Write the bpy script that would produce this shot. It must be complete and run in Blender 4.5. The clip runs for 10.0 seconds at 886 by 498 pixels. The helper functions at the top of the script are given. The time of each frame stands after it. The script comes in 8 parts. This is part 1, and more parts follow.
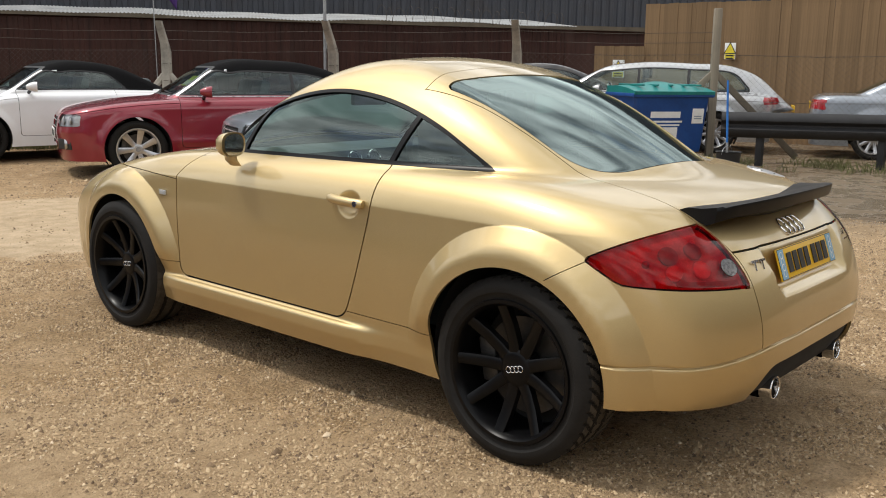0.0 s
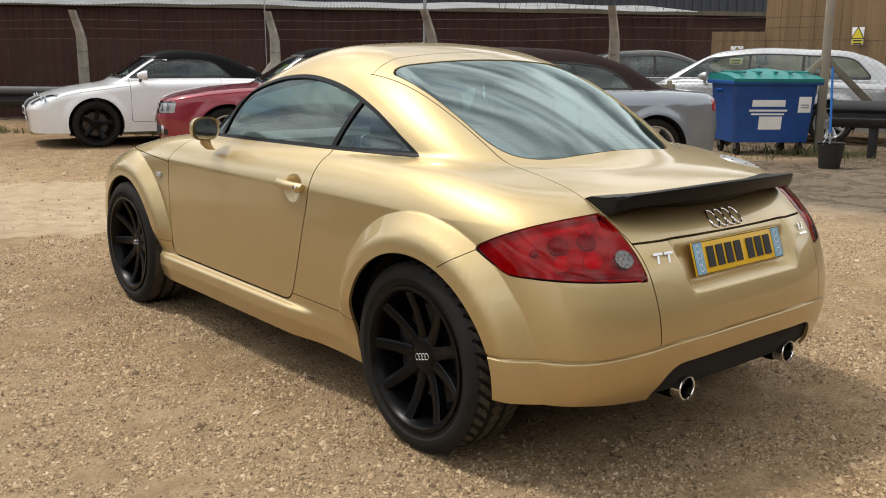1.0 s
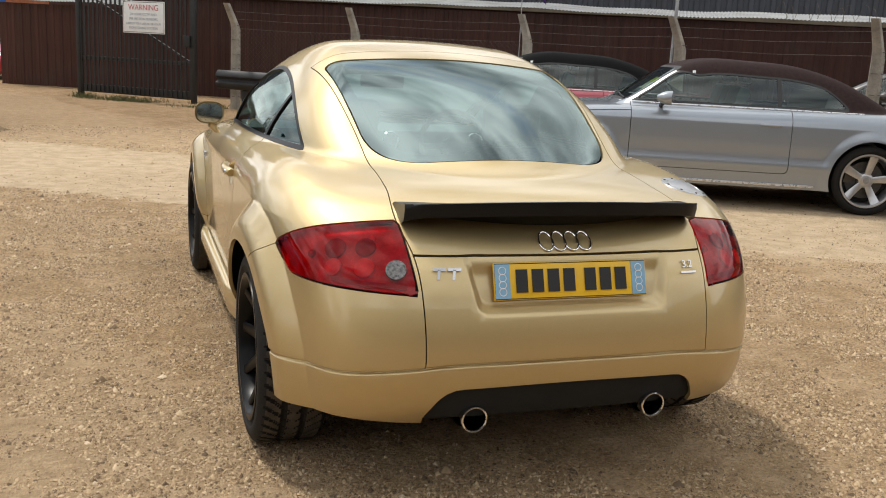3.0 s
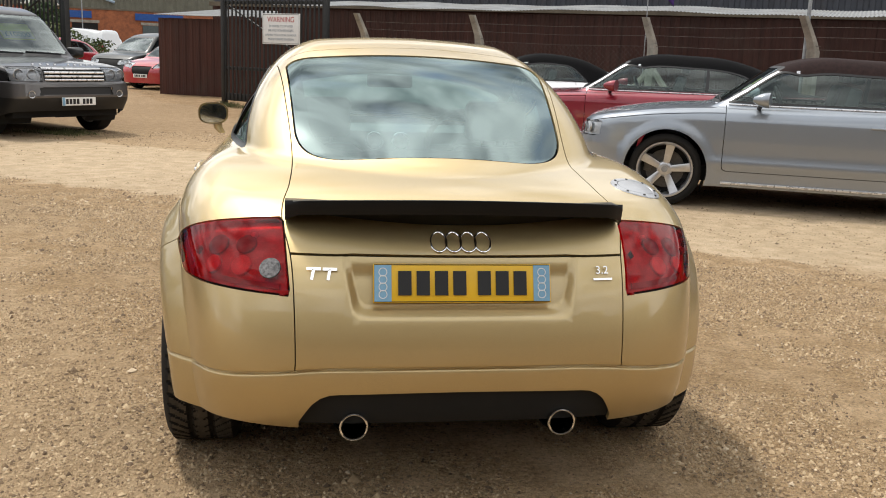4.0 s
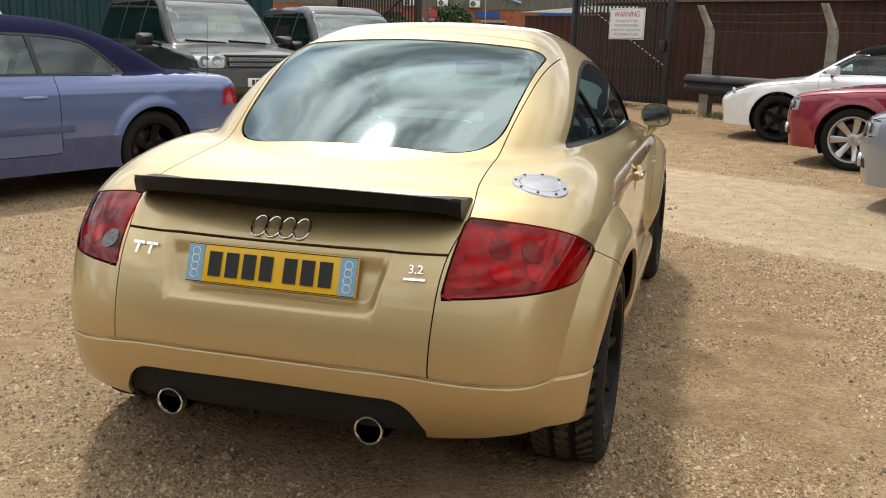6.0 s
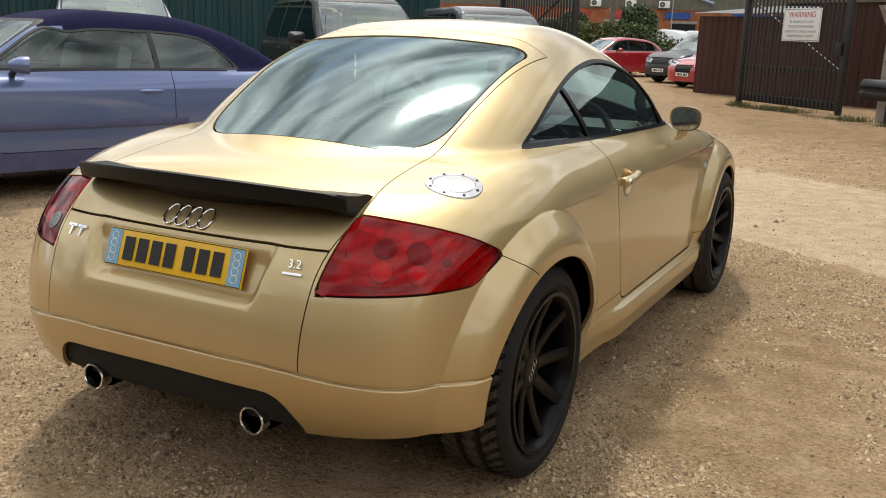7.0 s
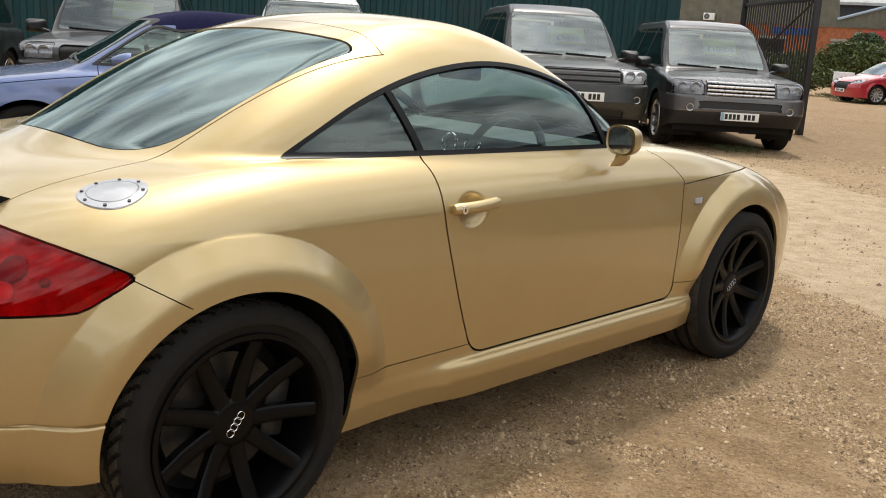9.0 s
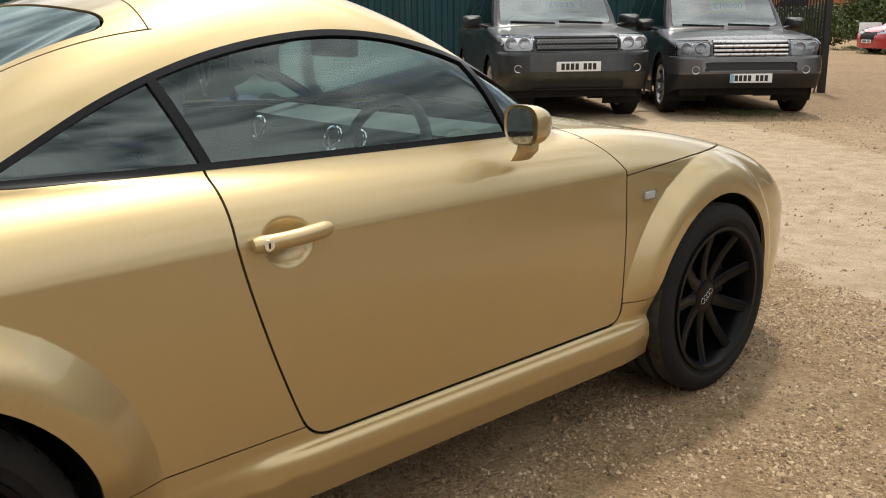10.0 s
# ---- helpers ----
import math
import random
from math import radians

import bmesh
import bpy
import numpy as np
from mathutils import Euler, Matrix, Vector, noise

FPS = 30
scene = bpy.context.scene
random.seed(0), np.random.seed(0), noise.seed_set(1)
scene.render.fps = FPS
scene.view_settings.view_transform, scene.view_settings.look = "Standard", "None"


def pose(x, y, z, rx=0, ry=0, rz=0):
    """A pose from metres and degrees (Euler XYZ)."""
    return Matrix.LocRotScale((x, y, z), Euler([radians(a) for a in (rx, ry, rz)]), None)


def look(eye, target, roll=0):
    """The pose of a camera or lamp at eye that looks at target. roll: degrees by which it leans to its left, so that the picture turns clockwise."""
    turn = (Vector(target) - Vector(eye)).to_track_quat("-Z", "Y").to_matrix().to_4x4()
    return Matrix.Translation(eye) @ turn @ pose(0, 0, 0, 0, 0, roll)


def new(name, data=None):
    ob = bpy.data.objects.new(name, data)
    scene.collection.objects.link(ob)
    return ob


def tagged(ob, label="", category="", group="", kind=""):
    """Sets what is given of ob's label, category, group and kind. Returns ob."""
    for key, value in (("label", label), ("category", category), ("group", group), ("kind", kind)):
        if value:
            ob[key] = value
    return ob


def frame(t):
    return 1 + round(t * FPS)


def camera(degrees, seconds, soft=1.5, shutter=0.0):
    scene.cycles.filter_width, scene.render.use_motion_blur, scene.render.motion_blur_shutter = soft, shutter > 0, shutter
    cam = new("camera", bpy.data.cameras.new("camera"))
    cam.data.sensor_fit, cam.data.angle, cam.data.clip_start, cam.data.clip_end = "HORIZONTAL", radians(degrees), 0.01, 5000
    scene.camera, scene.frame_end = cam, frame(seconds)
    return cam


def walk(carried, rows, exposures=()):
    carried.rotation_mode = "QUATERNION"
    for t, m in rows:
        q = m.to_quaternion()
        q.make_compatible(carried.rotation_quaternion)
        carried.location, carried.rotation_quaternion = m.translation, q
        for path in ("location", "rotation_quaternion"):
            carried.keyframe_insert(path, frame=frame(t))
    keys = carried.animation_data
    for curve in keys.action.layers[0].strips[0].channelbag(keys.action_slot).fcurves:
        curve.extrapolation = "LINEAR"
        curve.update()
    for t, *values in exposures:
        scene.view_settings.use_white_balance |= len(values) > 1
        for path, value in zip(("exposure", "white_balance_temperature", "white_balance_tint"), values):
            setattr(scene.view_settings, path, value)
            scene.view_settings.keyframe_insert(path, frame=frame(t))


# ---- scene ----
cam = camera(51.5, 10.0, 1.0)
PATH = [
    (0, (-3.157, -2.958, 1.295), (-1.681, -1.664, 0.911), 0.7),
    (0.5, (-2.898, -3.229, 1.272), (-1.531, -1.826, 0.869), -0.1),
    (1, (-2.599, -3.482, 1.288), (-1.348, -1.977, 0.878), 0.4),
    (1.5, (-2.33, -3.778, 1.313), (-1.243, -2.152, 0.894), 1.7),
    (2, (-1.977, -3.906, 1.28), (-1.023, -2.196, 0.869), 2.4),
    (2.5, (-1.603, -4.031, 1.286), (-0.791, -2.246, 0.893), 2.8),
    (3, (-1.227, -4.17, 1.305), (-0.57, -2.328, 0.887), 3.1),
    (3.2, (-1.085, -4.176, 1.283), (-0.478, -2.319, 0.851), 2.9),
    (4.3, (-0.209, -4.25, 1.289), (-0.014, -2.302, 0.877), 2.1),
    (4.5, (-0.052, -4.248, 1.282), (0.065, -2.295, 0.866), 2.0),
    (5, (0.344, -4.185, 1.266), (0.256, -2.233, 0.839), 1.9),
    (5.2, (0.492, -4.153, 1.262), (0.309, -2.21, 0.823), 1.9),
    (6.3, (1.269, -3.875, 1.289), (0.607, -2.042, 0.843), 1.6),
    (6.5, (1.391, -3.804, 1.286), (0.647, -2.003, 0.838), 1.7),
    (7, (1.764, -3.642, 1.291), (0.856, -1.92, 0.834), 1.9),
    (7.5, (2.045, -3.381, 1.268), (1.022, -1.726, 0.804), 2.6),
    (8, (2.324, -3.102, 1.274), (1.133, -1.561, 0.82), 3.2),
    (8.5, (2.559, -2.791, 1.286), (1.246, -1.355, 0.824), 3.5),
    (9, (2.646, -2.354, 1.279), (1.26, -0.983, 0.831), 3.3),
    (9.5, (2.622, -1.892, 1.26), (1.153, -0.613, 0.805), 1.7),
    (10, (2.381, -1.436, 1.239), (0.954, -0.124, 0.748), -0.6),
]
walk(cam, [(t, look(eye, target, roll)) for t, eye, target, roll in PATH],
     [(0.0, 0.15), (1.5, 0.19), (2.5, 0.20), (4.5, 0.28), (5.5, 0.27), (6.5, 0.22), (8.0, 0.10), (9.5, 0.27), (10.0, 0.20)])

# ---- world, sun ----
SUN_TO = Vector((-0.27, 0.37, 0.885)).normalized()
world = bpy.data.worlds.new("sky")
scene.world = world
world.use_nodes = True


def build_world():
    nt = world.node_tree
    nt.nodes.clear()
    out = nt.nodes.new("ShaderNodeOutputWorld")
    bg = nt.nodes.new("ShaderNodeBackground")
    bg.inputs["Strength"].default_value = 0.165
    sky = nt.nodes.new("ShaderNodeTexSky")
    sky.sky_type = "NISHITA"
    sky.sun_disc = False
    sky.sun_elevation = math.asin(SUN_TO.z)
    sky.sun_rotation = math.atan2(SUN_TO.x, SUN_TO.y)
    sky.air_density, sky.dust_density = 1.2, 1.5
    # broken cloud
    tc = nt.nodes.new("ShaderNodeTexCoord")
    mp = nt.nodes.new("ShaderNodeMapping")
    mp.inputs["Scale"].default_value = (1.0, 1.0, 2.6)
    mp.inputs["Rotation"].default_value = (0.1, 0.2, 0.6)
    no = nt.nodes.new("ShaderNodeTexNoise")
    no.inputs["Scale"].default_value = 3.1
    no.inputs["Detail"].default_value = 7
    no.inputs["Roughness"].default_value = 0.58
    no.inputs["Distortion"].default_value = 0.35
    rp = nt.nodes.new("ShaderNodeValToRGB")
    rp.color_ramp.elements[0].position = 0.24
    rp.color_ramp.elements[1].position = 0.47
    no2 = nt.nodes.new("ShaderNodeTexNoise")
    no2.inputs["Scale"].default_value = 3.4
    no2.inputs["Detail"].default_value = 8
    no2.inputs["Distortion"].default_value = 0.5
    cl = nt.nodes.new("ShaderNodeValToRGB")
    cl.color_ramp.elements[0].color = (2.0, 2.1, 2.25, 1)
    cl.color_ramp.elements[1].color = (9.2, 9.2, 9.1, 1)
    cl.color_ramp.elements[0].position, cl.color_ramp.elements[1].position = 0.38, 0.62
    mx = nt.nodes.new("ShaderNodeMix")
    mx.data_type = "RGBA"
    L = nt.links.new
    L(tc.outputs["Generated"], mp.inputs["Vector"])
    L(mp.outputs["Vector"], no.inputs["Vector"])
    L(mp.outputs["Vector"], no2.inputs["Vector"])
    L(no.outputs["Fac"], rp.inputs["Fac"])
    L(no2.outputs["Fac"], cl.inputs["Fac"])
    L(rp.outputs["Color"], mx.inputs[0])
    L(sky.outputs["Color"], mx.inputs[6])
    L(cl.outputs["Color"], mx.inputs[7])
    # thin cloud glows round the sun
    dt = nt.nodes.new("ShaderNodeVectorMath")
    dt.operation = "DOT_PRODUCT"
    dt.inputs[1].default_value = tuple(SUN_TO)
    L(tc.outputs["Generated"], dt.inputs[0])

    def mth(op, a, c):
        n = nt.nodes.new("ShaderNodeMath")
        n.operation = op
        if isinstance(a, float):
            n.inputs[0].default_value = a
        else:
            L(a, n.inputs[0])
        n.inputs[1].default_value = c
        return n.outputs[0]

    glow = mth("ADD", mth("MULTIPLY", mth("POWER", mth("MAXIMUM", dt.outputs["Value"], 0.0), 6.0), 0.35), 1.0)
    sc = nt.nodes.new("ShaderNodeVectorMath")
    sc.operation = "SCALE"
    L(mx.outputs[2], sc.inputs[0])
    L(glow, sc.inputs["Scale"])
    L(sc.outputs[0], bg.inputs["Color"])
    L(bg.outputs["Background"], out.inputs["Surface"])


build_world()
sun = new("sun", bpy.data.lights.new("sun", "SUN"))
sun.data.energy, sun.data.angle, sun.data.color = 2.15, radians(5.5), (1.0, 0.95, 0.87)
sun.matrix_world = look(SUN_TO * 60, (0, 0, 0))
scene.view_settings.exposure = 0.0

# ---- materials ----
def mat_base(name):
    m = bpy.data.materials.new(name)
    m.use_nodes = True
    nt = m.node_tree
    return m, nt, nt.nodes["Principled BSDF"], nt.links.new


def coords(nt, scale=1.0):
    tc = nt.nodes.new("ShaderNodeTexCoord")
    mp = nt.nodes.new("ShaderNodeMapping")
    s = (scale, scale, scale) if isinstance(scale, (int, float)) else scale
    mp.inputs["Scale"].default_value = s
    nt.links.new(tc.outputs["Object"], mp.inputs["Vector"])
    return mp.outputs["Vector"]


def noise_node(nt, vec, scale, detail=4, rough=0.55):
    n = nt.nodes.new("ShaderNodeTexNoise")
    n.inputs["Scale"].default_value = scale
    n.inputs["Detail"].default_value = detail
    n.inputs["Roughness"].default_value = rough
    nt.links.new(vec, n.inputs["Vector"])
    return n.outputs["Fac"]


def ramp(nt, fac, stops):
    r = nt.nodes.new("ShaderNodeValToRGB")
    e = r.color_ramp.elements
    while len(e) < len(stops):
        e.new(0.5)
    for el, (p, c) in zip(e, stops):
        el.position = p
        el.color = (*c, 1) if len(c) == 3 else c
    nt.links.new(fac, r.inputs["Fac"])
    return r.outputs["Color"]


def mixc(nt, fac, a, b, blend="MIX"):
    m = nt.nodes.new("ShaderNodeMix")
    m.data_type, m.blend_type = "RGBA", blend
    for sock, v in ((m.inputs[0], fac), (m.inputs[6], a), (m.inputs[7], b)):
        if isinstance(v, (int, float)):
            sock.default_value = v
        elif isinstance(v, tuple):
            sock.default_value = (*v, 1)
        else:
            nt.links.new(v, sock)
    return m.outputs[2]


def bump(nt, bsdf, height, strength=0.3, dist=0.01):
    b = nt.nodes.new("ShaderNodeBump")
    b.inputs["Strength"].default_value = strength
    b.inputs["Distance"].default_value = dist
    nt.links.new(height, b.inputs["Height"])
    nt.links.new(b.outputs["Normal"], bsdf.inputs["Normal"])


def simple(name, col, rough=0.5, metal=0.0, var=0.12, scale=6.0, bump_s=0.0, bump_scale=60.0, coat=0.0, spec=0.5):
    """A plain surface with two scales of variation in colour and gloss."""
    m, nt, b, L = mat_base(name)
    v = coords(nt)
    n1 = noise_node(nt, v, scale, 5)
    n2 = noise_node(nt, v, scale * 9, 3)
    lo = tuple(c * (1 - var) for c in col)
    hi = tuple(min(1, c * (1 + var)) for c in col)
    c1 = ramp(nt, n1, [(0.3, lo), (0.7, hi)])
    c2 = ramp(nt, n2, [(0.3, (1 - var * 0.6,) * 3), (0.7, (1.0,) * 3)])
    L(mixc(nt, 1.0, c1, c2, "MULTIPLY"), b.inputs["Base Color"])
    rr = nt.nodes.new("ShaderNodeMapRange")
    rr.inputs["To Min"].default_value = max(0.02, rough * 0.8)
    rr.inputs["To Max"].default_value = min(1, rough * 1.2)
    L(n1, rr.inputs["Value"])
    L(rr.outputs["Result"], b.inputs["Roughness"])
    b.inputs["Metallic"].default_value = metal
    b.inputs["Specular IOR Level"].default_value = spec
    b.inputs["Coat Weight"].default_value = coat
    b.inputs["Coat Roughness"].default_value = 0.04
    if bump_s:
        bump(nt, b, noise_node(nt, v, bump_scale, 4), bump_s, 0.004)
    return m


def car_paint(name, col, metal=0.55, rough=0.34, flake=0.05, coat=1.0, dirt=(0.30, 0.24, 0.16), dirt_amt=0.25):
    """Metallic paint under clear coat with fine flake, road film and dust."""
    m, nt, b, L = mat_base(name)
    v = coords(nt)
    fl = noise_node(nt, v, 900, 1)
    base = ramp(nt, fl, [(0.25, tuple(c * (1 - flake * 2.5) for c in col)), (0.75, tuple(min(1, c * (1 + flake * 2.5)) for c in col))])
    big = noise_node(nt, v, 3.0, 6, 0.65)
    dm = ramp(nt, big, [(0.45, (0, 0, 0)), (0.75, (dirt_amt,) * 3)])
    L(mixc(nt, dm, base, dirt), b.inputs["Base Color"])
    b.inputs["Metallic"].default_value = metal
    rr = nt.nodes.new("ShaderNodeMapRange")
    rr.inputs["To Min"].default_value = rough * 0.9
    rr.inputs["To Max"].default_value = rough * 1.15
    L(big, rr.inputs["Value"])
    L(rr.outputs["Result"], b.inputs["Roughness"])
    b.inputs["Coat Weight"].default_value = coat
    cr = nt.nodes.new("ShaderNodeMapRange")
    cr.inputs["To Min"].default_value = 0.03
    cr.inputs["To Max"].default_value = 0.11
    L(noise_node(nt, v, 9, 5), cr.inputs["Value"])
    L(cr.outputs["Result"], b.inputs["Coat Roughness"])
    return m


def thin_glass(name, tint, ior=1.5, rough=0.0, gloss=(1.0, 1.0, 1.0)):
    m = bpy.data.materials.new(name)
    m.use_nodes = True
    nt = m.node_tree
    nt.nodes.clear()
    out = nt.nodes.new("ShaderNodeOutputMaterial")
    tr = nt.nodes.new("ShaderNodeBsdfTransparent")
    tr.inputs["Color"].default_value = (*tint, 1)
    gl = nt.nodes.new("ShaderNodeBsdfGlossy")
    gl.inputs["Roughness"].default_value = rough
    gl.inputs["Color"].default_value = (*gloss, 1)
    fr = nt.nodes.new("ShaderNodeFresnel")
    fr.inputs["IOR"].default_value = ior
    mx = nt.nodes.new("ShaderNodeMixShader")
    L = nt.links.new
    L(fr.outputs["Fac"], mx.inputs["Fac"])
    L(tr.outputs["BSDF"], mx.inputs[1])
    L(gl.outputs["BSDF"], mx.inputs[2])
    L(mx.outputs["Shader"], out.inputs["Surface"])
    return m


def streaky(name, col, streak, rough=0.6, metal=0.0, amount=0.5, dirt=(0.06, 0.045, 0.035), spread=(0.62, 1.12)):
    """Sheet metal or timber with vertical streaks and stains."""
    m, nt, b, L = mat_base(name)
    v = coords(nt, (streak, streak, 0.35))
    n1 = noise_node(nt, v, 1.0, 6, 0.6)
    v2 = coords(nt)
    n2 = noise_node(nt, v2, 1.3, 6, 0.6)
    c1 = ramp(nt, n1, [(0.25, tuple(c * (1 - amount) for c in col)), (0.75, tuple(min(1, c * (1 + amount * 0.6)) for c in col))])
    dm = ramp(nt, n2, [(0.5, (0, 0, 0)), (0.8, (0.45,) * 3)])
    oi = nt.nodes.new("ShaderNodeObjectInfo")
    ov = ramp(nt, oi.outputs["Random"], [(0.0, (spread[0],) * 3), (1.0, (spread[1],) * 3)])
    c2 = mixc(nt, 1.0, c1, ov, "MULTIPLY")
    L(mixc(nt, dm, c2, dirt), b.inputs["Base Color"])
    b.inputs["Roughness"].default_value = rough
    b.inputs["Metallic"].default_value = metal
    b.inputs["Specular IOR Level"].default_value = 0.25
    bump(nt, b, n1, 0.25, 0.004)
    return m


def ground_mat():
    m, nt, b, L = mat_base("gravel_ground")
    v = coords(nt)
    big = noise_node(nt, v, 0.45, 6, 0.6)
    mid = noise_node(nt, v, 3.2, 6, 0.6)
    fine = noise_node(nt, v, 60, 4, 0.7)
    vo = nt.nodes.new("ShaderNodeTexVoronoi")
    vo.inputs["Scale"].default_value = 75
    L(v, vo.inputs["Vector"])
    vo2 = nt.nodes.new("ShaderNodeTexVoronoi")
    vo2.inputs["Scale"].default_value = 160
    L(v, vo2.inputs["Vector"])
    sx = nt.nodes.new("ShaderNodeSeparateXYZ")
    L(v, sx.inputs[0])

    def math_n(op, a, c=None):
        n = nt.nodes.new("ShaderNodeMath")
        n.operation = op
        for s, val in zip(n.inputs, (a, c)):
            if val is None:
                continue
            if isinstance(val, (int, float)):
                s.default_value = val
            else:
                L(val, s)
        return n.outputs[0]

    grit = noise_node(nt, v, 240, 3, 0.7)
    sand = ramp(nt, fine, [(0.28, (0.33, 0.22, 0.115)), (0.5, (0.54, 0.395, 0.22)), (0.70, (0.70, 0.54, 0.33))])
    sand = mixc(nt, 0.8, sand, ramp(nt, grit, [(0.3, (0.50, 0.46, 0.40)), (0.7, (1.05, 1.05, 1.05))]), "MULTIPLY")
    stone = ramp(nt, vo.outputs["Color"], [(0.0, (0.20, 0.125, 0.06)), (0.35, (0.43, 0.30, 0.155)), (0.7, (0.57, 0.42, 0.24)), (1.0, (0.72, 0.58, 0.39))])
    stone2 = ramp(nt, vo2.outputs["Color"], [(0.0, (0.21, 0.13, 0.06)), (0.5, (0.48, 0.34, 0.18)), (1.0, (0.70, 0.56, 0.36))])
    stones = mixc(nt, 0.5, stone, stone2)
    # hard-packed lane across the yard, loose stone elsewhere in patches
    d = math_n("ADD", math_n("MULTIPLY", sx.outputs["X"], 0.50), math_n("MULTIPLY", sx.outputs["Y"], 0.866))
    d = math_n("ADD", d, math_n("MULTIPLY", math_n("SUBTRACT", mid, 0.5), 0.9))
    lane = math_n("MULTIPLY", math_n("SUBTRACT", 1.62, math_n("ABSOLUTE", math_n("SUBTRACT", d, 4.1))), 5.0)
    lane = math_n("MINIMUM", math_n("MAXIMUM", lane, 0.0), 1.0)
    # worn drive towards the gate
    e = math_n("ADD", sx.outputs["X"], math_n("MULTIPLY", sx.outputs["Y"], 0.38))
    e = math_n("ADD", e, math_n("MULTIPLY", math_n("SUBTRACT", big, 0.5), 3.0))
    drive = math_n("MULTIPLY", math_n("SUBTRACT", 2.3, math_n("ABSOLUTE", math_n("SUBTRACT", e, 1.1))), 1.2)
    drive = math_n("MULTIPLY", drive, math_n("MULTIPLY", math_n("SUBTRACT", sx.outputs["Y"], 5.5), 0.5))
    drive = math_n("MINIMUM", math_n("MAXIMUM", drive, 0.0), 0.8)
    pale_lane = lane
    lane = math_n("MAXIMUM", lane, drive)
    patch = ramp(nt, mid, [(0.46, (0, 0, 0)), (0.60, (1.0,) * 3)])
    hard = math_n("MINIMUM", math_n("ADD", lane, patch), 1.0)
    packed = ramp(nt, noise_node(nt, v, 14, 6, 0.65), [(0.2, (0.47, 0.345, 0.20)), (0.8, (0.64, 0.49, 0.305))])
    packed = mixc(nt, 0.28, packed, sand)
    packed_lane = ramp(nt, noise_node(nt, v, 5, 7, 0.7), [(0.25, (0.56, 0.43, 0.265)), (0.5, (0.70, 0.565, 0.375)), (0.8, (0.80, 0.665, 0.47))])
    packed_lane = mixc(nt, 0.22, packed_lane, sand)
    packed = mixc(nt, pale_lane, packed, packed_lane)
    loose = mixc(nt, 0.55, sand, stones)
    col = mixc(nt, hard, loose, packed)
    tone = ramp(nt, big, [(0.3, (0.86, 0.83, 0.83)), (0.7, (1.04, 1.03, 1.08))])
    col = mixc(nt, 1.0, col, tone, "MULTIPLY")
    # older, browner earth towards the gate
    old = math_n("MINIMUM", math_n("MAXIMUM", math_n("MULTIPLY", math_n("SUBTRACT", math_n("ADD", sx.outputs["Y"], math_n("MULTIPLY", big, 3.0)), 9.0), 0.3), 0.0), 1.0)
    col = mixc(nt, old, col, mixc(nt, 1.0, col, (0.74, 0.71, 0.68), "MULTIPLY"))
    tone2 = ramp(nt, noise_node(nt, v, 7, 5, 0.6), [(0.35, (0.82, 0.80, 0.77)), (0.6, (1.0, 1.0, 1.0))])
    col = mixc(nt, 1.0, col, tone2, "MULTIPLY")
    speck = ramp(nt, noise_node(nt, v, 52, 8, 0.82), [(0.38, (0.62, 0.56, 0.49)), (0.48, (1.28, 1.22, 1.16)), (0.62, (1.58, 1.50, 1.42))])
    speck_amount = math_n("SUBTRACT", 0.85, math_n("MULTIPLY", lane, 0.55))
    col = mixc(nt, speck_amount, col, speck, "MULTIPLY")
    # damp, darker earth beyond the tail of the car towards the rail
    dx = math_n("POWER", math_n("ABSOLUTE", math_n("SUBTRACT", sx.outputs["X"], 7.8)), 2.0)
    dy = math_n("POWER", math_n("ABSOLUTE", math_n("SUBTRACT", sx.outputs["Y"], 0.2)), 2.0)
    wet = math_n("SUBTRACT", 3.5, math_n("SQRT", math_n("ADD", dx, dy)))
    wet = math_n("ADD", wet, math_n("MULTIPLY", math_n("SUBTRACT", big, 0.5), 2.5))
    far = math_n("ADD", math_n("MULTIPLY", sx.outputs["X"], 0.88), math_n("MULTIPLY", sx.outputs["Y"], 0.47))
    far = math_n("MULTIPLY", math_n("SUBTRACT", math_n("ADD", far, mid), 9.7), 1.5)
    wet = math_n("MINIMUM", math_n("MAXIMUM", math_n("MAXIMUM", wet, far), 0.0), 1.0)
    col = mixc(nt, wet, col, mixc(nt, 0.72, col, (0.075, 0.06, 0.045)))
    L(col, b.inputs["Base Color"])
    wr = ramp(nt, mid, [(0.45, (0.9,) * 3), (0.52, (0.12,) * 3)])
    L(mixc(nt, wet, (0.92, 0.92, 0.92), wr), b.inputs["Roughness"])
    b.inputs["Specular IOR Level"].default_value = 0.3
    h = math_n("MULTIPLY", math_n("MULTIPLY", vo.outputs["Distance"], -0.8), math_n("SUBTRACT", 1.0, hard))
    h = math_n("ADD", h, math_n("ADD", math_n("MULTIPLY", fine, 0.7), math_n("MULTIPLY", math_n("MULTIPLY", noise_node(nt, v, 20, 6, 0.7), 2.6), math_n("SUBTRACT", 1.0, math_n("MULTIPLY", lane, 0.6)))))
    h = math_n("ADD", h, math_n("MULTIPLY", grit, 0.25))
    bump(nt, b, h, 1.0, 0.026)
    return m


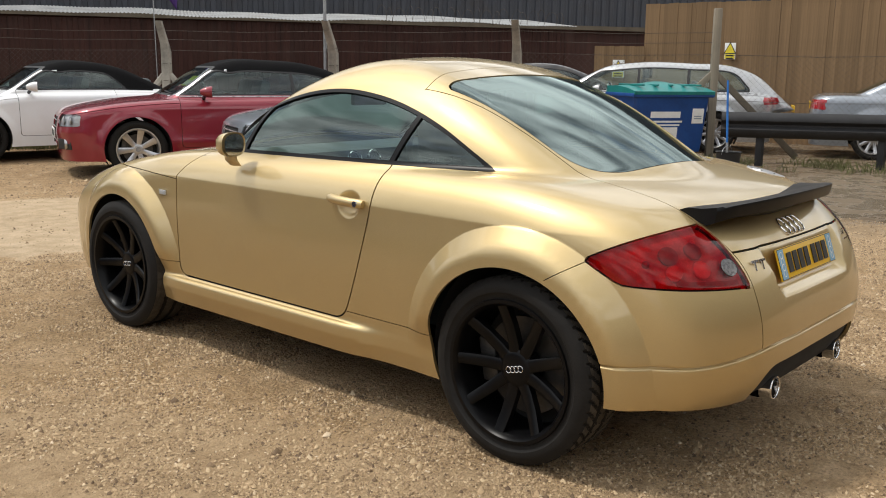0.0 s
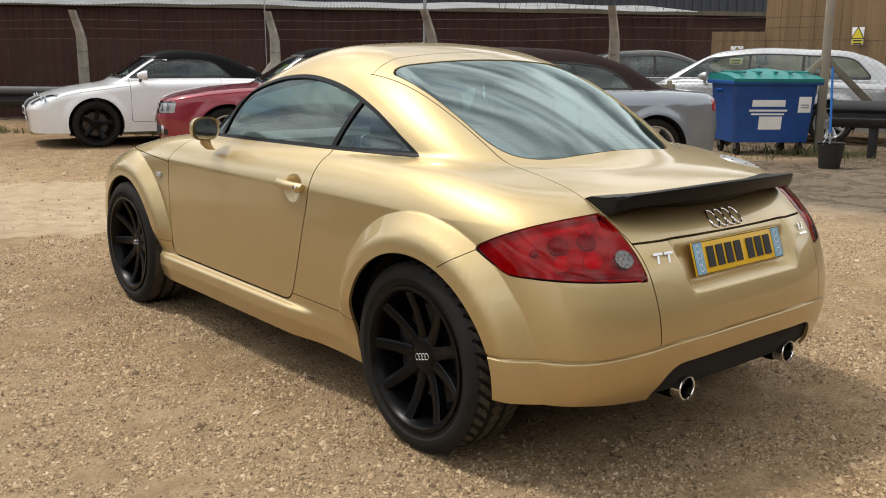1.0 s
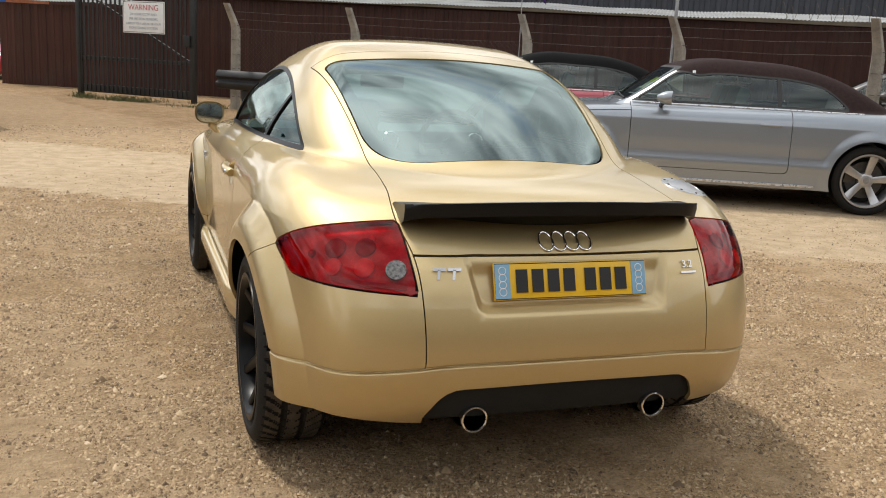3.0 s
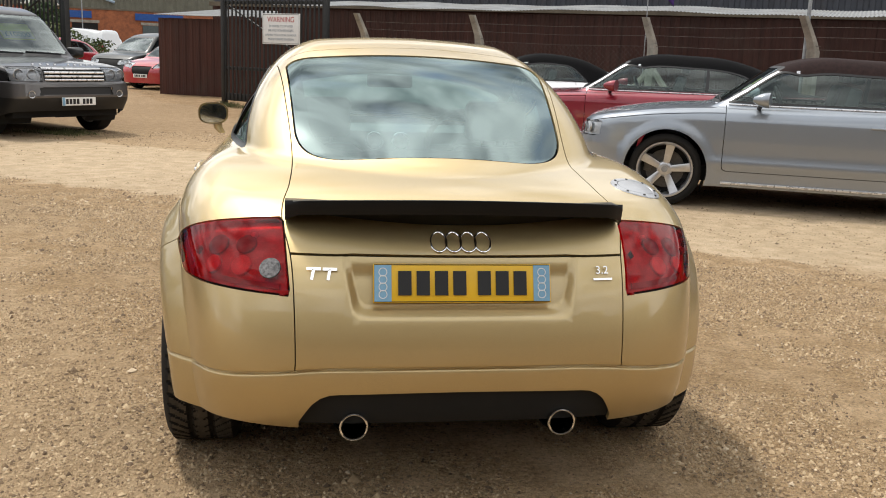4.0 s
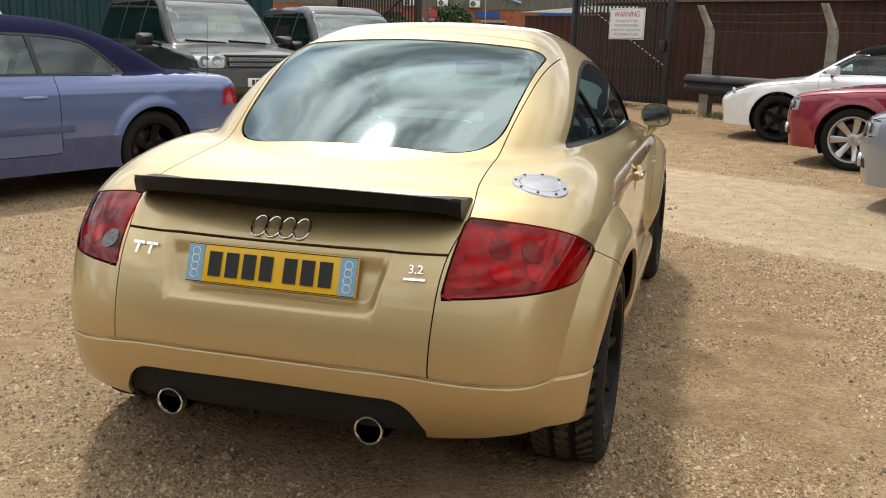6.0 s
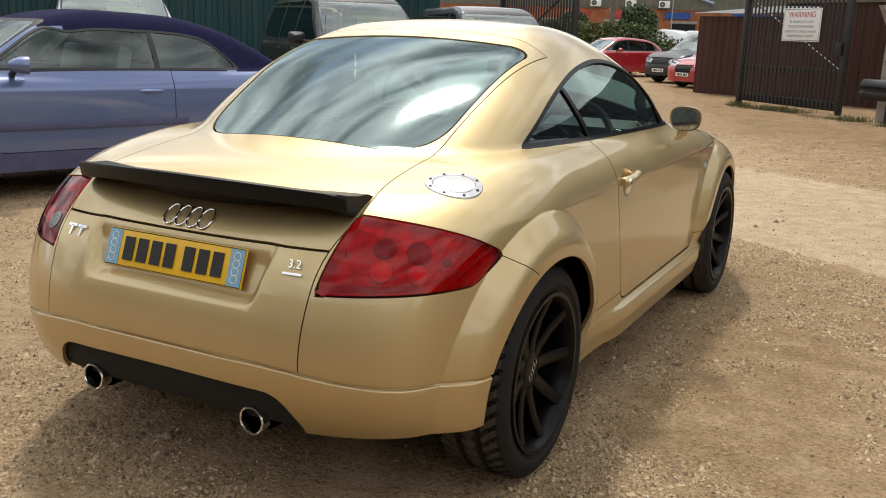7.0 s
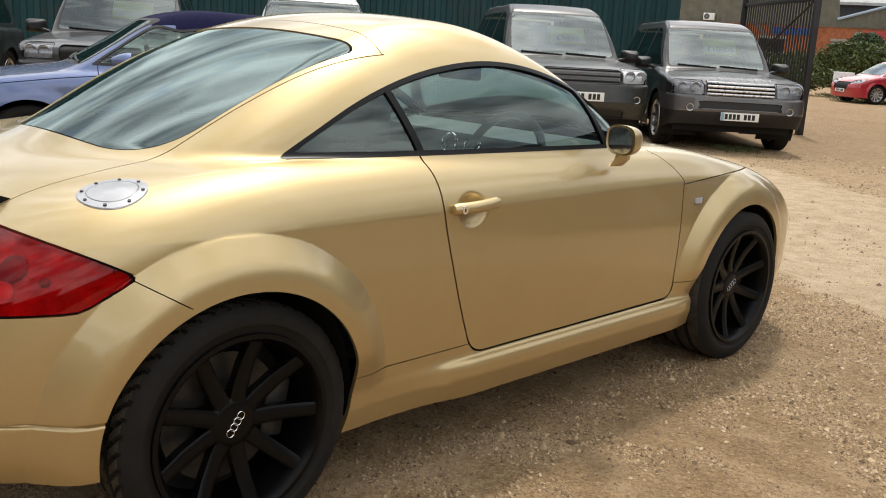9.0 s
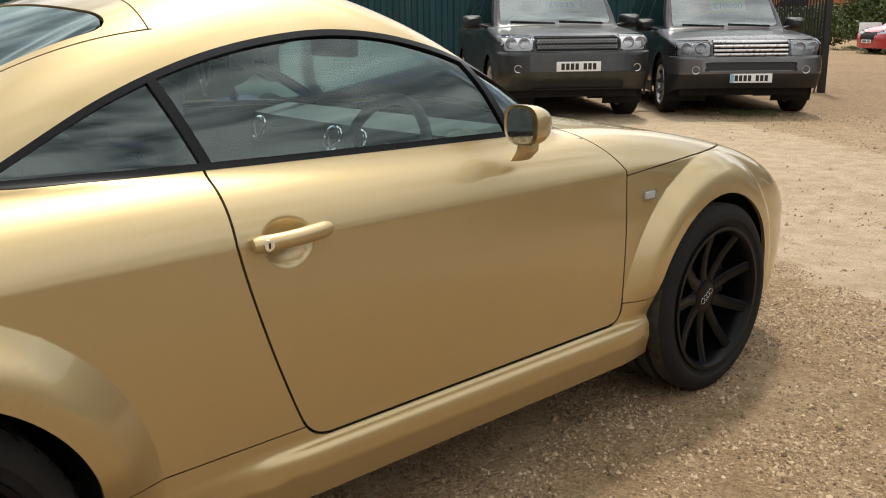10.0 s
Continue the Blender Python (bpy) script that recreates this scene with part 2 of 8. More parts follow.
M = {}
M["gold"] = car_paint("gold_paint", (0.552, 0.424, 0.212), 0.88, 0.48, 0.05, 1.0, (0.42, 0.32, 0.18), 0.12)
M["black_gloss"] = simple("satin_black", (0.006, 0.006, 0.0065), 0.36, 0, 0.2, 8, spec=0.2)
M["black_wheel"] = simple("black_wheel", (0.0035, 0.0035, 0.004), 0.32, 0.0, 0.25, 20, spec=0.16)
M["black_trim"] = simple("black_trim", (0.014, 0.014, 0.015), 0.55, 0, 0.2, 12, 0.1, 300)
M["diffuser"] = simple("diffuser_plastic", (0.004, 0.004, 0.004), 0.9, 0, 0.2, 12, 0.1, 300, spec=0.0)
M["tread"] = simple("dusty_tread", (0.078, 0.068, 0.055), 0.9, 0, 0.4, 18, 0.2, 200, spec=0.2)
# dark sheet for the unseen walls that keep light off the coupe's tail
M["shading_wall"] = streaky("shading_wall", (0.085, 0.075, 0.065), 3, 0.8, 0, 0.3)
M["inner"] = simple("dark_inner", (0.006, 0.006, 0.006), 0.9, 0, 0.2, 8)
M["rubber"] = simple("tyre_rubber", (0.013, 0.012, 0.011), 0.75, 0, 0.35, 14, 0.2, 120, spec=0.25)
M["chrome"] = simple("chrome", (0.80, 0.80, 0.80), 0.10, 1.0, 0.05, 10)
M["alloy"] = simple("alloy", (0.52, 0.52, 0.53), 0.32, 0.85, 0.1, 20)
M["disc"] = simple("brake_disc", (0.09, 0.085, 0.08), 0.45, 0.7, 0.2, 30)
M["rear_glass"] = thin_glass("rear_window_glass", (0.50, 0.64, 0.63), 2.9, 0.05, (0.82, 1.0, 0.98))
M["glass"] = thin_glass("window_glass", (0.82, 0.94, 0.91), 1.75, 0.03, (0.86, 1.0, 0.97))
M["glass_dark"] = thin_glass("tinted_glass", (0.33, 0.41, 0.40), 1.85, 0.03, (0.86, 1.0, 0.97))
M["glass_far"] = thin_glass("car_glass", (0.72, 0.84, 0.80), 1.8, 0.02, (0.90, 1.0, 0.98))
M["screen_far"] = thin_glass("windscreen_glass", (0.70, 0.80, 0.76), 2.9, 0.03, (0.92, 1.0, 0.98))
M["lens"] = thin_glass("clear_lens", (0.88, 0.9, 0.92), 1.5)
M["red_lens"] = thin_glass("red_lens", (0.86, 0.018, 0.046), 1.36, 0.03)
M["red_lamp"] = simple("red_lamp", (0.36, 0.012, 0.018), 0.12, 0, 0.15, 30, coat=0.8)
# white, non-metal: the sky mirrored in lamp bowls is put into the colour
M["lamp_in"] = simple("lamp_reflector", (0.92, 0.92, 0.93), 0.35, 0.0, 0.10, 40)
M["lamp_disc"] = simple("lamp_disc", (0.97, 0.95, 0.95), 0.35, 0.1, 0.2, 50)
M["lamp_dark"] = simple("dark_lamp_bowl", (0.42, 0.42, 0.43), 0.3, 0.3, 0.25, 30)
M["lamp_house"] = simple("lamp_housing", (0.58, 0.53, 0.53), 0.4, 0.1, 0.35, 24)
M["lamp_well"] = simple("dark_lamp_well", (0.36, 0.33, 0.33), 0.4, 0.1, 0.3, 30)
M["seat"] = simple("seat_leather", (0.085, 0.10, 0.10), 0.5, 0, 0.2, 10, 0.15, 200)
M["seat_grey"] = simple("grey_leather", (0.30, 0.29, 0.27), 0.5, 0, 0.15, 10, 0.15, 200)
M["dash"] = simple("dash_plastic", (0.085, 0.105, 0.105), 0.55, 0, 0.2, 10, 0.15, 300)
M["yellow"] = simple("plate_yellow", (0.80, 0.48, 0.02), 0.35, 0, 0.04, 10)
M["plate_white"] = simple("plate_white", (0.78, 0.78, 0.76), 0.35, 0, 0.04, 10)
M["plate_blue"] = simple("plate_blue", (0.22, 0.42, 0.60), 0.4, 0, 0.1, 10)
M["ink"] = simple("black_ink", (0.012, 0.012, 0.013), 0.5, 0, 0.1, 10)
M["paper"] = simple("white_paper", (0.78, 0.78, 0.76), 0.7, 0, 0.06, 10)
M["ground"] = ground_mat()
M["concrete"] = simple("weathered_concrete", (0.33, 0.30, 0.25), 0.9, 0, 0.3, 5, 0.4, 60)
M["galv"] = simple("galvanised", (0.36, 0.37, 0.38), 0.45, 0.7, 0.25, 10)
M["wire"] = simple("fence_wire", (0.10, 0.082, 0.068), 0.75, 0.1, 0.3, 10, spec=0.2)
M["brown_sheet"] = streaky("brown_sheet", (0.074, 0.027, 0.019), 9, 0.55, 0.0, 0.45)
M["dark_clad"] = streaky("dark_cladding", (0.060, 0.065, 0.078), 5, 0.5, 0.0, 0.2)
M["teal_clad"] = streaky("teal_cladding", (0.018, 0.075, 0.085), 6, 0.5, 0.0, 0.3)
M["roof_sheet"] = streaky("roof_sheet", (0.36, 0.37, 0.375), 2, 0.6, 0.0, 0.45, (0.24, 0.18, 0.12))
M["tan_band"] = streaky("tan_fascia", (0.22, 0.18, 0.13), 2, 0.7, 0, 0.3)
M["old_timber"] = streaky("weathered_timber", (0.30, 0.26, 0.20), 16, 0.85, 0, 0.4)
M["plank"] = streaky("fence_timber", (0.25, 0.160, 0.085), 18, 0.8, 0, 0.38, (0.11, 0.075, 0.045), (0.84, 1.10))
M["gate_black"] = simple("gate_paint", (0.014, 0.013, 0.012), 0.5, 0, 0.5, 12, 0.3, 80)
M["rail_black"] = simple("rail_paint", (0.018, 0.018, 0.02), 0.58, 0, 0.4, 6, 0.15, 60)
M["brick"] = simple("orange_brick", (0.34, 0.115, 0.05), 0.9, 0, 0.3, 4, 0.3, 40)
M["grass"] = simple("grass_blades", (0.13, 0.135, 0.045), 0.7, 0, 0.5, 9)
M["leaf"] = simple("leaf", (0.045, 0.085, 0.02), 0.55, 0, 0.5, 12)
M["bark"] = simple("bark", (0.14, 0.11, 0.085), 0.95, 0, 0.4, 14, 0.6, 50)


def chips_mat():
    m, nt, b, L = mat_base("gravel_chips")
    g = nt.nodes.new("ShaderNodeNewGeometry")
    c = ramp(nt, g.outputs["Random Per Island"], [(0.0, (0.12, 0.075, 0.042)), (0.35, (0.33, 0.225, 0.124)), (0.7, (0.48, 0.343, 0.198)), (0.95, (0.57, 0.425, 0.258)), (1.0, (0.66, 0.52, 0.36))])
    v = coords(nt)
    c2 = ramp(nt, noise_node(nt, v, 180, 3), [(0.3, (0.8,) * 3), (0.7, (1.0,) * 3)])
    L(mixc(nt, 1.0, c, c2, "MULTIPLY"), b.inputs["Base Color"])
    b.inputs["Roughness"].default_value = 0.85
    return m


M["chips"] = chips_mat()
M["bin_blue"] = simple("bin_blue", (0.012, 0.075, 0.30), 0.42, 0, 0.15, 5, 0.1, 80)
M["bin_lid"] = simple("bin_lid_teal", (0.01, 0.20, 0.19), 0.42, 0, 0.15, 5, 0.1, 80)
M["white_paint"] = car_paint("white_paint", (0.78, 0.79, 0.80), 0.0, 0.35, 0.01, 1.0, (0.4, 0.36, 0.3), 0.12)
M["red_paint"] = car_paint("red_paint", (0.235, 0.007, 0.022), 0.3, 0.38, 0.06, 1.0, (0.2, 0.06, 0.05), 0.08)
M["bright_red"] = car_paint("bright_red_paint", (0.40, 0.006, 0.022), 0.1, 0.35, 0.04)
M["silver_paint"] = car_paint("silver_blue_paint", (0.285, 0.315, 0.355), 0.65, 0.34, 0.06, 1.0, (0.3, 0.27, 0.22), 0.12)
M["blue_paint"] = car_paint("violet_blue_paint", (0.115, 0.160, 0.325), 0.45, 0.36, 0.08, 1.0, (0.25, 0.22, 0.2), 0.15)
M["dark_paint"] = car_paint("dark_grey_paint", (0.007, 0.009, 0.008), 0.0, 0.34, 0.08, 0.4, (0.2, 0.17, 0.13), 0.15)
M["grey_paint"] = car_paint("grey_paint", (0.026, 0.025, 0.0255), 0.5, 0.34, 0.08, 0.7, (0.25, 0.2, 0.16), 0.15)
M["bumper_grey"] = car_paint("bumper_grey_paint", (0.095, 0.090, 0.090), 0.5, 0.36, 0.06, 0.8, (0.25, 0.2, 0.16), 0.12)
M["pale_silver"] = car_paint("pale_silver_paint", (0.50, 0.51, 0.52), 0.7, 0.32, 0.05)
M["black_paint"] = car_paint("black_paint", (0.010, 0.010, 0.012), 0.2, 0.3, 0.05)
M["top_black"] = simple("black_hood_cloth", (0.006, 0.006, 0.0065), 0.95, 0, 0.25, 30, 0.3, 500, spec=0.1)
M["top_brown"] = simple("brown_hood_cloth", (0.030, 0.018, 0.017), 0.95, 0, 0.25, 30, 0.3, 500, spec=0.15)
M["top_navy"] = simple("navy_hood_cloth", (0.014, 0.014, 0.050), 0.95, 0, 0.25, 30, 0.3, 500, spec=0.08)
M["silver_trim"] = simple("silver_trim", (0.66, 0.66, 0.67), 0.28, 0.7, 0.08, 20)
M["price_yellow"] = simple("price_card", (0.62, 0.72, 0.12), 0.6, 0, 0.06, 10)
M["price_blue"] = simple("price_ink", (0.05, 0.22, 0.45), 0.6, 0, 0.06, 10)
M["sign_red"] = simple("sign_red", (0.45, 0.05, 0.05), 0.5, 0, 0.1, 10)
M["sign_grey"] = simple("sign_grey", (0.30, 0.34, 0.40), 0.5, 0, 0.1, 10)
M["lens_grey"] = simple("reversing_lens", (0.17, 0.165, 0.165), 0.16, 0.3, 0.6, 120)
M["clad_violet"] = simple("grey_violet_cladding", (0.072, 0.080, 0.165), 0.5, 0, 0.15, 8)
M["purple"] = simple("purple_cloth", (0.06, 0.02, 0.16), 0.8, 0, 0.2, 10)

# ---- mesh helpers ----
def mesh_obj(name, verts, faces, mat, parent=None, label="", smooth=True, normals=None, mats=None, face_mats=None):
    me = bpy.data.meshes.new(name)
    me.from_pydata([tuple(v) for v in verts], [], [tuple(f) for f in faces])
    for mm in (mats or [mat]):
        me.materials.append(mm)
    if face_mats is not None:
        me.polygons.foreach_set("material_index", face_mats)
    if smooth:
        me.polygons.foreach_set("use_smooth", [True] * len(me.polygons))
    if normals is not None:
        me.normals_split_custom_set_from_vertices([tuple(n) for n in normals])
    elif smooth:
        me.set_sharp_from_angle(angle=radians(38))
    ob = new(name, me)
    if parent:
        ob.parent = parent
    if label:
        tagged(ob, label)
    return ob


def part(name, bm, mat, parent=None, label="", smooth=True, bevel=0.0, seg=2):
    """Link a bmesh as one mesh object."""
    if bevel:
        bmesh.ops.bevel(bm, geom=[e for e in bm.edges if len(e.link_faces) == 2 and e.calc_face_angle(0) > 0.5],
                        offset=bevel, segments=seg, affect="EDGES", profile=0.6)
    bmesh.ops.recalc_face_normals(bm, faces=bm.faces)
    me = bpy.data.meshes.new(name)
    bm.to_mesh(me)
    bm.free()
    me.materials.append(mat)
    if smooth:
        me.polygons.foreach_set("use_smooth", [True] * len(me.polygons))
        me.set_sharp_from_angle(angle=radians(38))
    ob = new(name, me)
    if parent:
        ob.parent = parent
    if label:
        tagged(ob, label)
    return ob


def thing(name, m=None, label="", category="", group="", kind=""):
    ob = new(name)
    ob.empty_display_size = 0.1
    if m is not None:
        ob.matrix_world = m
    return tagged(ob, label, category, group, kind)


def bm_box(size, at=(0, 0, 0), rot=None, bm=None):
    bm = bm or bmesh.new()
    r = bmesh.ops.create_cube(bm, size=1.0)
    m = Matrix.Translation(at) @ (rot or Matrix.Identity(4)) @ Matrix.Diagonal((*size, 1))
    bmesh.ops.transform(bm, matrix=m, verts=r["verts"])
    return bm


def bm_cyl(r1, r2, a, b, seg=16, bm=None, caps=True):
    """A tapered rod from a to b."""
    bm = bm or bmesh.new()
    a, b = Vector(a), Vector(b)
    d = b - a
    m = Matrix.Translation((a + b) / 2) @ d.to_track_quat("Z", "Y").to_matrix().to_4x4()
    bmesh.ops.create_cone(bm, cap_ends=caps, segments=seg, radius1=r1, radius2=r2, depth=d.length, matrix=m)
    return bm


def bm_tube(points, r, seg=8, bm=None, closed=False):
    """A tube of radius r (a number or one per point) along points."""
    bm = bm or bmesh.new()
    pts = [Vector(p) for p in points]
    rings = []
    n = len(pts)
    for i, p in enumerate(pts):
        a = pts[(i - 1) % n] if (closed or i > 0) else p
        c = pts[(i + 1) % n] if (closed or i < n - 1) else p
        q = (c - a).normalized().to_track_quat("Z", "Y")
        rr = r[i] if isinstance(r, (list, tuple)) else r
        rings.append([bm.verts.new(p + q @ Vector((rr * math.cos(2 * math.pi * k / seg), rr * math.sin(2 * math.pi * k / seg), 0))) for k in range(seg)])
    for i in range(n if closed else n - 1):
        u, w = rings[i], rings[(i + 1) % n]
        for k in range(seg):
            bm.faces.new((u[k], u[(k + 1) % seg], w[(k + 1) % seg], w[k]))
    if not closed:
        bm.faces.new(rings[0][::-1])
        bm.faces.new(rings[-1])
    return bm


def bm_lathe(profile, seg=48, axis="x", bm=None, at=(0, 0, 0), closed=False):
    """Turn (along, radius) pairs round an axis."""
    bm = bm or bmesh.new()
    rings = []
    for h, r in profile:
        ring = []
        for k in range(seg):
            c, s = math.cos(2 * math.pi * k / seg) * r, math.sin(2 * math.pi * k / seg) * r
            p = (h, c, s) if axis == "x" else (c, h, s) if axis == "y" else (c, s, h)
            ring.append(bm.verts.new(Vector(p) + Vector(at)))
        rings.append(ring)
    pairs = list(zip(rings, rings[1:])) + ([(rings[-1], rings[0])] if closed else [])
    for u, w in pairs:
        for k in range(seg):
            bm.faces.new((u[k], u[(k + 1) % seg], w[(k + 1) % seg], w[k]))
    return bm


def bm_prism(outline, depth, m=None, bm=None):
    """A plate with the given 2D outline (x, y), from z = 0 to depth, moved by m."""
    bm = bm or bmesh.new()
    lo = [bm.verts.new((x, y, 0)) for x, y in outline]
    hi = [bm.verts.new((x, y, depth)) for x, y in outline]
    n = len(lo)
    bm.faces.new(lo[::-1])
    bm.faces.new(hi)
    for k in range(n):
        bm.faces.new((lo[k], lo[(k + 1) % n], hi[(k + 1) % n], hi[k]))
    if m is not None:
        bmesh.ops.transform(bm, matrix=m, verts=lo + hi)
    return bm


def bm_loft(sections, bm=None, caps=True, closed=True):
    """Skin between rings of equal length."""
    bm = bm or bmesh.new()
    rings = [[bm.verts.new(p) for p in s] for s in sections]
    n = len(rings[0])
    for u, w in zip(rings, rings[1:]):
        for k in range(n if closed else n - 1):
            bm.faces.new((u[k], u[(k + 1) % n], w[(k + 1) % n], w[k]))
    if caps:
        bm.faces.new(rings[0][::-1])
        bm.faces.new(rings[-1])
    return bm


def text_obj(body, size, mat, m, parent=None, name="lettering", depth=0.002):
    cu = bpy.data.curves.new(name, "FONT")
    cu.body, cu.size, cu.extrude = body, size, depth
    cu.align_x, cu.align_y = "CENTER", "CENTER"
    tmp = bpy.data.objects.new(name, cu)
    scene.collection.objects.link(tmp)
    dg = bpy.context.evaluated_depsgraph_get()
    me = bpy.data.meshes.new_from_object(tmp.evaluated_get(dg))
    bpy.data.objects.remove(tmp)
    me.materials.clear()
    me.materials.append(mat)
    ob = new(name, me)
    ob.matrix_world = m
    if parent:
        ob.parent = parent
    return ob


# ---- smooth body shapes ----
def smax(a, b, k):
    h = np.clip(0.5 + 0.5 * (a - b) / k, 0, 1)
    return b + (a - b) * h + k * h * (1 - h)


def smin(a, b, k):
    return -smax(-a, -b, k)


def sstep(a, b, x):
    t = np.clip((x - a) / (b - a), 0, 1)
    return t * t * (3 - 2 * t)


def curve(*knots):
    """A smooth curve through (x, y) knots, straight beyond the ends."""
    xs = np.array([k[0] for k in knots], float)
    ys = np.array([k[1] for k in knots], float)
    if xs[0] > xs[-1]:
        xs, ys = xs[::-1], ys[::-1]
    d = np.diff(ys) / np.diff(xs)
    t = np.empty_like(xs)
    t[0], t[-1] = d[0], d[-1]
    w = np.diff(xs)
    t[1:-1] = (d[:-1] * w[1:] + d[1:] * w[:-1]) / (w[1:] + w[:-1])

    def f(x):
        x = np.asarray(x, float)
        i = np.clip(np.searchsorted(xs, x) - 1, 0, len(xs) - 2)
        h = xs[i + 1] - xs[i]
        u = (x - xs[i]) / h
        uc = np.clip(u, 0, 1)
        v = ((1 + 2 * uc) * (1 - uc) ** 2 * ys[i] + uc * (1 - uc) ** 2 * h * t[i]
             + uc * uc * (3 - 2 * uc) * ys[i + 1] + uc * uc * (uc - 1) * h * t[i + 1])
        return v + np.where(u < 0, u * h * t[0], 0) + np.where(u > 1, (u - 1) * h * t[-1], 0)
    return f


class Skin:
    """Half of a symmetrical body: a grid on the surface where field(x, y, z) = 0, which can be cut along curves."""

    def __init__(self, field, y0, y1, z0, dy=0.02, rows=96, fan=46, low=-34, rmax=1.7, cut=0.02):
        self.field = field
        cols = []
        for k in range(fan):
            a = math.pi / 2 * k / fan
            cols.append((y0, (math.sin(a), -math.cos(a))))
        n = max(2, int(round((y1 - y0) / dy)))
        for k in range(n + 1):
            cols.append((y0 + (y1 - y0) * k / n, (1.0, 0.0)))
        for k in range(1, fan + 1):
            a = math.pi / 2 * k / fan
            cols.append((y1, (math.cos(a), math.sin(a))))
        el = np.radians(np.linspace(low, 90, rows))
        yo = np.array([c[0] for c in cols])[:, None]
        dx = np.array([c[1][0] for c in cols])[:, None]
        dyv = np.array([c[1][1] for c in cols])[:, None]
        ce, se = np.cos(el)[None, :], np.sin(el)[None, :]
        D = np.stack([dx * ce, dyv * ce, np.ones_like(dx) * se], -1)
        O = np.stack([np.zeros_like(yo) * ce, yo * np.ones_like(ce), z0 * np.ones_like(yo * ce)], -1)
        rs = np.linspace(0.15, rmax, 56)
        last = np.full(D.shape[:2], rs[0])
        for r in rs:
            P = O + D * r
            last = np.where(field(P[..., 0], P[..., 1], P[..., 2]) < 0, r, last)
        lo, hi = last, last + (rs[1] - rs[0])
        for _ in range(22):
            mid = (lo + hi) / 2
            P = O + D * mid[..., None]
            ins = field(P[..., 0], P[..., 1], P[..., 2]) < 0
            lo, hi = np.where(ins, mid, lo), np.where(ins, hi, mid)
        P = O + D * ((lo + hi) / 2)[..., None]
        P[..., 0] = np.abs(P[..., 0])
        P[0, :, 0] = 0
        P[-1, :, 0] = 0
        P[:, -1, 0] = 0
        C, R = P.shape[:2]
        self.v = [tuple(p) for p in P.reshape(-1, 3)]
        self.faces = []
        for c in range(C - 1):
            for r in range(R - 1):
                q = (c * R + r, (c + 1) * R + r, (c + 1) * R + r + 1, c * R + r + 1)
                if r == R - 2 and np.linalg.norm(P[c, -1] - P[c + 1, -1]) < 1e-6:
                    q = q[:3]
                self.faces.append(q)

    def arr(self):
        return np.array(self.v)

    def mids(self):
        V = self.arr()
        return np.array([V[list(f)].mean(0) for f in self.faces])

    def slice(self, f, where=None, offs=(0.0,)):
        """Split the faces along f(x, y, z) = each of offs, where where() holds."""
        for off in offs:
            V = self.arr()
            val = f(V[:, 0], V[:, 1], V[:, 2]) - off
            val = np.where(np.abs(val) < 1e-5, 1e-5, val)
            ok = np.ones(len(V), bool) if where is None else where(V[:, 0], V[:, 1], V[:, 2])
            cache, out = {}, []
            for face in self.faces:
                s = [val[i] > 0 for i in face]
                if all(s) or not any(s) or not any(ok[i] for i in face):
                    out.append(face)
                    continue
                pos, neg = [], []
                n = len(face)
                for k in range(n):
                    i, j = face[k], face[(k + 1) % n]
                    (pos if val[i] > 0 else neg).append(i)
                    if (val[i] > 0) != (val[j] > 0):
                        key = (min(i, j), max(i, j))
                        if key not in cache:
                            a, b = key
                            t = val[a] / (val[a] - val[b])
                            pa, pb = self.v[a], self.v[b]
                            cache[key] = len(self.v)
                            self.v.append(tuple(pa[q] + (pb[q] - pa[q]) * t for q in range(3)))
                        pos.append(cache[key])
                        neg.append(cache[key])
                if len(pos) > 2:
                    out.append(tuple(pos))
                if len(neg) > 2:
                    out.append(tuple(neg))
            self.faces = out

    def grad(self, V):
        e = 1e-3
        F = self.field
        x, y, z = V[:, 0], V[:, 1], V[:, 2]
        g = np.stack([F(x + e, y, z) - F(x - e, y, z), F(x, y + e, z) - F(x, y - e, z), F(x, y, z + e) - F(x, y, z - e)], -1) / (2 * e)
        return g

    def settle(self, rounds=1, where=None):
        """Put all points on the surface and find the normals."""
        V = self.arr()
        mid = V[:, 0] < 1e-6
        for _ in range(rounds):
            g = self.grad(V)
            f = self.field(V[:, 0], V[:, 1], V[:, 2])
            step = (f / np.maximum((g * g).sum(1), 1e-6))[:, None] * g
            L = np.linalg.norm(step, axis=1, keepdims=True)
            step *= np.minimum(1, 0.004 / np.maximum(L, 1e-9))
            if where is not None:
                step *= where(V[:, 0], V[:, 1], V[:, 2])[:, None]
            V = V - step
            V[mid, 0] = 0
        self.v = [tuple(p) for p in V]
        g = self.grad(V)
        g[mid, 0] = 0
        self.n = g / np.maximum(np.linalg.norm(g, axis=1, keepdims=True), 1e-9)

    def panel(self, name, mask, mat, parent, label="", side=0, flange=0.012, lift=0.0, both=False, inset=True):
        """A mesh of the faces in mask: side 0 both halves in one mesh, 1 right, -1 left."""
        V, N = self.arr(), self.n
        ids = [f for f, k in zip(self.faces, mask) if k]
        if not ids:
            return None
        verts, norms, faces = [], [], []
        for sg in ((1, -1) if side == 0 else (side,)):
            mp = {}

            def vid(i, sg=sg, mp=mp):
                if V[i][0] < 1e-6 and side == 0:
                    key = ("c", i)
                    if key in shared:
                        return shared[key]
                if i not in mp:
                    mp[i] = len(verts)
                    p = V[i] + N[i] * lift
                    verts.append((p[0] * sg, p[1], p[2]))
                    norms.append((N[i][0] * sg, N[i][1], N[i][2]))
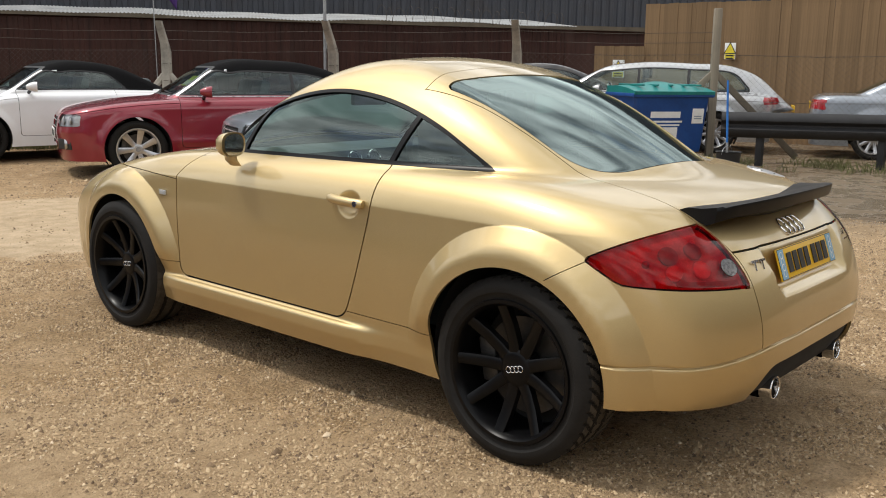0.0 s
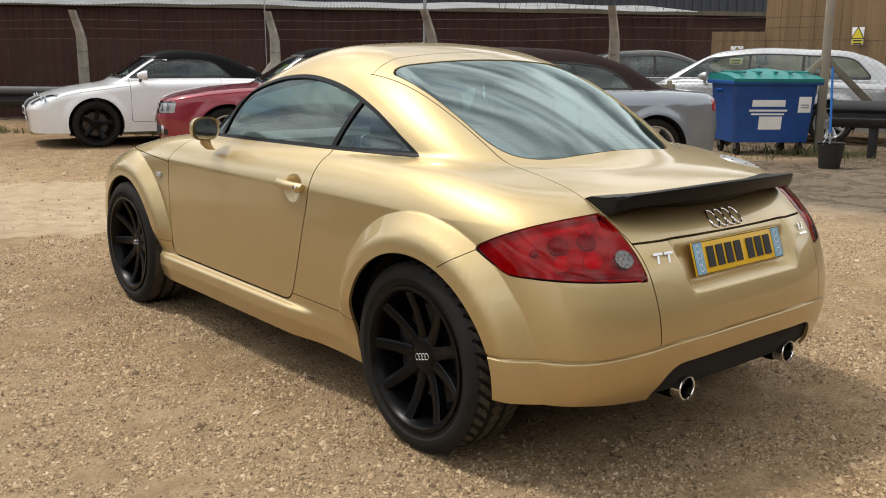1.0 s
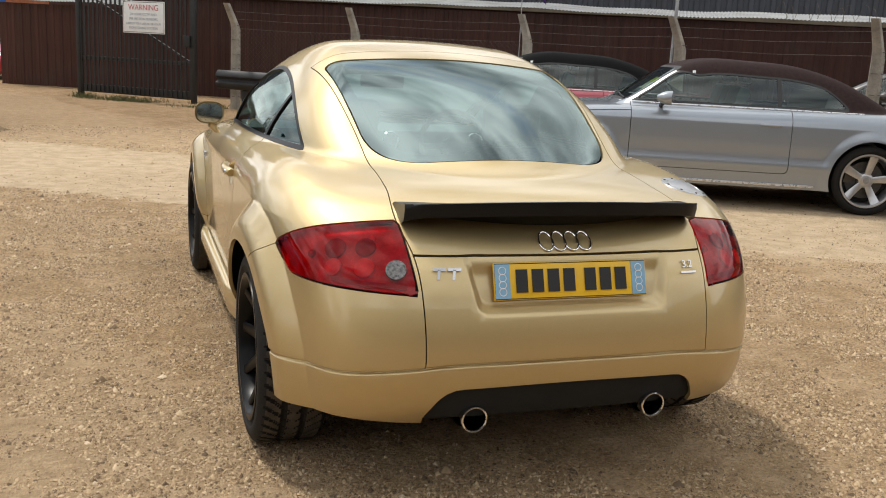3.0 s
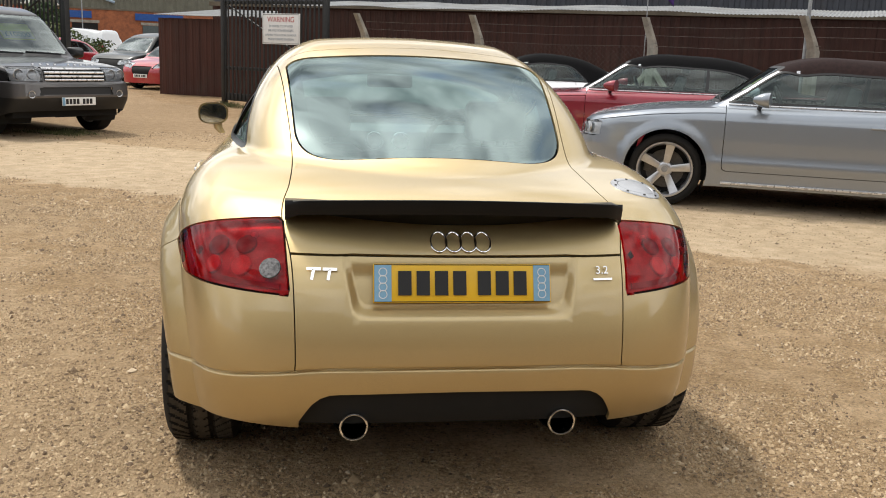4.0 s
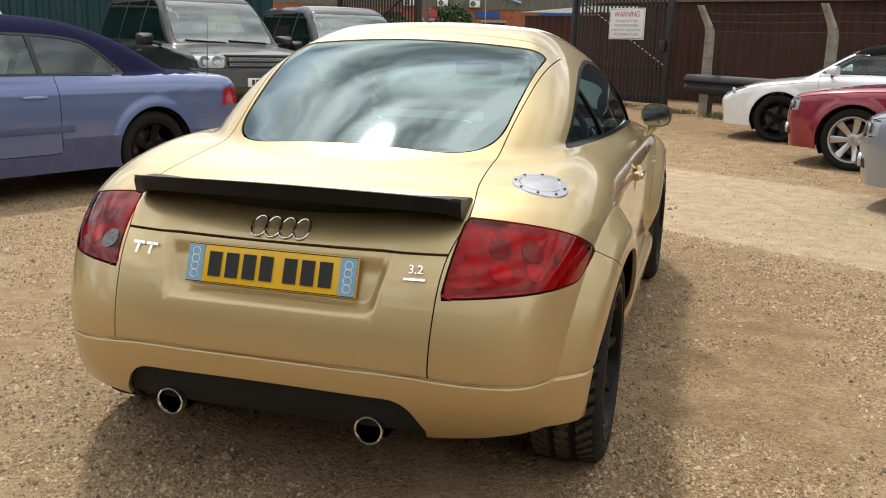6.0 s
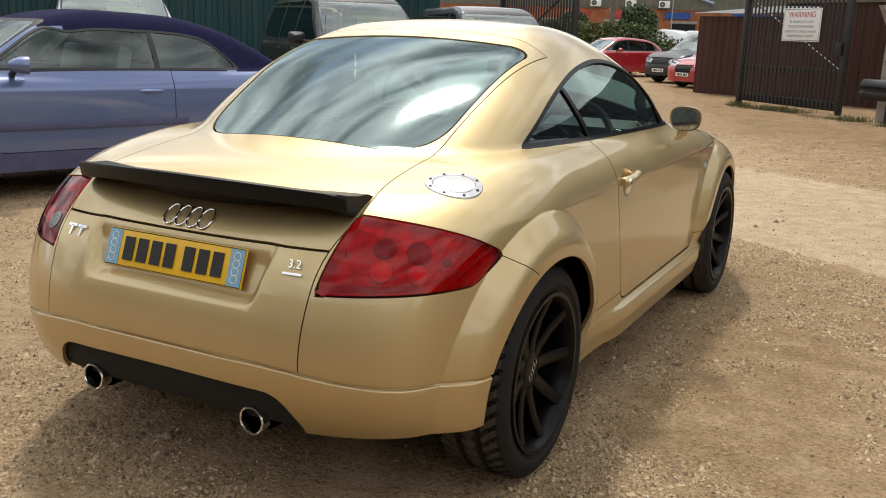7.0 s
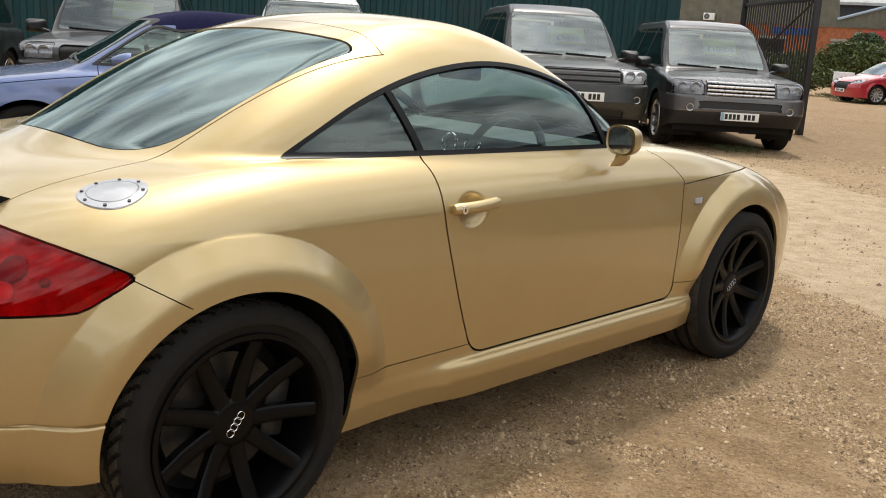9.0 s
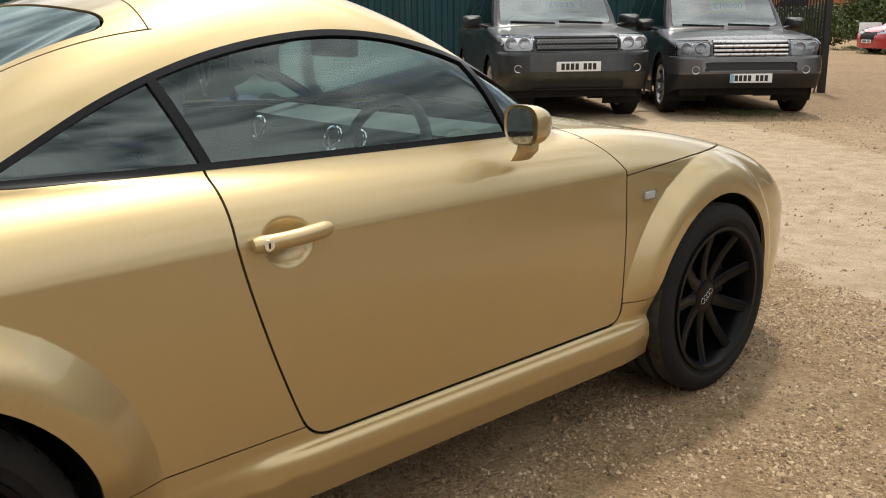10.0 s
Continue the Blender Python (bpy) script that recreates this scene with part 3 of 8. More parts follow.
                    if V[i][0] < 1e-6 and side == 0:
                        shared[("c", i)] = mp[i]
                return mp[i]
            if sg == 1 or side != 0:
                shared = {}
            cnt = {}
            for f in ids:
                q = [vid(i) for i in f]
                q = [a for k, a in enumerate(q) if a != q[k - 1]]
                if len(q) < 3:
                    continue
                faces.append(q if sg == 1 else q[::-1])
                for k in range(len(f)):
                    e = (f[k], f[(k + 1) % len(f)])
                    key = (min(e), max(e))
                    cnt[key] = None if key in cnt else e
            if flange:
                for key, e in cnt.items():
                    if e is None:
                        continue
                    a, b = e
                    if V[a][0] < 1e-5 and V[b][0] < 1e-5:
                        continue
                    base = len(verts)
                    t = V[b] - V[a]
                    for i in (a, b):
                        side_n = np.cross(t, N[i])
                        ln = np.linalg.norm(side_n)
                        side_n = side_n / ln if ln > 1e-9 else N[i]
                        for dd in (0.0, flange):
                            p = V[i] + N[i] * (lift - dd)
                            verts.append((p[0] * sg, p[1], p[2]))
                            norms.append((side_n[0] * sg, side_n[1], side_n[2]))
                    q = (base, base + 1, base + 3, base + 2)
                    faces.append(q if sg == 1 else q[::-1])
        return mesh_obj(name, verts, faces, mat, parent, label, normals=norms)


def bezel(points, r, mat, parent, name, seg=6, closed=True):
    return part(name, bm_tube(points, r, seg, closed=closed), mat, parent)

# ---- wheels ----
def make_tyre(R, rim, width, parent, tread=1.0, seg=72):
    """A tyre round the x axis, its outer face towards +x, the tread cut with a V pattern."""
    h = width / 2
    prof = [(-h * 0.80, rim), (-h * 0.98, rim + (R - rim) * 0.30), (-h, rim + (R - rim) * 0.55), (-h * 0.96, R - 0.022), (-h * 0.86, R - 0.006)]
    nt = 26 if tread else 2
    for k in range(nt + 1):
        prof.append((h * 0.80 * (-1 + 2 * k / nt), R))
    prof += [(h * 0.86, R - 0.006), (h * 0.96, R - 0.022), (h, rim + (R - rim) * 0.55), (h * 0.99, rim + (R - rim) * 0.36), (h * 0.93, rim + (R - rim) * 0.27), (h * 0.90, rim)]
    n = seg * 8 if tread else seg
    verts, faces, face_mats = [], [], []
    for k in range(n):
        a = 2 * math.pi * k / n
        for j, (x, r) in enumerate(prof):
            rr = r
            if tread and 5 <= j <= 5 + nt:
                u = x / (h * 0.8)
                ph = (k / n * 50 + abs(u) * 2.6 - 0.5 * u * u) % 1.0
                if ph < 0.20 and abs(u) > 0.10 and (tread > 0.7 or abs(u) < 0.86):
                    rr = r - 0.006 * tread
                if abs(abs(u) - 0.34) < 0.05:
                    rr = r - 0.007
            verts.append((x, rr * math.cos(a), rr * math.sin(a)))
    m = len(prof)
    for k in range(n):
        for j in range(m - 1):
            a, b = k * m + j, ((k + 1) % n) * m + j
            faces.append((a, b, b + 1, a + 1))
            low = math.hypot(verts[a][1], verts[a][2]) > R - 0.004 and math.hypot(verts[b + 1][1], verts[b + 1][2]) > R - 0.004
            face_mats.append(1 if tread and low else 0)
    me_ob = mesh_obj("tyre", verts, faces, M["rubber"], parent, mats=[M["rubber"], M["tread"]], face_mats=face_mats)
    return me_ob


def make_wheel(name, R, rim, width, spokes, parent, at, side, mat, spoke_w=(0.030, 0.042), rings=False, tread=False, twist=0.0, cap=0.03, detail=True, dish=0.02, ring_turn=0.0):
    """A wheel with tyre, rim, spokes and hub at a place; side +1 faces +x."""
    w = new(name)
    w.parent = parent
    w.matrix_local = pose(*at) @ Matrix.Diagonal((side, 1, 1, 1)) @ pose(0, 0, 0, twist, 0, 0)
    make_tyre(R, rim, width, w, tread, 72 if detail else 40)
    h = width / 2
    seg = 64 if detail else 36
    part("rim", bm_lathe([(h * 0.92, rim + 0.006), (h * 0.98, rim + 0.004), (h * 0.98, rim - 0.008), (h * 0.88, rim - 0.018), (h * 0.5, rim - 0.026), (-h * 0.8, rim - 0.03), (-h * 0.8, rim + 0.002)], seg), mat, w)
    x0, x1 = h * 0.55 - dish * 0.2, h * 0.86
    bm = bmesh.new()
    for k in range(spokes):
        a = 2 * math.pi * k / spokes + math.pi / 2
        rot = Matrix.Rotation(a, 4, "X")
        secs = []
        for t in (0.0, 0.25, 0.6, 0.9, 1.0):
            r = 0.045 + (rim - 0.016 - 0.045) * t
            hw = spoke_w[0] + (spoke_w[1] - spoke_w[0]) * (t if t < 0.95 else 1.15)
            hw *= 0.5
            xf = x0 + (x1 - x0) * t ** 1.5 - dish * math.sin(math.pi * t) * 0.3
            secs.append([rot @ Vector(p) for p in ((xf - 0.035, r, -hw * 0.8), (xf - 0.004, r, -hw), (xf, r, -hw * 0.7), (xf, r, hw * 0.7), (xf - 0.004, r, hw), (xf - 0.035, r, hw * 0.8))])
        bm_loft(secs, bm)
    part("spokes", bm, mat, w)
    part("hub", bm_lathe([(x0 - 0.05, 0.075), (x0 - 0.01, 0.072), (x0 - 0.002, 0.066), (x0 + 0.004, 0.045), (x0 + 0.004, 0.001)], 32), mat, w)
    part("brake_disc", bm_lathe([(-0.005, 0.03), (-0.005, rim * 0.70), (-0.03, rim * 0.70), (-0.03, 0.03)], 40), M["disc"], w)
    part("barrel_back", bm_lathe([(-h * 0.45, 0.01), (-h * 0.45, rim)], 24), M["inner"], w)
    if rings:
        bm = bmesh.new()
        for k in range(4):
            cz = (k - 1.5) * 0.0165
            bm_tube([(x0 + 0.006, 0.0105 * math.cos(q) + cz, 0.0105 * math.sin(q)) for q in np.linspace(0, 2 * math.pi, 21)[:-1]], 0.0015, 6, bm, True)
        bmesh.ops.rotate(bm, cent=(0, 0, 0), matrix=Matrix.Rotation(radians(ring_turn - twist), 3, "X"), verts=bm.verts)
        part("cap_rings", bm, M["chrome"], w)
        for k in range(5):
            a = 2 * math.pi * (k + 0.5) / 5
            part("wheel_bolt", bm_cyl(0.008, 0.007, (x0 - 0.01, 0.054 * math.cos(a), 0.054 * math.sin(a)), (x0 - 0.0005, 0.054 * math.cos(a), 0.054 * math.sin(a)), 6), M["black_trim"], w)
    else:
        part("centre_cap", bm_lathe([(x0 + 0.003, cap), (x0 + 0.008, cap * 0.9), (x0 + 0.009, 0.001)], 24), M["galv"] if mat is not M["black_wheel"] else mat, w)
    if detail:
        part("caliper", bm_box((0.05, 0.07, 0.16), (-0.01, rim * 0.62, 0.02)), M["disc"], w, bevel=0.012)
    return w

# ---- the gold coupe ----
GC_AXLE, GC_R = 1.2145, 0.318
coupe_side = curve((-1.9, 0.69), (-1.6, 0.777), (-1.4, 0.808), (-1.2, 0.826), (-0.8, 0.824), (-0.4, 0.821), (0.0, 0.818), (0.4, 0.815), (0.8, 0.811), (1.2, 0.805), (1.6, 0.785), (2.0, 0.74))
coupe_tumble = curve((0.18, 0.035), (0.30, 0.016), (0.45, 0.006), (0.62, 0.002), (0.78, 0.007), (0.85, 0.008), (1.0, 0.012))
coupe_deck = curve((-2.1, 0.66), (-1.95, 0.745), (-1.85, 0.795), (-1.75, 0.836), (-1.6, 0.885), (-1.4, 0.925), (-1.15, 0.955), (-0.8, 0.965), (-0.4, 0.963), (0.0, 0.957), (0.35, 0.949), (0.65, 0.937), (0.9, 0.918), (1.2, 0.872), (1.5, 0.805), (1.8, 0.700), (2.0, 0.590), (2.15, 0.46))
coupe_tail = curve((0.10, -1.70), (0.20, -1.80), (0.28, -1.880), (0.38, -1.922), (0.46, -1.928), (0.54, -1.920), (0.62, -1.897), (0.70, -1.862), (0.78, -1.812), (0.84, -1.770), (0.95, -1.70))
coupe_nose = curve((0.1, 1.98), (0.25, 2.06), (0.45, 2.085), (0.6, 2.06), (0.8, 1.95))
coupe_roof = curve((1.3, 0.55), (0.95, 0.80), (0.75, 0.935), (0.55, 1.058), (0.35, 1.172), (0.15, 1.268), (-0.05, 1.330), (-0.22, 1.348), (-0.40, 1.336), (-0.60, 1.290), (-0.80, 1.222), (-1.0, 1.137), (-1.2, 1.040), (-1.35, 0.960), (-1.6, 0.82))
coupe_crown = curve((0.9, 0.30), (0.5, 0.24), (0.1, 0.15), (-0.3, 0.13), (-0.7, 0.175), (-1.0, 0.28), (-1.2, 0.38), (-1.35, 0.42))
coupe_house = curve((1.0, 0.60), (0.7, 0.665), (0.4, 0.705), (0.0, 0.718), (-0.3, 0.712), (-0.6, 0.690), (-0.95, 0.628), (-1.2, 0.560), (-1.45, 0.470), (-1.7, 0.36))


def coupe_recess(x, z):
    return smax(np.maximum(z - 0.80, 0.598 - z), x - (0.295 + 0.20 * (z - 0.59)), 0.03)


def coupe_dish(x, y, z):
    return np.sqrt((x - 0.826) ** 2 * 4.0 + (y + 0.425) ** 2 + (z - 0.805) ** 2) - 0.068


def coupe_bumper(x):
    return 0.462 - 0.048 * sstep(0.3, 0.80, x)


def coupe_field(x, y, z):
    x = np.abs(x)
    # the shoulder line breaks the side along its whole length
    side = x - (coupe_side(y) - coupe_tumble(z) - 0.28 * smax(z - 0.797, 0.0, 0.004))
    top = z - (coupe_deck(y) - 0.05 * x * x - 0.10 * x ** 4 * sstep(-1.1, -1.8, y))
    xc = np.minimum(x, 0.835)
    q = np.sqrt(1 - (xc / 0.87) ** 4)
    K = 0.66 * (1 - q)
    Kd = 0.66 * 2 * xc ** 3 / 0.87 ** 4 / q
    nn = np.sqrt(1 + Kd * Kd)
    # plate recess in the tail
    rec = coupe_recess(x, z)
    rear = (coupe_tail(z) + K - y) / nn + 0.036 * sstep(0.008, -0.024, rec) * (y < -1.2) * (z < 0.7475) * (0.25 + 0.75 * sstep(0.745, 0.690, z))
    front = (y - (coupe_nose(z) - K)) / nn
    low = smax(side, rear, 0.06)
    low = smax(low, front, 0.12)
    low = smax(low, top, 0.13)
    # wheel arch flares
    for yw, am in ((-GC_AXLE, 0.054), (GC_AXLE, 0.050)):
        r = np.sqrt((y - yw) ** 2 + (z - 0.325) ** 2)
        t = smin((0.478 - r) / 0.075, 1.0, 0.30)
        low = low - am * smax(t, 0.0, 0.010) * (0.84 + 0.16 * sstep(0.34, 0.58, z)) * sstep(0.10, 0.20, r) * sstep(0.45, 0.62, x) * (1 - 0.85 * sstep(0.46, 0.30, z) * sstep(1.25, 1.05, np.abs(y)))
    house = smax(z - (coupe_roof(y) - coupe_crown(y) * x * x), x - (coupe_house(y) - 0.30 * (z - 0.94) - 1.05 * np.maximum(z - 0.94, 0) ** 2), 0.085)
    house = np.maximum(house, 0.70 - z)
    f = smin(low, house, 0.024)
    # groove along the top of the rear bumper
    f = f + 0.010 * np.exp(-((z - coupe_bumper(x)) / 0.0036) ** 2) * sstep(-1.25, -1.45, y)
    # sill
    zs = 0.327
    s = smax(x - (0.806 + 0.033 * sstep(-0.66, -0.37, y) * sstep(1.0, 0.72, y) - 0.30 * np.maximum(0.27 - z, 0)), z - zs, 0.024)
    s = np.maximum(np.maximum(s, np.abs(y) - 1.0), 0.5 - x)
    f = smin(f, s, 0.014)
    # handle dish
    f = smax(f, -coupe_dish(x, y, z), 0.006)
    return f


# seams and outlines, as functions of the place on the body
coupe_win_top = curve((0.66, 0.915), (0.45, 1.045), (0.25, 1.140), (0.05, 1.196), (-0.12, 1.212), (-0.32, 1.197), (-0.52, 1.156), (-0.72, 1.085), (-0.88, 1.004), (-1.0, 0.937))
coupe_win_low = curve((0.7, 0.922), (0.2, 0.932), (-0.3, 0.939), (-0.7, 0.943), (-1.05, 0.945))
coupe_hatch_x = curve((-0.4, 0.535), (-0.56, 0.522), (-0.9, 0.490), (-1.244, 0.462), (-1.5, 0.470), (-1.70, 0.487), (-1.80, 0.463), (-1.90, 0.450))


def coupe_win(x, y, z):
    return smax(z - coupe_win_top(y), coupe_win_low(y) - z, 0.006)


def coupe_glass_rear(x, y, z):
    # outline of the rear glass on the hatch
    u = np.abs(x)
    w = 0.492 - 0.30 * np.maximum(-0.65 - y, 0) ** 1.0 * 0.25
    f = smax(y + 0.640 - 0.10 * u * u, u - w, 0.05)
    return smax(f, (-1.345 + 0.38 * u * u) - y, 0.17)


def coupe_screen(x, y, z):
    u = np.abs(x)
    return smax(smax(u - (coupe_house(y) - 0.30 * (z - 0.94) - 0.07), 0.30 + 0.15 * u * u - y, 0.05), y - (0.70 - 0.2 * u * u), 0.05)


def coupe_lamp(x, y, z):
    u = np.abs(x)
    inner = (0.467 + 0.11 * (z - 0.660)) - u
    top = z - (0.834 - 0.44 * (y + 1.70) + 0.5 * np.maximum(y + 1.70, 0) * np.maximum(-1.46 - y, 0))
    outer = (y + 1.47 + (0.722 - z) * 1.7) * 0.6
    return smax(smax(inner, 0.650 + 0.03 * (u - 0.467) - z, 0.012), smax(top, outer, 0.02), 0.014)


def coupe_door(x, y, z):
    rear = (-0.545 + 0.21 * np.maximum(0.80 - z, 0) + 0.27 * np.maximum(0.80 - z, 0) ** 2) - y
    front = y - (0.742 - 0.75 * np.maximum(z - 0.80, 0) - 3.0 * np.maximum(z - 0.80, 0) ** 2)
    return smax(smax(rear, front, 0.02), 0.338 - z, 0.055)


def make_gold_coupe():
    car = thing("gold_coupe", pose(0, 0, 0), "gold metallic two-door coupe with black alloy wheels on gravel", "car")
    S = Skin(coupe_field, -0.95, 0.95, 0.55, 0.0150, 132, 66, -36, 1.75)
    g, gd = 0.0017, 0.0030
    # wheel openings and lower edge
    for yw in (-GC_AXLE, GC_AXLE):
        S.slice(lambda x, y, z, yw=yw: np.sqrt((y - yw) ** 2 + (z - 0.322) ** 2) - 0.352, lambda x, y, z: x > 0.5)
    zlow = lambda x, y, z: z - (0.205 + 0.070 * sstep(-1.3, -1.5, y))
    S.slice(zlow)
    for yw in (-GC_AXLE, GC_AXLE):
        S.slice(lambda x, y, z, yw=yw: np.sqrt((y - yw) ** 2 + (z - 0.325) ** 2) - 0.478, lambda x, y, z: (x > 0.6) & (z > 0.2), (0.005, 0.001, -0.003, -0.010))
    S.slice(lambda x, y, z: z - 0.797, lambda x, y, z: (x > 0.6) & (np.abs(y) < 1.5), (0.003, -0.003))
    S.slice(lambda x, y, z: z - 0.338, lambda x, y, z: (x > 0.6) & (np.abs(y) < 1.0), (-0.004, -0.012, -0.020, -0.030))
    # glass
    S.slice(coupe_win, lambda x, y, z: (x > 0.3) & (z > 0.88), (0.0, -0.014, -0.022))
    S.slice(coupe_glass_rear, lambda x, y, z: (y < -0.5) & (y > -1.45) & (z > 0.9), (0.0, -0.006, -0.05))
    S.slice(coupe_screen, lambda x, y, z: (y > 0.15) & (z > 0.88), (0.0, -0.02))
    bp = lambda x, y, z: y - (-0.532 - (z - 0.945) * 0.36)
    S.slice(bp, lambda x, y, z: (z > 0.92) & (x > 0.3) & (np.abs(y + 0.55) < 0.2), (-0.012, 0.012))
    ap = lambda x, y, z: y - (0.345 - (z - 0.94) * 0.40)
    S.slice(ap, lambda x, y, z: (z > 0.92) & (x > 0.3) & (np.abs(y - 0.3) < 0.2), (-0.012, 0.012))
    # lamp
    lampw = lambda x, y, z: (y < -1.3) & (z < 0.9) & (z > 0.6) & (x > 0.4)
    S.slice(coupe_lamp, lampw, (0.003, -0.003))
    # hatch sides
    hx = lambda x, y, z: (x - coupe_hatch_x(y)) * 1.0
    hw = lambda x, y, z: (y < -0.54) & (z > 0.45)
    S.slice(hx, hw, (g, -g))
    rs = lambda x, y, z: y + 0.545 + 0.03 * x * x
    S.slice(rs, lambda x, y, z: (z > 1.1) & (np.abs(y + 0.55) < 0.1), (g, -g))
    hl = lambda x, y, z: z - 0.748
    S.slice(hl, lambda x, y, z: (y < -1.6) & (x < 0.5), (0.003, -0.003))
    bl = lambda x, y, z: z - coupe_bumper(x)
    S.slice(bl, lambda x, y, z: (y < -1.2) & (z < 0.6), (0.008, 0.0045, 0.002, 0.0, -0.002, -0.0045, -0.008))
    # seam from the lamp to the wheel arch
    ls = lambda x, y, z: z - (0.722 - 0.62 * (y + 1.47))
    S.slice(ls, lambda x, y, z: (x > 0.7) & (y > -1.50) & (y < -1.34) & (z > 0.6) & (z < 0.76), (g, -g))
    # diffuser
    df = lambda x, y, z: smax(np.abs(x) - (0.44 - 0.55 * np.maximum(z - 0.30, 0)), z - (0.395 - 0.04 * x * x), 0.05)
    S.slice(df, lambda x, y, z: (y < -1.6) & (z < 0.45), (0.0,))
    # door, sill, bonnet
    S.slice(coupe_door, lambda x, y, z: (x > 0.55) & (y > -0.62) & (y < 0.82) & (z > 0.25) & (z < 0.97), (gd, -gd))
    sl = lambda x, y, z: z - np.where(y > 0.3, 0.396, 0.371)
    S.slice(sl, lambda x, y, z: (x > 0.6) & (((y > 0.72) & (y < 1.0)) | ((y < -0.34) & (y > -1.0))) & (z < 0.5), (g, -g))
    hb = lambda x, y, z: z - (0.785 + 0.02 * np.sin((y - 0.74) * 3))
    S.slice(hb, lambda x, y, z: (x > 0.5) & (y > 0.73) & (z > 0.6) & (z < 0.9), (g, -g))
    cowl = lambda x, y, z: y - (0.742 - 0.75 * np.maximum(z - 0.80, 0) - 3.0 * np.maximum(z - 0.80, 0) ** 2)
    # finer mesh round the handle dish and the plate recess
    near = lambda x, y, z: (x > 0.7) & (np.abs(y + 0.425) < 0.085) & (np.abs(z - 0.805) < 0.085)
    S.slice(lambda x, y, z: y + 0.425, near, np.linspace(-0.072, 0.072, 17))
    S.slice(lambda x, y, z: z - 0.805, near, np.linspace(-0.072, 0.072, 17))
    S.settle(4, near)
    S.settle(3, lambda x, y, z: (y < -1.25) & (np.abs(z - coupe_bumper(x)) < 0.012))
    S.slice(coupe_dish, near, (0.006, 0.002, -0.002, -0.006))
    S.slice(lambda x, y, z: coupe_recess(x, z), lambda x, y, z: (y < -1.6) & (z > 0.55) & (z < 0.76) & (x < 0.38), (0.008, 0.0, -0.008, -0.016, -0.024))
    S.settle()
    C = S.mids()
    X, Y, Z = C[:, 0], C[:, 1], C[:, 2]
    rR = np.sqrt((Y + GC_AXLE) ** 2 + (Z - 0.322) ** 2)
    rF = np.sqrt((Y - GC_AXLE) ** 2 + (Z - 0.322) ** 2)
    gone = (zlow(X, Y, Z) < 0) | (((rR < 0.352) | (rF < 0.352)) & (X > 0.5))
    taken = gone.copy()

    def take(mask):
        nonlocal taken
        mk = mask & ~taken
        taken = taken | mk
        return mk

    w = coupe_win(X, Y, Z)
    inwin = (w < 0) & (X > 0.3) & (Z > 0.88)
    bpv, apv = bp(X, Y, Z), ap(X, Y, Z)
    pil = (np.abs(bpv) < 0.012) | (np.abs(apv) < 0.012)
    trim = take(inwin & ((w > -0.014) | pil))
    q_glass = take(inwin & (bpv < 0))
    d_glass = take(inwin & (apv < 0))
    f_glass = take(inwin)
    rg = coupe_glass_rear(X, Y, Z)
    inrg = (rg < 0) & (Y < -0.5) & (Y > -1.45) & (Z > 0.9)
    take(inrg & (rg > -0.006))
    frit = take(inrg & (rg > -0.05))
    r_glass = take(inrg)
    sc = coupe_screen(X, Y, Z)
    insc = (sc < 0) & (Y > 0.15) & (Z > 0.88)
    sc_trim = take(insc & (sc > -0.02))
    w_glass = take(insc)
    lm = coupe_lamp(X, Y, Z)
    lw = lampw(X, Y, Z)
    take(lw & (np.abs(lm) < 0.003))
    lamp = take(lw & (lm < 0))
    # gaps
    take(hw(X, Y, Z) & (np.abs(hx(X, Y, Z)) < g) & (bl(X, Y, Z) > 0))
    take((Z > 1.1) & (np.abs(rs(X, Y, Z)) < g) & (X < coupe_hatch_x(Y)))
    take((Y < -1.6) & (np.abs(hl(X, Y, Z)) < 0.003) & (X < coupe_hatch_x(Y)))
    take((X > 0.7) & (Y > -1.475) & (Y < -1.36) & (np.abs(ls(X, Y, Z)) < g))
    dv = coupe_door(X, Y, Z)
    dw = (X > 0.55) & (Z < 0.965) & (Z > 0.25)
    take(dw & (np.abs(dv) < gd))
    diffuser = take((df(X, Y, Z) < 0) & (Y < -1.6) & (Z < 0.45))
    door = take(dw & (dv < 0) & (Y > -0.62) & (Y < 0.82))
    take((X > 0.6) & (((Y > 0.745) & (Y < 1.0)) | ((Y < -0.345) & (Y > -1.0))) & (np.abs(sl(X, Y, Z)) < g))
    sill = take((X > 0.5) & (np.abs(Y) < 1.0) & (Z < np.where(Y > 0.735, 0.396, np.where(Y < -0.35, sl(X, Y, Z) * -1 + Z, 0.40))) )
    bonnet_gap = take((X > 0.5) & (Y > 0.745) & (np.abs(hb(X, Y, Z)) < g) & (rF > 0.45))
    inh = (X < coupe_hatch_x(Y))
    bump_low = take((Y < -1.2) & (bl(X, Y, Z) < 0) & (Y < -1.35))
    tail_mid = take(inh & (Y < -1.6) & (hl(X, Y, Z) < 0))
    hatch = take(inh & (rs(X, Y, Z) < 0) & (Z > 0.7))
    roof = take(inh & (Z > 1.05) & (rs(X, Y, Z) > 0) & (Y > -0.6) & (Y < 0.4))
    bonnet = take((Y > 0.60) & (hb(X, Y, Z) > 0) & (cowl(X, Y, Z) > 0))
    fender = take(Y > 0.70)
    rest = ~taken
    gold = M["gold"]
    P = S.panel
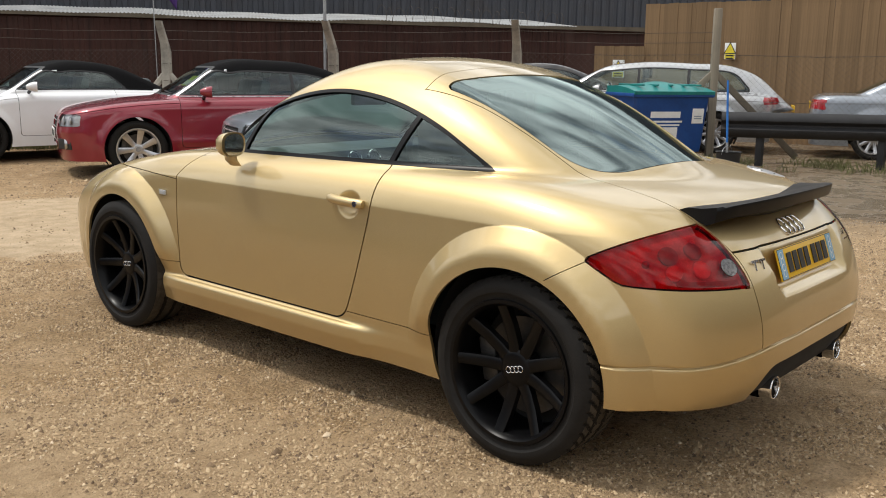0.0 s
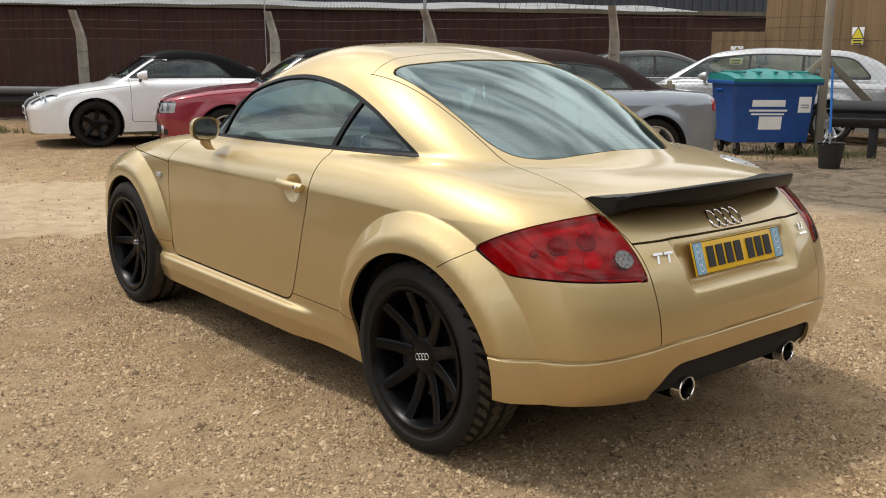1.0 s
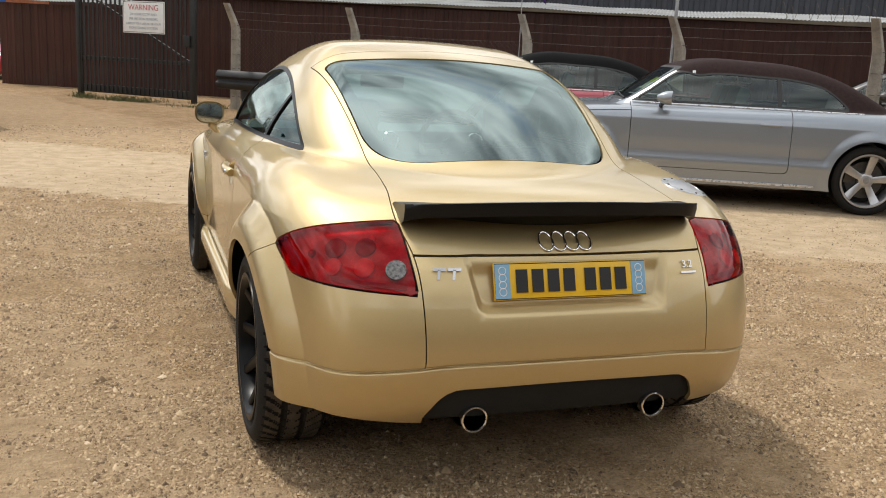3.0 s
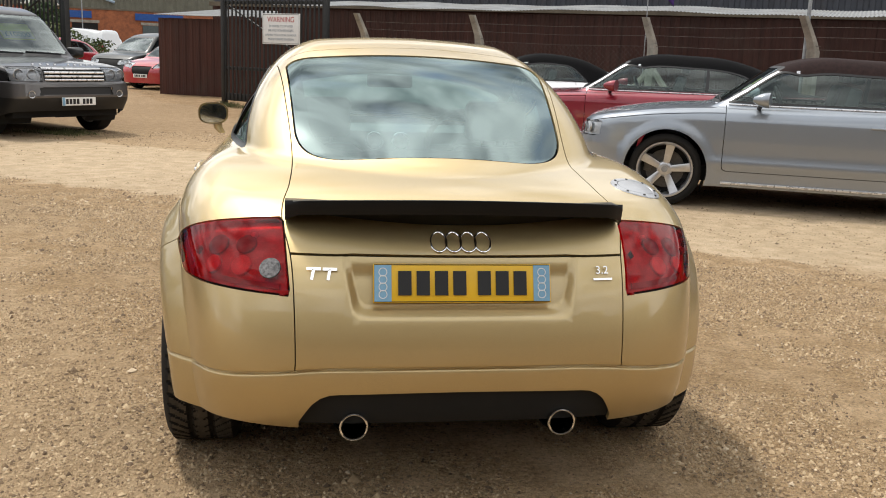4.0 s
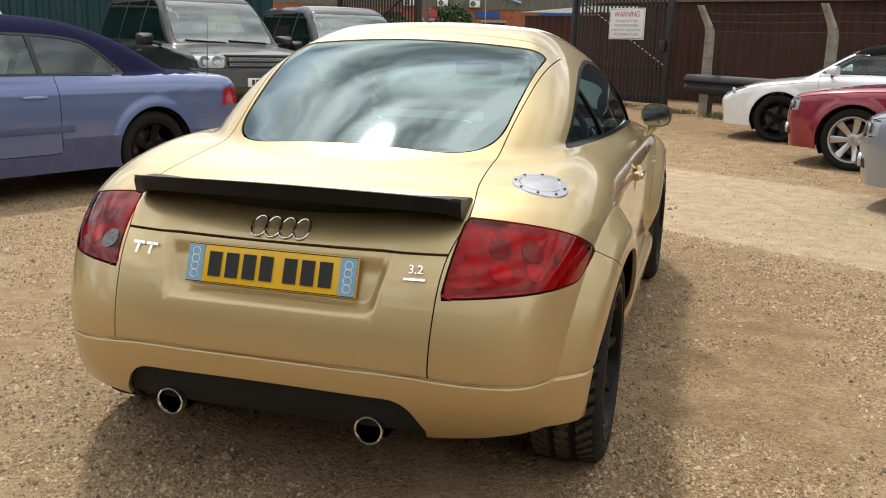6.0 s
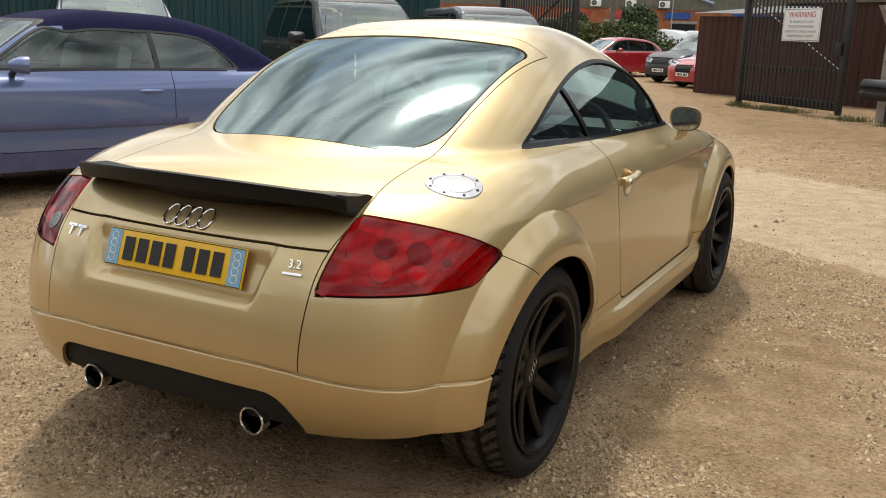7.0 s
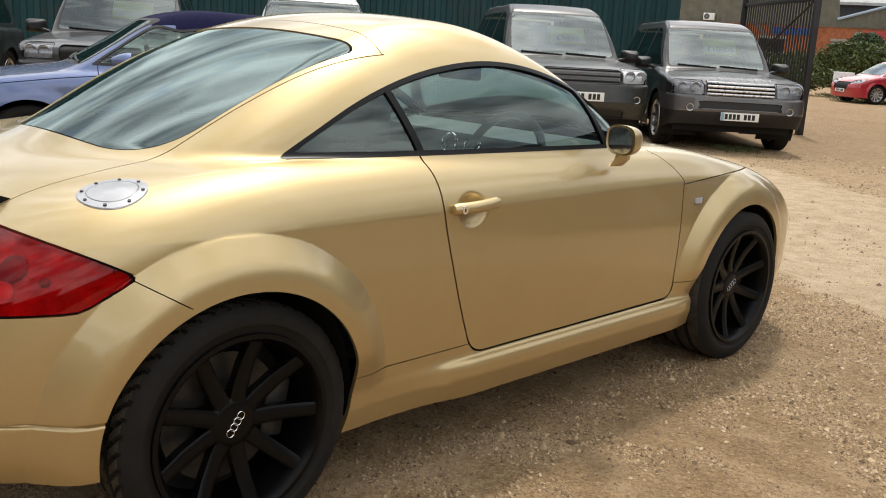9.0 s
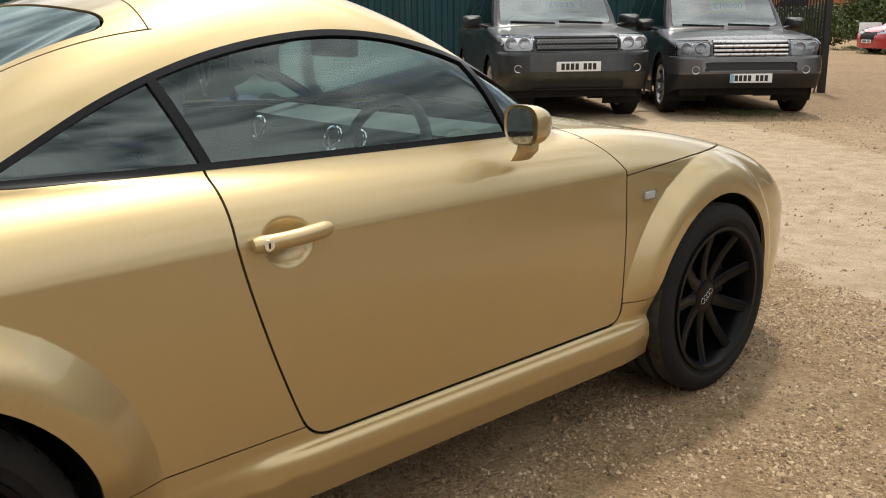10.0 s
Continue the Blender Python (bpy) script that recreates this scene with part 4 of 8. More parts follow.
    for sd in (1, -1):
        d = P("door", door, gold, car, side=sd)
        P("door_glass", d_glass, M["glass"], d, side=sd, flange=0, lift=-0.006)
        P("sill", sill, gold, car, side=sd)
        P("front_wing", fender, gold, car, side=sd)
        P("quarter_glass", q_glass, M["glass_dark"], car, side=sd, flange=0, lift=-0.006)
        P("front_quarter_glass", f_glass, M["glass"], d, side=sd, flange=0, lift=-0.006)
        P("window_trim", trim, M["black_gloss"], car, "black window surround", side=sd, lift=0.001)
        make_tail_lamp(S, lamp, car, sd)
    P("roof", roof, gold, car)
    h = P("hatch", hatch, gold, car)
    P("rear_glass", r_glass | frit, M["rear_glass"], h, side=0, flange=0, lift=-0.003)
    P("glass_border", frit, M["black_trim"], h, side=0, flange=0, lift=-0.009)
    P("tail_panel", tail_mid, gold, car)
    P("rear_bumper", bump_low, gold, car)
    P("rear_diffuser", diffuser, M["diffuser"], car, "black ribbed plastic diffuser", lift=-0.032)
    P("bonnet", bonnet, gold, car)
    P("body_side", rest, gold, car)
    P("windscreen", w_glass, M["glass"], car, flange=0, lift=-0.003)
    P("screen_border", sc_trim, M["black_gloss"], car, flange=0.004)
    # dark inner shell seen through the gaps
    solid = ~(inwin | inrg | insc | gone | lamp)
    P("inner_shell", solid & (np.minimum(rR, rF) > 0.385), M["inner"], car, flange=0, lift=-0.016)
    return car, S


def make_tail_lamp(S, mask, car, sd):
    lens = S.panel("tail_lamp", mask, M["red_lens"], car, "red tail lamp with round reflectors", side=sd, flange=0.02)
    S.panel("lamp_housing", mask, M["lamp_house"], lens, side=sd, flange=0, lift=-0.018)
    F = lambda x, z: coupe_tail_y(S, x, z)
    bc = bmesh.new()

    def bowl(bm, x, z, r, deep, rise):
        y, n = F(x, z)
        c = Vector((x, y, z)) - n * deep
        mm = Matrix.Translation(c) @ n.to_track_quat("Z", "Y").to_matrix().to_4x4()
        rings = [[mm @ Vector((rr * math.cos(a), rr * math.sin(a), hh * rise)) for a in np.linspace(0, 2 * math.pi, 25)[:-1]] for rr, hh in ((r, -0.004), (r * 0.96, 0.002), (r * 0.7, 0.006), (r * 0.35, 0.008), (r * 0.05, 0.008))]
        bm_loft(rings, bm)

    for name, mat, discs in (("bright_bowl", M["lamp_disc"], ((0.602, 0.716, 0.030), (0.682, 0.708, 0.026), (0.566, 0.790, 0.010))),
                             ("dark_bowl", M["lamp_well"], ((0.588, 0.768, 0.030), (0.668, 0.757, 0.032), (0.730, 0.730, 0.012)))):
        for x, z, r in discs:
            bm = bmesh.new()
            bowl(bm, x, z, r, 0.014, 1.0)
            bmesh.ops.scale(bm, vec=(sd, 1, 1), verts=bm.verts)
            part(name, bm, mat, lens)
    # dark strip along the foot of the lamp
    secs = []
    for x in np.linspace(0.495, 0.690, 12):
        ring = []
        for dz, deep in ((-0.007, 0.013), (0.007, 0.013), (0.007, 0.017), (-0.007, 0.017)):
            z = 0.672 + 0.02 * (x - 0.495) + dz
            y, n = F(x, z)
            q = Vector((x, y, z)) - n * deep
            ring.append((q.x * sd, q.y, q.z))
        secs.append(ring)
    part("foot_strip", bm_loft(secs), M["lamp_well"], lens)
    y, n = F(0.518, 0.712)
    c = Vector((0.518, y, 0.712))
    q = n.to_track_quat("Z", "Y").to_matrix().to_4x4()
    mm = Matrix.Translation(c - n * 0.002) @ q
    rings = [[mm @ Vector((rr * math.cos(a), rr * math.sin(a), hh)) for a in np.linspace(0, 2 * math.pi, 29)[:-1]] for rr, hh in ((0.030, 0.0), (0.029, 0.0035), (0.015, 0.0045), (0.001, 0.0048))]
    bm_loft(rings, bc)
    bmesh.ops.scale(bc, vec=(sd, 1, 1), verts=bc.verts)
    if sd < 0:
        part("reversing_lens", bc, M["lens_grey"], lens, "clear round reversing lens")
    else:
        bc.free()


def coupe_tail_y(S, x, z):
    """The tail's surface and normal at a breadth and height."""
    lo, hi = -2.1, -1.0
    for _ in range(40):
        mid = (lo + hi) / 2
        if S.field(np.array([x]), np.array([mid]), np.array([z]))[0] > 0:
            lo = mid
        else:
            hi = mid
    n = S.grad(np.array([[x, lo, z]]))[0]
    return lo, Vector(n).normalized()


def surf_z(S, x, y):
    lo, hi = 0.6, 1.6
    for _ in range(40):
        mid = (lo + hi) / 2
        if S.field(np.array([x]), np.array([y]), np.array([mid]))[0] > 0:
            hi = mid
        else:
            lo = mid
    n = S.grad(np.array([[x, y, lo]]))[0]
    return lo, Vector(n).normalized()


def surf_x(S, y, z):
    lo, hi = 0.3, 1.3
    for _ in range(40):
        mid = (lo + hi) / 2
        if S.field(np.array([mid]), np.array([y]), np.array([z]))[0] > 0:
            hi = mid
        else:
            lo = mid
    n = S.grad(np.array([[lo, y, z]]))[0]
    return lo, Vector(n).normalized()


def ring_pts(c, n, r, k=24, up=(0, 0, 1)):
    q = Vector(n).to_track_quat("Z", "Y")
    return [Vector(c) + q @ Vector((r * math.cos(a), r * math.sin(a), 0)) for a in np.linspace(0, 2 * math.pi, k + 1)[:-1]]


def coupe_details(car, S):
    gold, blk = M["gold"], M["black_trim"]
    # wheels
    for y, xx in ((-GC_AXLE, 0.737), (GC_AXLE, 0.742)):
        for sd in (1, -1):
            turn = {(-1, 1): (-11, 54), (-1, -1): (-10, 165), (1, 1): (9, 31), (1, -1): (25, 172)}[(1 if y > 0 else -1, sd)]
            make_wheel("wheel", GC_R, 0.240, 0.225, 9, car, (xx * sd, y, GC_R), sd, M["black_wheel"], (0.044, 0.038), True, 1.0 if y < 0 else 0.5, turn[0], ring_turn=turn[1])
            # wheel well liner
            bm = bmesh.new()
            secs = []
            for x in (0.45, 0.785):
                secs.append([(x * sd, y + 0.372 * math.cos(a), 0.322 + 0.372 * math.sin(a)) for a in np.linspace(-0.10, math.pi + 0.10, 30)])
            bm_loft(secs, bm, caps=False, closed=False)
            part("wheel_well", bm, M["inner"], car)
    part("underbody_tail", bm_box((1.10, 0.9, 0.10), (0, -1.25, 0.33)), M["inner"], car, bevel=0.03)
    part("underbody_nose", bm_box((1.10, 1.0, 0.10), (0, 1.35, 0.29)), M["inner"], car, bevel=0.03)
    bm = bm_box((1.50, 1.6, 0.10), (0, 0.0, 0.24))
    part("underbody", bm, M["inner"], car, bevel=0.03)
    part("rear_floor", bm_box((0.9, 0.4, 0.14), (0, -1.58, 0.38)), M["inner"], car, bevel=0.03)
    # spoiler
    bm = bmesh.new()
    secs = []
    for u in np.linspace(-1, 1, 45):
        a = abs(u)
        x = 0.480 * u
        yb = -1.842 + 0.085 * a ** 2.2
        zt = 0.906 - 0.020 * a ** 2
        ch = 0.165 - 0.02 * a ** 4
        foot = max(0.0, (a - 0.92) / 0.08)
        yt = yb + 0.02 * foot
        sb = surf_z(S, abs(x), yb + 0.108)[0]
        sf = surf_z(S, abs(x), yb + ch)[0]
        secs.append([(x, yt, zt - 0.010 * foot), (x, yt - 0.002, zt - 0.008 - 0.01 * foot), (x, yt + 0.006, zt - 0.040 - 0.012 * foot), (x, yb + 0.050, zt - 0.046 - 0.016 * foot),
                     (x, yb + 0.108, sb - 0.006), (x, yb + ch - 0.01, sf - 0.014), (x, yb + ch, sf + 0.001), (x, yb + ch - 0.025, sf + 0.010), (x, yb + 0.07, zt - 0.010), (x, yb + 0.02, zt - 0.002)])
    bm_loft(secs, bm)
    part("spoiler", bm, M["black_gloss"], car, "black raised boot spoiler")
    # exhausts
    for sd in (1, -1):
        ex = part("exhaust", bm_lathe([(-1.60, 0.030), (-1.885, 0.039), (-1.893, 0.0395), (-1.895, 0.037), (-1.88, 0.0345), (-1.70, 0.033)], 32, "y", at=(0.292 * sd, 0, 0.288)), M["chrome"], car, "polished round tailpipe")
        part("pipe_inside", bm_lathe([(-1.70, 0.001), (-1.70, 0.0335)], 24, "y", at=(0.292 * sd, 0, 0.288)), M["inner"], ex)
        part("pipe_lip", bm_tube(ring_pts((0.292 * sd, -1.893, 0.288), (0, -1, 0), 0.0365, 32), 0.0034, 8, closed=True), M["chrome"], ex)
        sh = part("pipe_shroud", bm_lathe([(-1.70, 0.060), (-1.845, 0.060), (-1.850, 0.055), (-1.72, 0.050)], 32, "y", at=(0.292 * sd, 0, 0.306)), M["diffuser"], car)
    bm = bmesh.new()
    for x in np.linspace(-0.20, 0.20, 21):
        bm_box((0.006, 0.02, 0.060), (x, -1.862, 0.348), Matrix.Rotation(0.5, 4, "Y"), bm)
    part("diffuser_ribs", bm, M["inner"], car)
    # number plate
    py = lambda z: coupe_tail_y(S, 0.0, z)[0]
    y0, y1 = py(0.628), py(0.734)
    tilt = math.atan2(y1 - y0, 0.106)
    mp = Matrix.Translation((0, (y0 + y1) / 2 - 0.014, 0.681)) @ Matrix.Rotation(math.pi / 2 - tilt, 4, "X")
    pl = part("number_plate", bm_box((0.490, 0.106, 0.006)), M["yellow"], car, "yellow number plate with blue side bands", bevel=0.002)
    pl.matrix_local = mp
    for sd in (1, -1):
        part("blue_band", bm_box((0.046, 0.098, 0.002), (0.219 * sd, 0, 0.004)), M["plate_blue"], pl)
        for k in range(4):
            part("band_ring", bm_tube([(0.219 * sd + 0.011 * math.cos(a), (k - 1.5) * 0.020 + 0.011 * math.sin(a), 0.0055) for a in np.linspace(0, 2 * math.pi, 15)[:-1]], 0.0012, 5, closed=True), M["plate_white"], pl)
    for k, x in enumerate((-0.160, -0.110, -0.060, -0.010, 0.058, 0.108, 0.158)):
        part("plate_bar", bm_box((0.036, 0.066, 0.002), (x, 0, 0.006)), M["ink"], pl)
    part("plate_rim", bm_tube([(x, y, 0.0035) for x, y in ((-0.242, -0.050), (0.242, -0.050), (0.242, 0.050), (-0.242, 0.050))], 0.0012, 4, closed=True), M["ink"], pl)
    # rings badge
    bm = bmesh.new()
    for k in range(4):
        pts = []
        for a in np.linspace(0, 2 * math.pi, 33)[:-1]:
            x = (k - 1.5) * 0.041 + 0.0222 * math.cos(a)
            z = 0.779 + 0.0222 * math.sin(a)
            y, n = coupe_tail_y(S, x, z)
            pts.append(Vector((x, y, z)) + n * 0.004)
        bm_tube(pts, 0.0028, 8, bm, True)
    part("ring_badge", bm, M["chrome"], car, "four linked chrome rings")
    # letters on the tail, as plain shapes
    for x0 in (-0.405, -0.362):
        bm = bmesh.new()
        y, n = coupe_tail_y(S, abs(x0), 0.705)
        m = Matrix.Translation((x0, y - 0.003, 0.705)) @ Matrix.Rotation(math.atan2(n.x, 1) * (-1), 4, "Z") @ Matrix.Rotation(math.pi / 2 - 0.42, 4, "X")
        bm_box((0.038, 0.008, 0.004), (0.002, 0.013, 0), None, bm)
        bm_box((0.008, 0.030, 0.004), (0.0, -0.002, 0), Matrix.Rotation(-0.15, 4, "Z"), bm)
        bmesh.ops.transform(bm, matrix=m, verts=bm.verts)
        part("badge_letter", bm, M["chrome"], car)
    y, n = coupe_tail_y(S, 0.395, 0.712)
    text_obj("3.2", 0.032, M["chrome"], Matrix.Translation((0.395, y - 0.004, 0.714)) @ Matrix.Rotation(0.10, 4, "Z") @ Matrix.Rotation(math.pi / 2 - 0.42, 4, "X"), car, "engine_badge")
    y, n = coupe_tail_y(S, 0.395, 0.692)
    part("badge_bar", bm_box((0.056, 0.005, 0.006), (0.395, y - 0.003, 0.692), Matrix.Rotation(0.10, 4, "Z") @ Matrix.Rotation(-0.42, 4, "X")), M["chrome"], car)
    # fuel cap
    z, n = surf_z(S, 0.628, -1.437)
    q = Matrix.Translation(Vector((0.628, -1.437, z)) - n * 0.003) @ n.to_track_quat("Z", "Y").to_matrix().to_4x4()
    def on_skin(r, a, h):
        p = q @ Vector((r * math.cos(a), r * math.sin(a), 0))
        zz, nn = surf_z(S, p.x, p.y)
        return Vector((p.x, p.y, zz)) + nn * h

    rings = [[on_skin(r, a, h) for a in np.linspace(0, 2 * math.pi, 49)[:-1]] for r, h in ((0.080, -0.006), (0.080, 0.0005), (0.078, 0.003), (0.060, 0.0035), (0.058, 0.0005), (0.056, 0.0035), (0.030, 0.005), (0.001, 0.006))]
    cap = part("fuel_cap", bm_loft(rings), M["alloy"], car, "round brushed aluminium fuel cap")
    for k in range(8):
        a = 2 * math.pi * (k + 0.5) / 8
        part("cap_screw", bm_cyl(0.0045, 0.0040, on_skin(0.069, a, 0.001), on_skin(0.069, a, 0.0055), 10), M["disc"], cap)
    # handles, markers, mirrors
    for sd in (1, -1):
        x, n = surf_x(S, -0.425, 0.88)
        pts, rad = [], []
        for t in np.linspace(0, 1, 15):
            yy = -0.515 + 0.185 * t
            pts.append((sd * (0.822 + 0.012 * math.sin(math.pi * t)), yy, 0.800 + 0.008 * t))
            rad.append(0.0180 if 0.02 < t < 0.98 else 0.0145)
        h = part("door_handle", bm_tube(pts, rad, 12), gold, car)
        part("lock_barrel", bm_cyl(0.0125, 0.0115, (sd * 0.826, -0.492, 0.801), (sd * 0.8475, -0.492, 0.801), 20), M["chrome"], h)
        part("key_slot", bm_box((0.002, 0.003, 0.011), (sd * 0.848, -0.492, 0.801)), M["ink"], h)
        x, n = surf_x(S, 0.855, 0.714)
        mk = part("side_marker", bm_box((0.018, 0.062, 0.034), (sd * (x + 0.002), 0.855, 0.714)), M["lens"], car, "clear side marker lamp", bevel=0.006)
        part("marker_base", bm_box((0.010, 0.046, 0.020), (sd * (x + 0.001), 0.855, 0.714)), M["lamp_in"], mk)
        # mirror
        secs = []
        for t in np.linspace(0, 1, 13):
            e = math.sin(math.pi * (0.04 + 0.50 * t)) ** 0.55
            hw, hh = 0.068 * e, 0.051 * e
            yy = 0.350 - 0.100 * t
            secs.append([(sd * (0.836 + hw * math.copysign(abs(math.cos(a)) ** 0.7, math.cos(a))), yy - 0.012 * math.cos(a), 0.975 + hh * math.copysign(abs(math.sin(a)) ** 0.75, math.sin(a))) for a in np.linspace(0, 2 * math.pi, 33)[:-1]])
        secs.append([(sd * (0.836 + (p[0] * sd - 0.836) * 0.92), p[1] + 0.006, 0.975 + (p[2] - 0.975) * 0.90) for p in secs[-1]])
        mir = part("wing_mirror", bm_loft(secs), gold, car)
        g = secs[-1]
        part("mirror_glass", bm_loft([[(sd * (0.836 + (p[0] * sd - 0.836) * k), 0.247 - 0.26 * (p[0] * sd - 0.836) * k, 0.975 + (p[2] - 0.975) * k) for p in g] for k in (0.96, 0.5, 0.01)]), M["chrome"], mir, "mirror glass")
        secs = [[(sd * (xx + rx * math.cos(a)), yy + ry * math.sin(a), zz) for a in np.linspace(0, 2 * math.pi, 17)[:-1]] for xx, yy, zz, rx, ry in ((0.822, 0.30, 0.940, 0.020, 0.032), (0.818, 0.295, 0.905, 0.021, 0.036), (0.800, 0.29, 0.882, 0.016, 0.036))]
        part("mirror_stalk", bm_loft(secs), gold, mir)
    # cabin
    part("cabin_floor", bm_box((1.30, 1.9, 0.05), (0, -0.1, 0.32)), M["inner"], car)
    part("parcel_shelf", bm_box((1.06, 0.66, 0.03), (0, -1.12, 0.80)), M["dash"], car, bevel=0.01)
    bm = bmesh.new()
    secs = []
    for u in np.linspace(-1, 1, 17):
        x = 0.66 * u
        secs.append([(x, 0.72, 0.60), (x, 0.82 - 0.12 * u * u, 0.88), (x, 0.55, 0.925), (x, 0.36 + 0.04 * u * u, 0.90), (x, 0.33 + 0.05 * u * u, 0.80), (x, 0.40, 0.60)])
    bm_loft(secs, bm)
    part("dashboard", bm, M["dash"], car)
    for x in (-0.52, -0.065, 0.065, 0.52):
        v = part("air_vent", bm_tube(ring_pts((x, 0.33, 0.855), (0, -1, 0.25), 0.040, 24), 0.007, 8, closed=True), M["chrome"], car)
        part("vent_core", bm_lathe([(0.345, 0.001), (0.340, 0.036)], 20, "y", at=(x, 0, 0.855)), M["inner"], v)
    st = part("steering_wheel", bm_tube(ring_pts((0.36, 0.19, 0.845), (0, -1, 0.38), 0.180, 36), 0.016, 10, closed=True), M["seat"], car)
    bm = bmesh.new()
    for a in (0.0, math.pi, -math.pi / 2):
        q = Vector((0, -1, 0.38)).to_track_quat("Z", "Y")
        bm_cyl(0.018, 0.014, Vector((0.36, 0.20, 0.845)), Vector((0.36, 0.19, 0.845)) + q @ Vector((0.17 * math.cos(a), 0.17 * math.sin(a), 0)), 8, bm)
    bm_cyl(0.06, 0.05, (0.36, 0.24, 0.825), (0.36, 0.175, 0.85), 20, bm)
    part("wheel_spokes", bm, M["dash"], st)
    for sd in (1, -1):
        seat = new("seat")
        seat.parent = car
        bm = bmesh.new()
        secs = []
        for t in np.linspace(0, 1, 9):
            wv = 0.25 * (0.90 + 0.25 * math.sin(math.pi * min(1, t * 1.1)))
            y = -0.28 - 0.20 * t
            z = 0.48 + 0.44 * t
            d = 0.065 - 0.02 * t
            secs.append([(0.36 * sd + wv * math.cos(a) * (0.62 if t > 0.9 else 0.95), y + d * math.copysign(abs(math.sin(a)) ** 0.7, math.sin(a)), z) for a in np.linspace(0, 2 * math.pi, 21)[:-1]])
        part("backrest", bm_loft(secs), M["seat"], seat)
        part("cushion", bm_box((0.50, 0.52, 0.15), (0.36 * sd, 0.0, 0.47)), M["seat"], seat, bevel=0.05, seg=3)
        hr = bm_box((0.25, 0.09, 0.16), (0.36 * sd, -0.505, 1.025))
        part("headrest", hr, M["seat"], seat, bevel=0.035, seg=3)
        for k in (-1, 1):
            part("headrest_post", bm_cyl(0.006, 0.006, (0.36 * sd + 0.05 * k, -0.50, 0.90), (0.36 * sd + 0.05 * k, -0.505, 0.97), 8), M["chrome"], seat)
        part("rear_seat_back", bm_box((0.44, 0.12, 0.34), (0.26 * sd, -0.86, 0.70), Matrix.Rotation(0.35, 4, "X")), M["seat"], car, bevel=0.04, seg=3)
    part("gear_gaiter", bm_cyl(0.05, 0.02, (0, 0.08, 0.58), (0, 0.05, 0.72), 16), M["seat"], car)
    part("gear_knob", bm_lathe([(0.715, 0.001), (0.72, 0.018), (0.745, 0.024), (0.765, 0.016), (0.77, 0.001)], 20, "z", at=(0, 0.05, 0)), M["chrome"], car)
    part("tunnel", bm_box((0.26, 1.1, 0.24), (0, -0.05, 0.46)), M["dash"], car, bevel=0.03)
    for sd in (1, -1):
        part("door_lining", bm_box((0.04, 1.1, 0.42), (0.705 * sd, 0.10, 0.69)), M["dash"], car, bevel=0.015)
    # rear wiper arm, aerial base
    part("rear_view_mirror", bm_box((0.22, 0.03, 0.06), (0, 0.30, 1.15)), M["dash"], car, bevel=0.012)


gold_coupe, coupe_skin = make_gold_coupe()
coupe_details(gold_coupe, coupe_skin)

# ---- ground ----
def make_ground():
    bm = bmesh.new()
    bmesh.ops.create_grid(bm, x_segments=2, y_segments=2, size=400)
    part("ground", bm, M["ground"], None, "tan gravel and hard-packed earth yard", smooth=False)
    tagged(bpy.data.objects["ground"], "", "ground", "", "structure")


make_ground()

# ---- the other vehicles ----
def body_field(c):
    deck, roof, house = curve(*c["deck"]), curve(*c["roof"]), curve(*c["house"])
    W, zb, tum = c["W"], c["belt"], c.get("tum", 0.42)
    yr, yf, bowr, bowf = c["yr"], c["yf"], c.get("bowr", 0.25), c.get("bowf", 0.4)
    kc, kt, kh = c.get("kc", 0.16), c.get("kt", 0.10), c.get("kh", 0.09)
    lean_f, lean_r = c.get("lean_f", 0.15), c.get("lean_r", 0.12)
    axle, R = c["wb"] / 2, c["R"]
    crown = c.get("crown", 0.07)

    def f(x, y, z):
        x = np.abs(x)
        side = 0.22 * smax(z - c.get("shoulder", 9.0), 0.0, 0.006) - c.get("swage", 0.0) * np.exp(-((z - 0.42) / 0.05) ** 2) * (np.abs(y) < axle - R) + x - (W - 0.06 * np.maximum(0.42 - z, 0) - c.get("waist", 0.10) * np.maximum(z - 0.60, 0) ** 1.5)
        xc = np.minimum(x, W * 0.98)
        q = np.sqrt(1 - (xc / (W * 1.03)) ** 4)
        ff = (y - (yf - lean_f * np.abs(z - 0.52) - c.get("under", 0.0) * np.maximum(0.58 - z, 0) ** 1.3 - bowf * (1 - q))) / np.sqrt(1 + (bowf * 2 * xc ** 3 / (W * 1.03) ** 4 / q) ** 2)
        lip = c.get("lip", 0.0) * sstep(c.get("lip_z", 0.7) + 0.012, c.get("lip_z", 0.7) - 0.012, z)
        ff = ff - lip
        fr = lip * -0.6 + ((yr + lean_r * np.abs(z - 0.55) + bowr * (1 - q)) - y) / np.sqrt(1 + (bowr * 2 * xc ** 3 / (W * 1.03) ** 4 / q) ** 2)
        top = z - (deck(y) - 0.05 * x * x)
        low = smax(smax(smax(side, ff, kc), fr, kc), top, kt)
        h = smax(z - (roof(y) - crown * x * x), x - (house(y) - tum * np.maximum(z - zb, 0) - 0.2 * np.maximum(z - zb, 0) ** 2), kh)
        h = np.maximum(h, zb - 0.25 - z)
        o = smin(low, h, 0.03)
        for yw in (-axle, axle):
            r = np.sqrt((y - yw) ** 2 + (z - R) ** 2)
            a = smax(x - (W + c.get("flare", 0.012)) + 0.2 * np.maximum(r - R - 0.04, 0), r - (R + 0.10), 0.05)
            o = smin(o, np.maximum(a, 0.5 - x), 0.05)
        return o
    return f, deck, roof, house


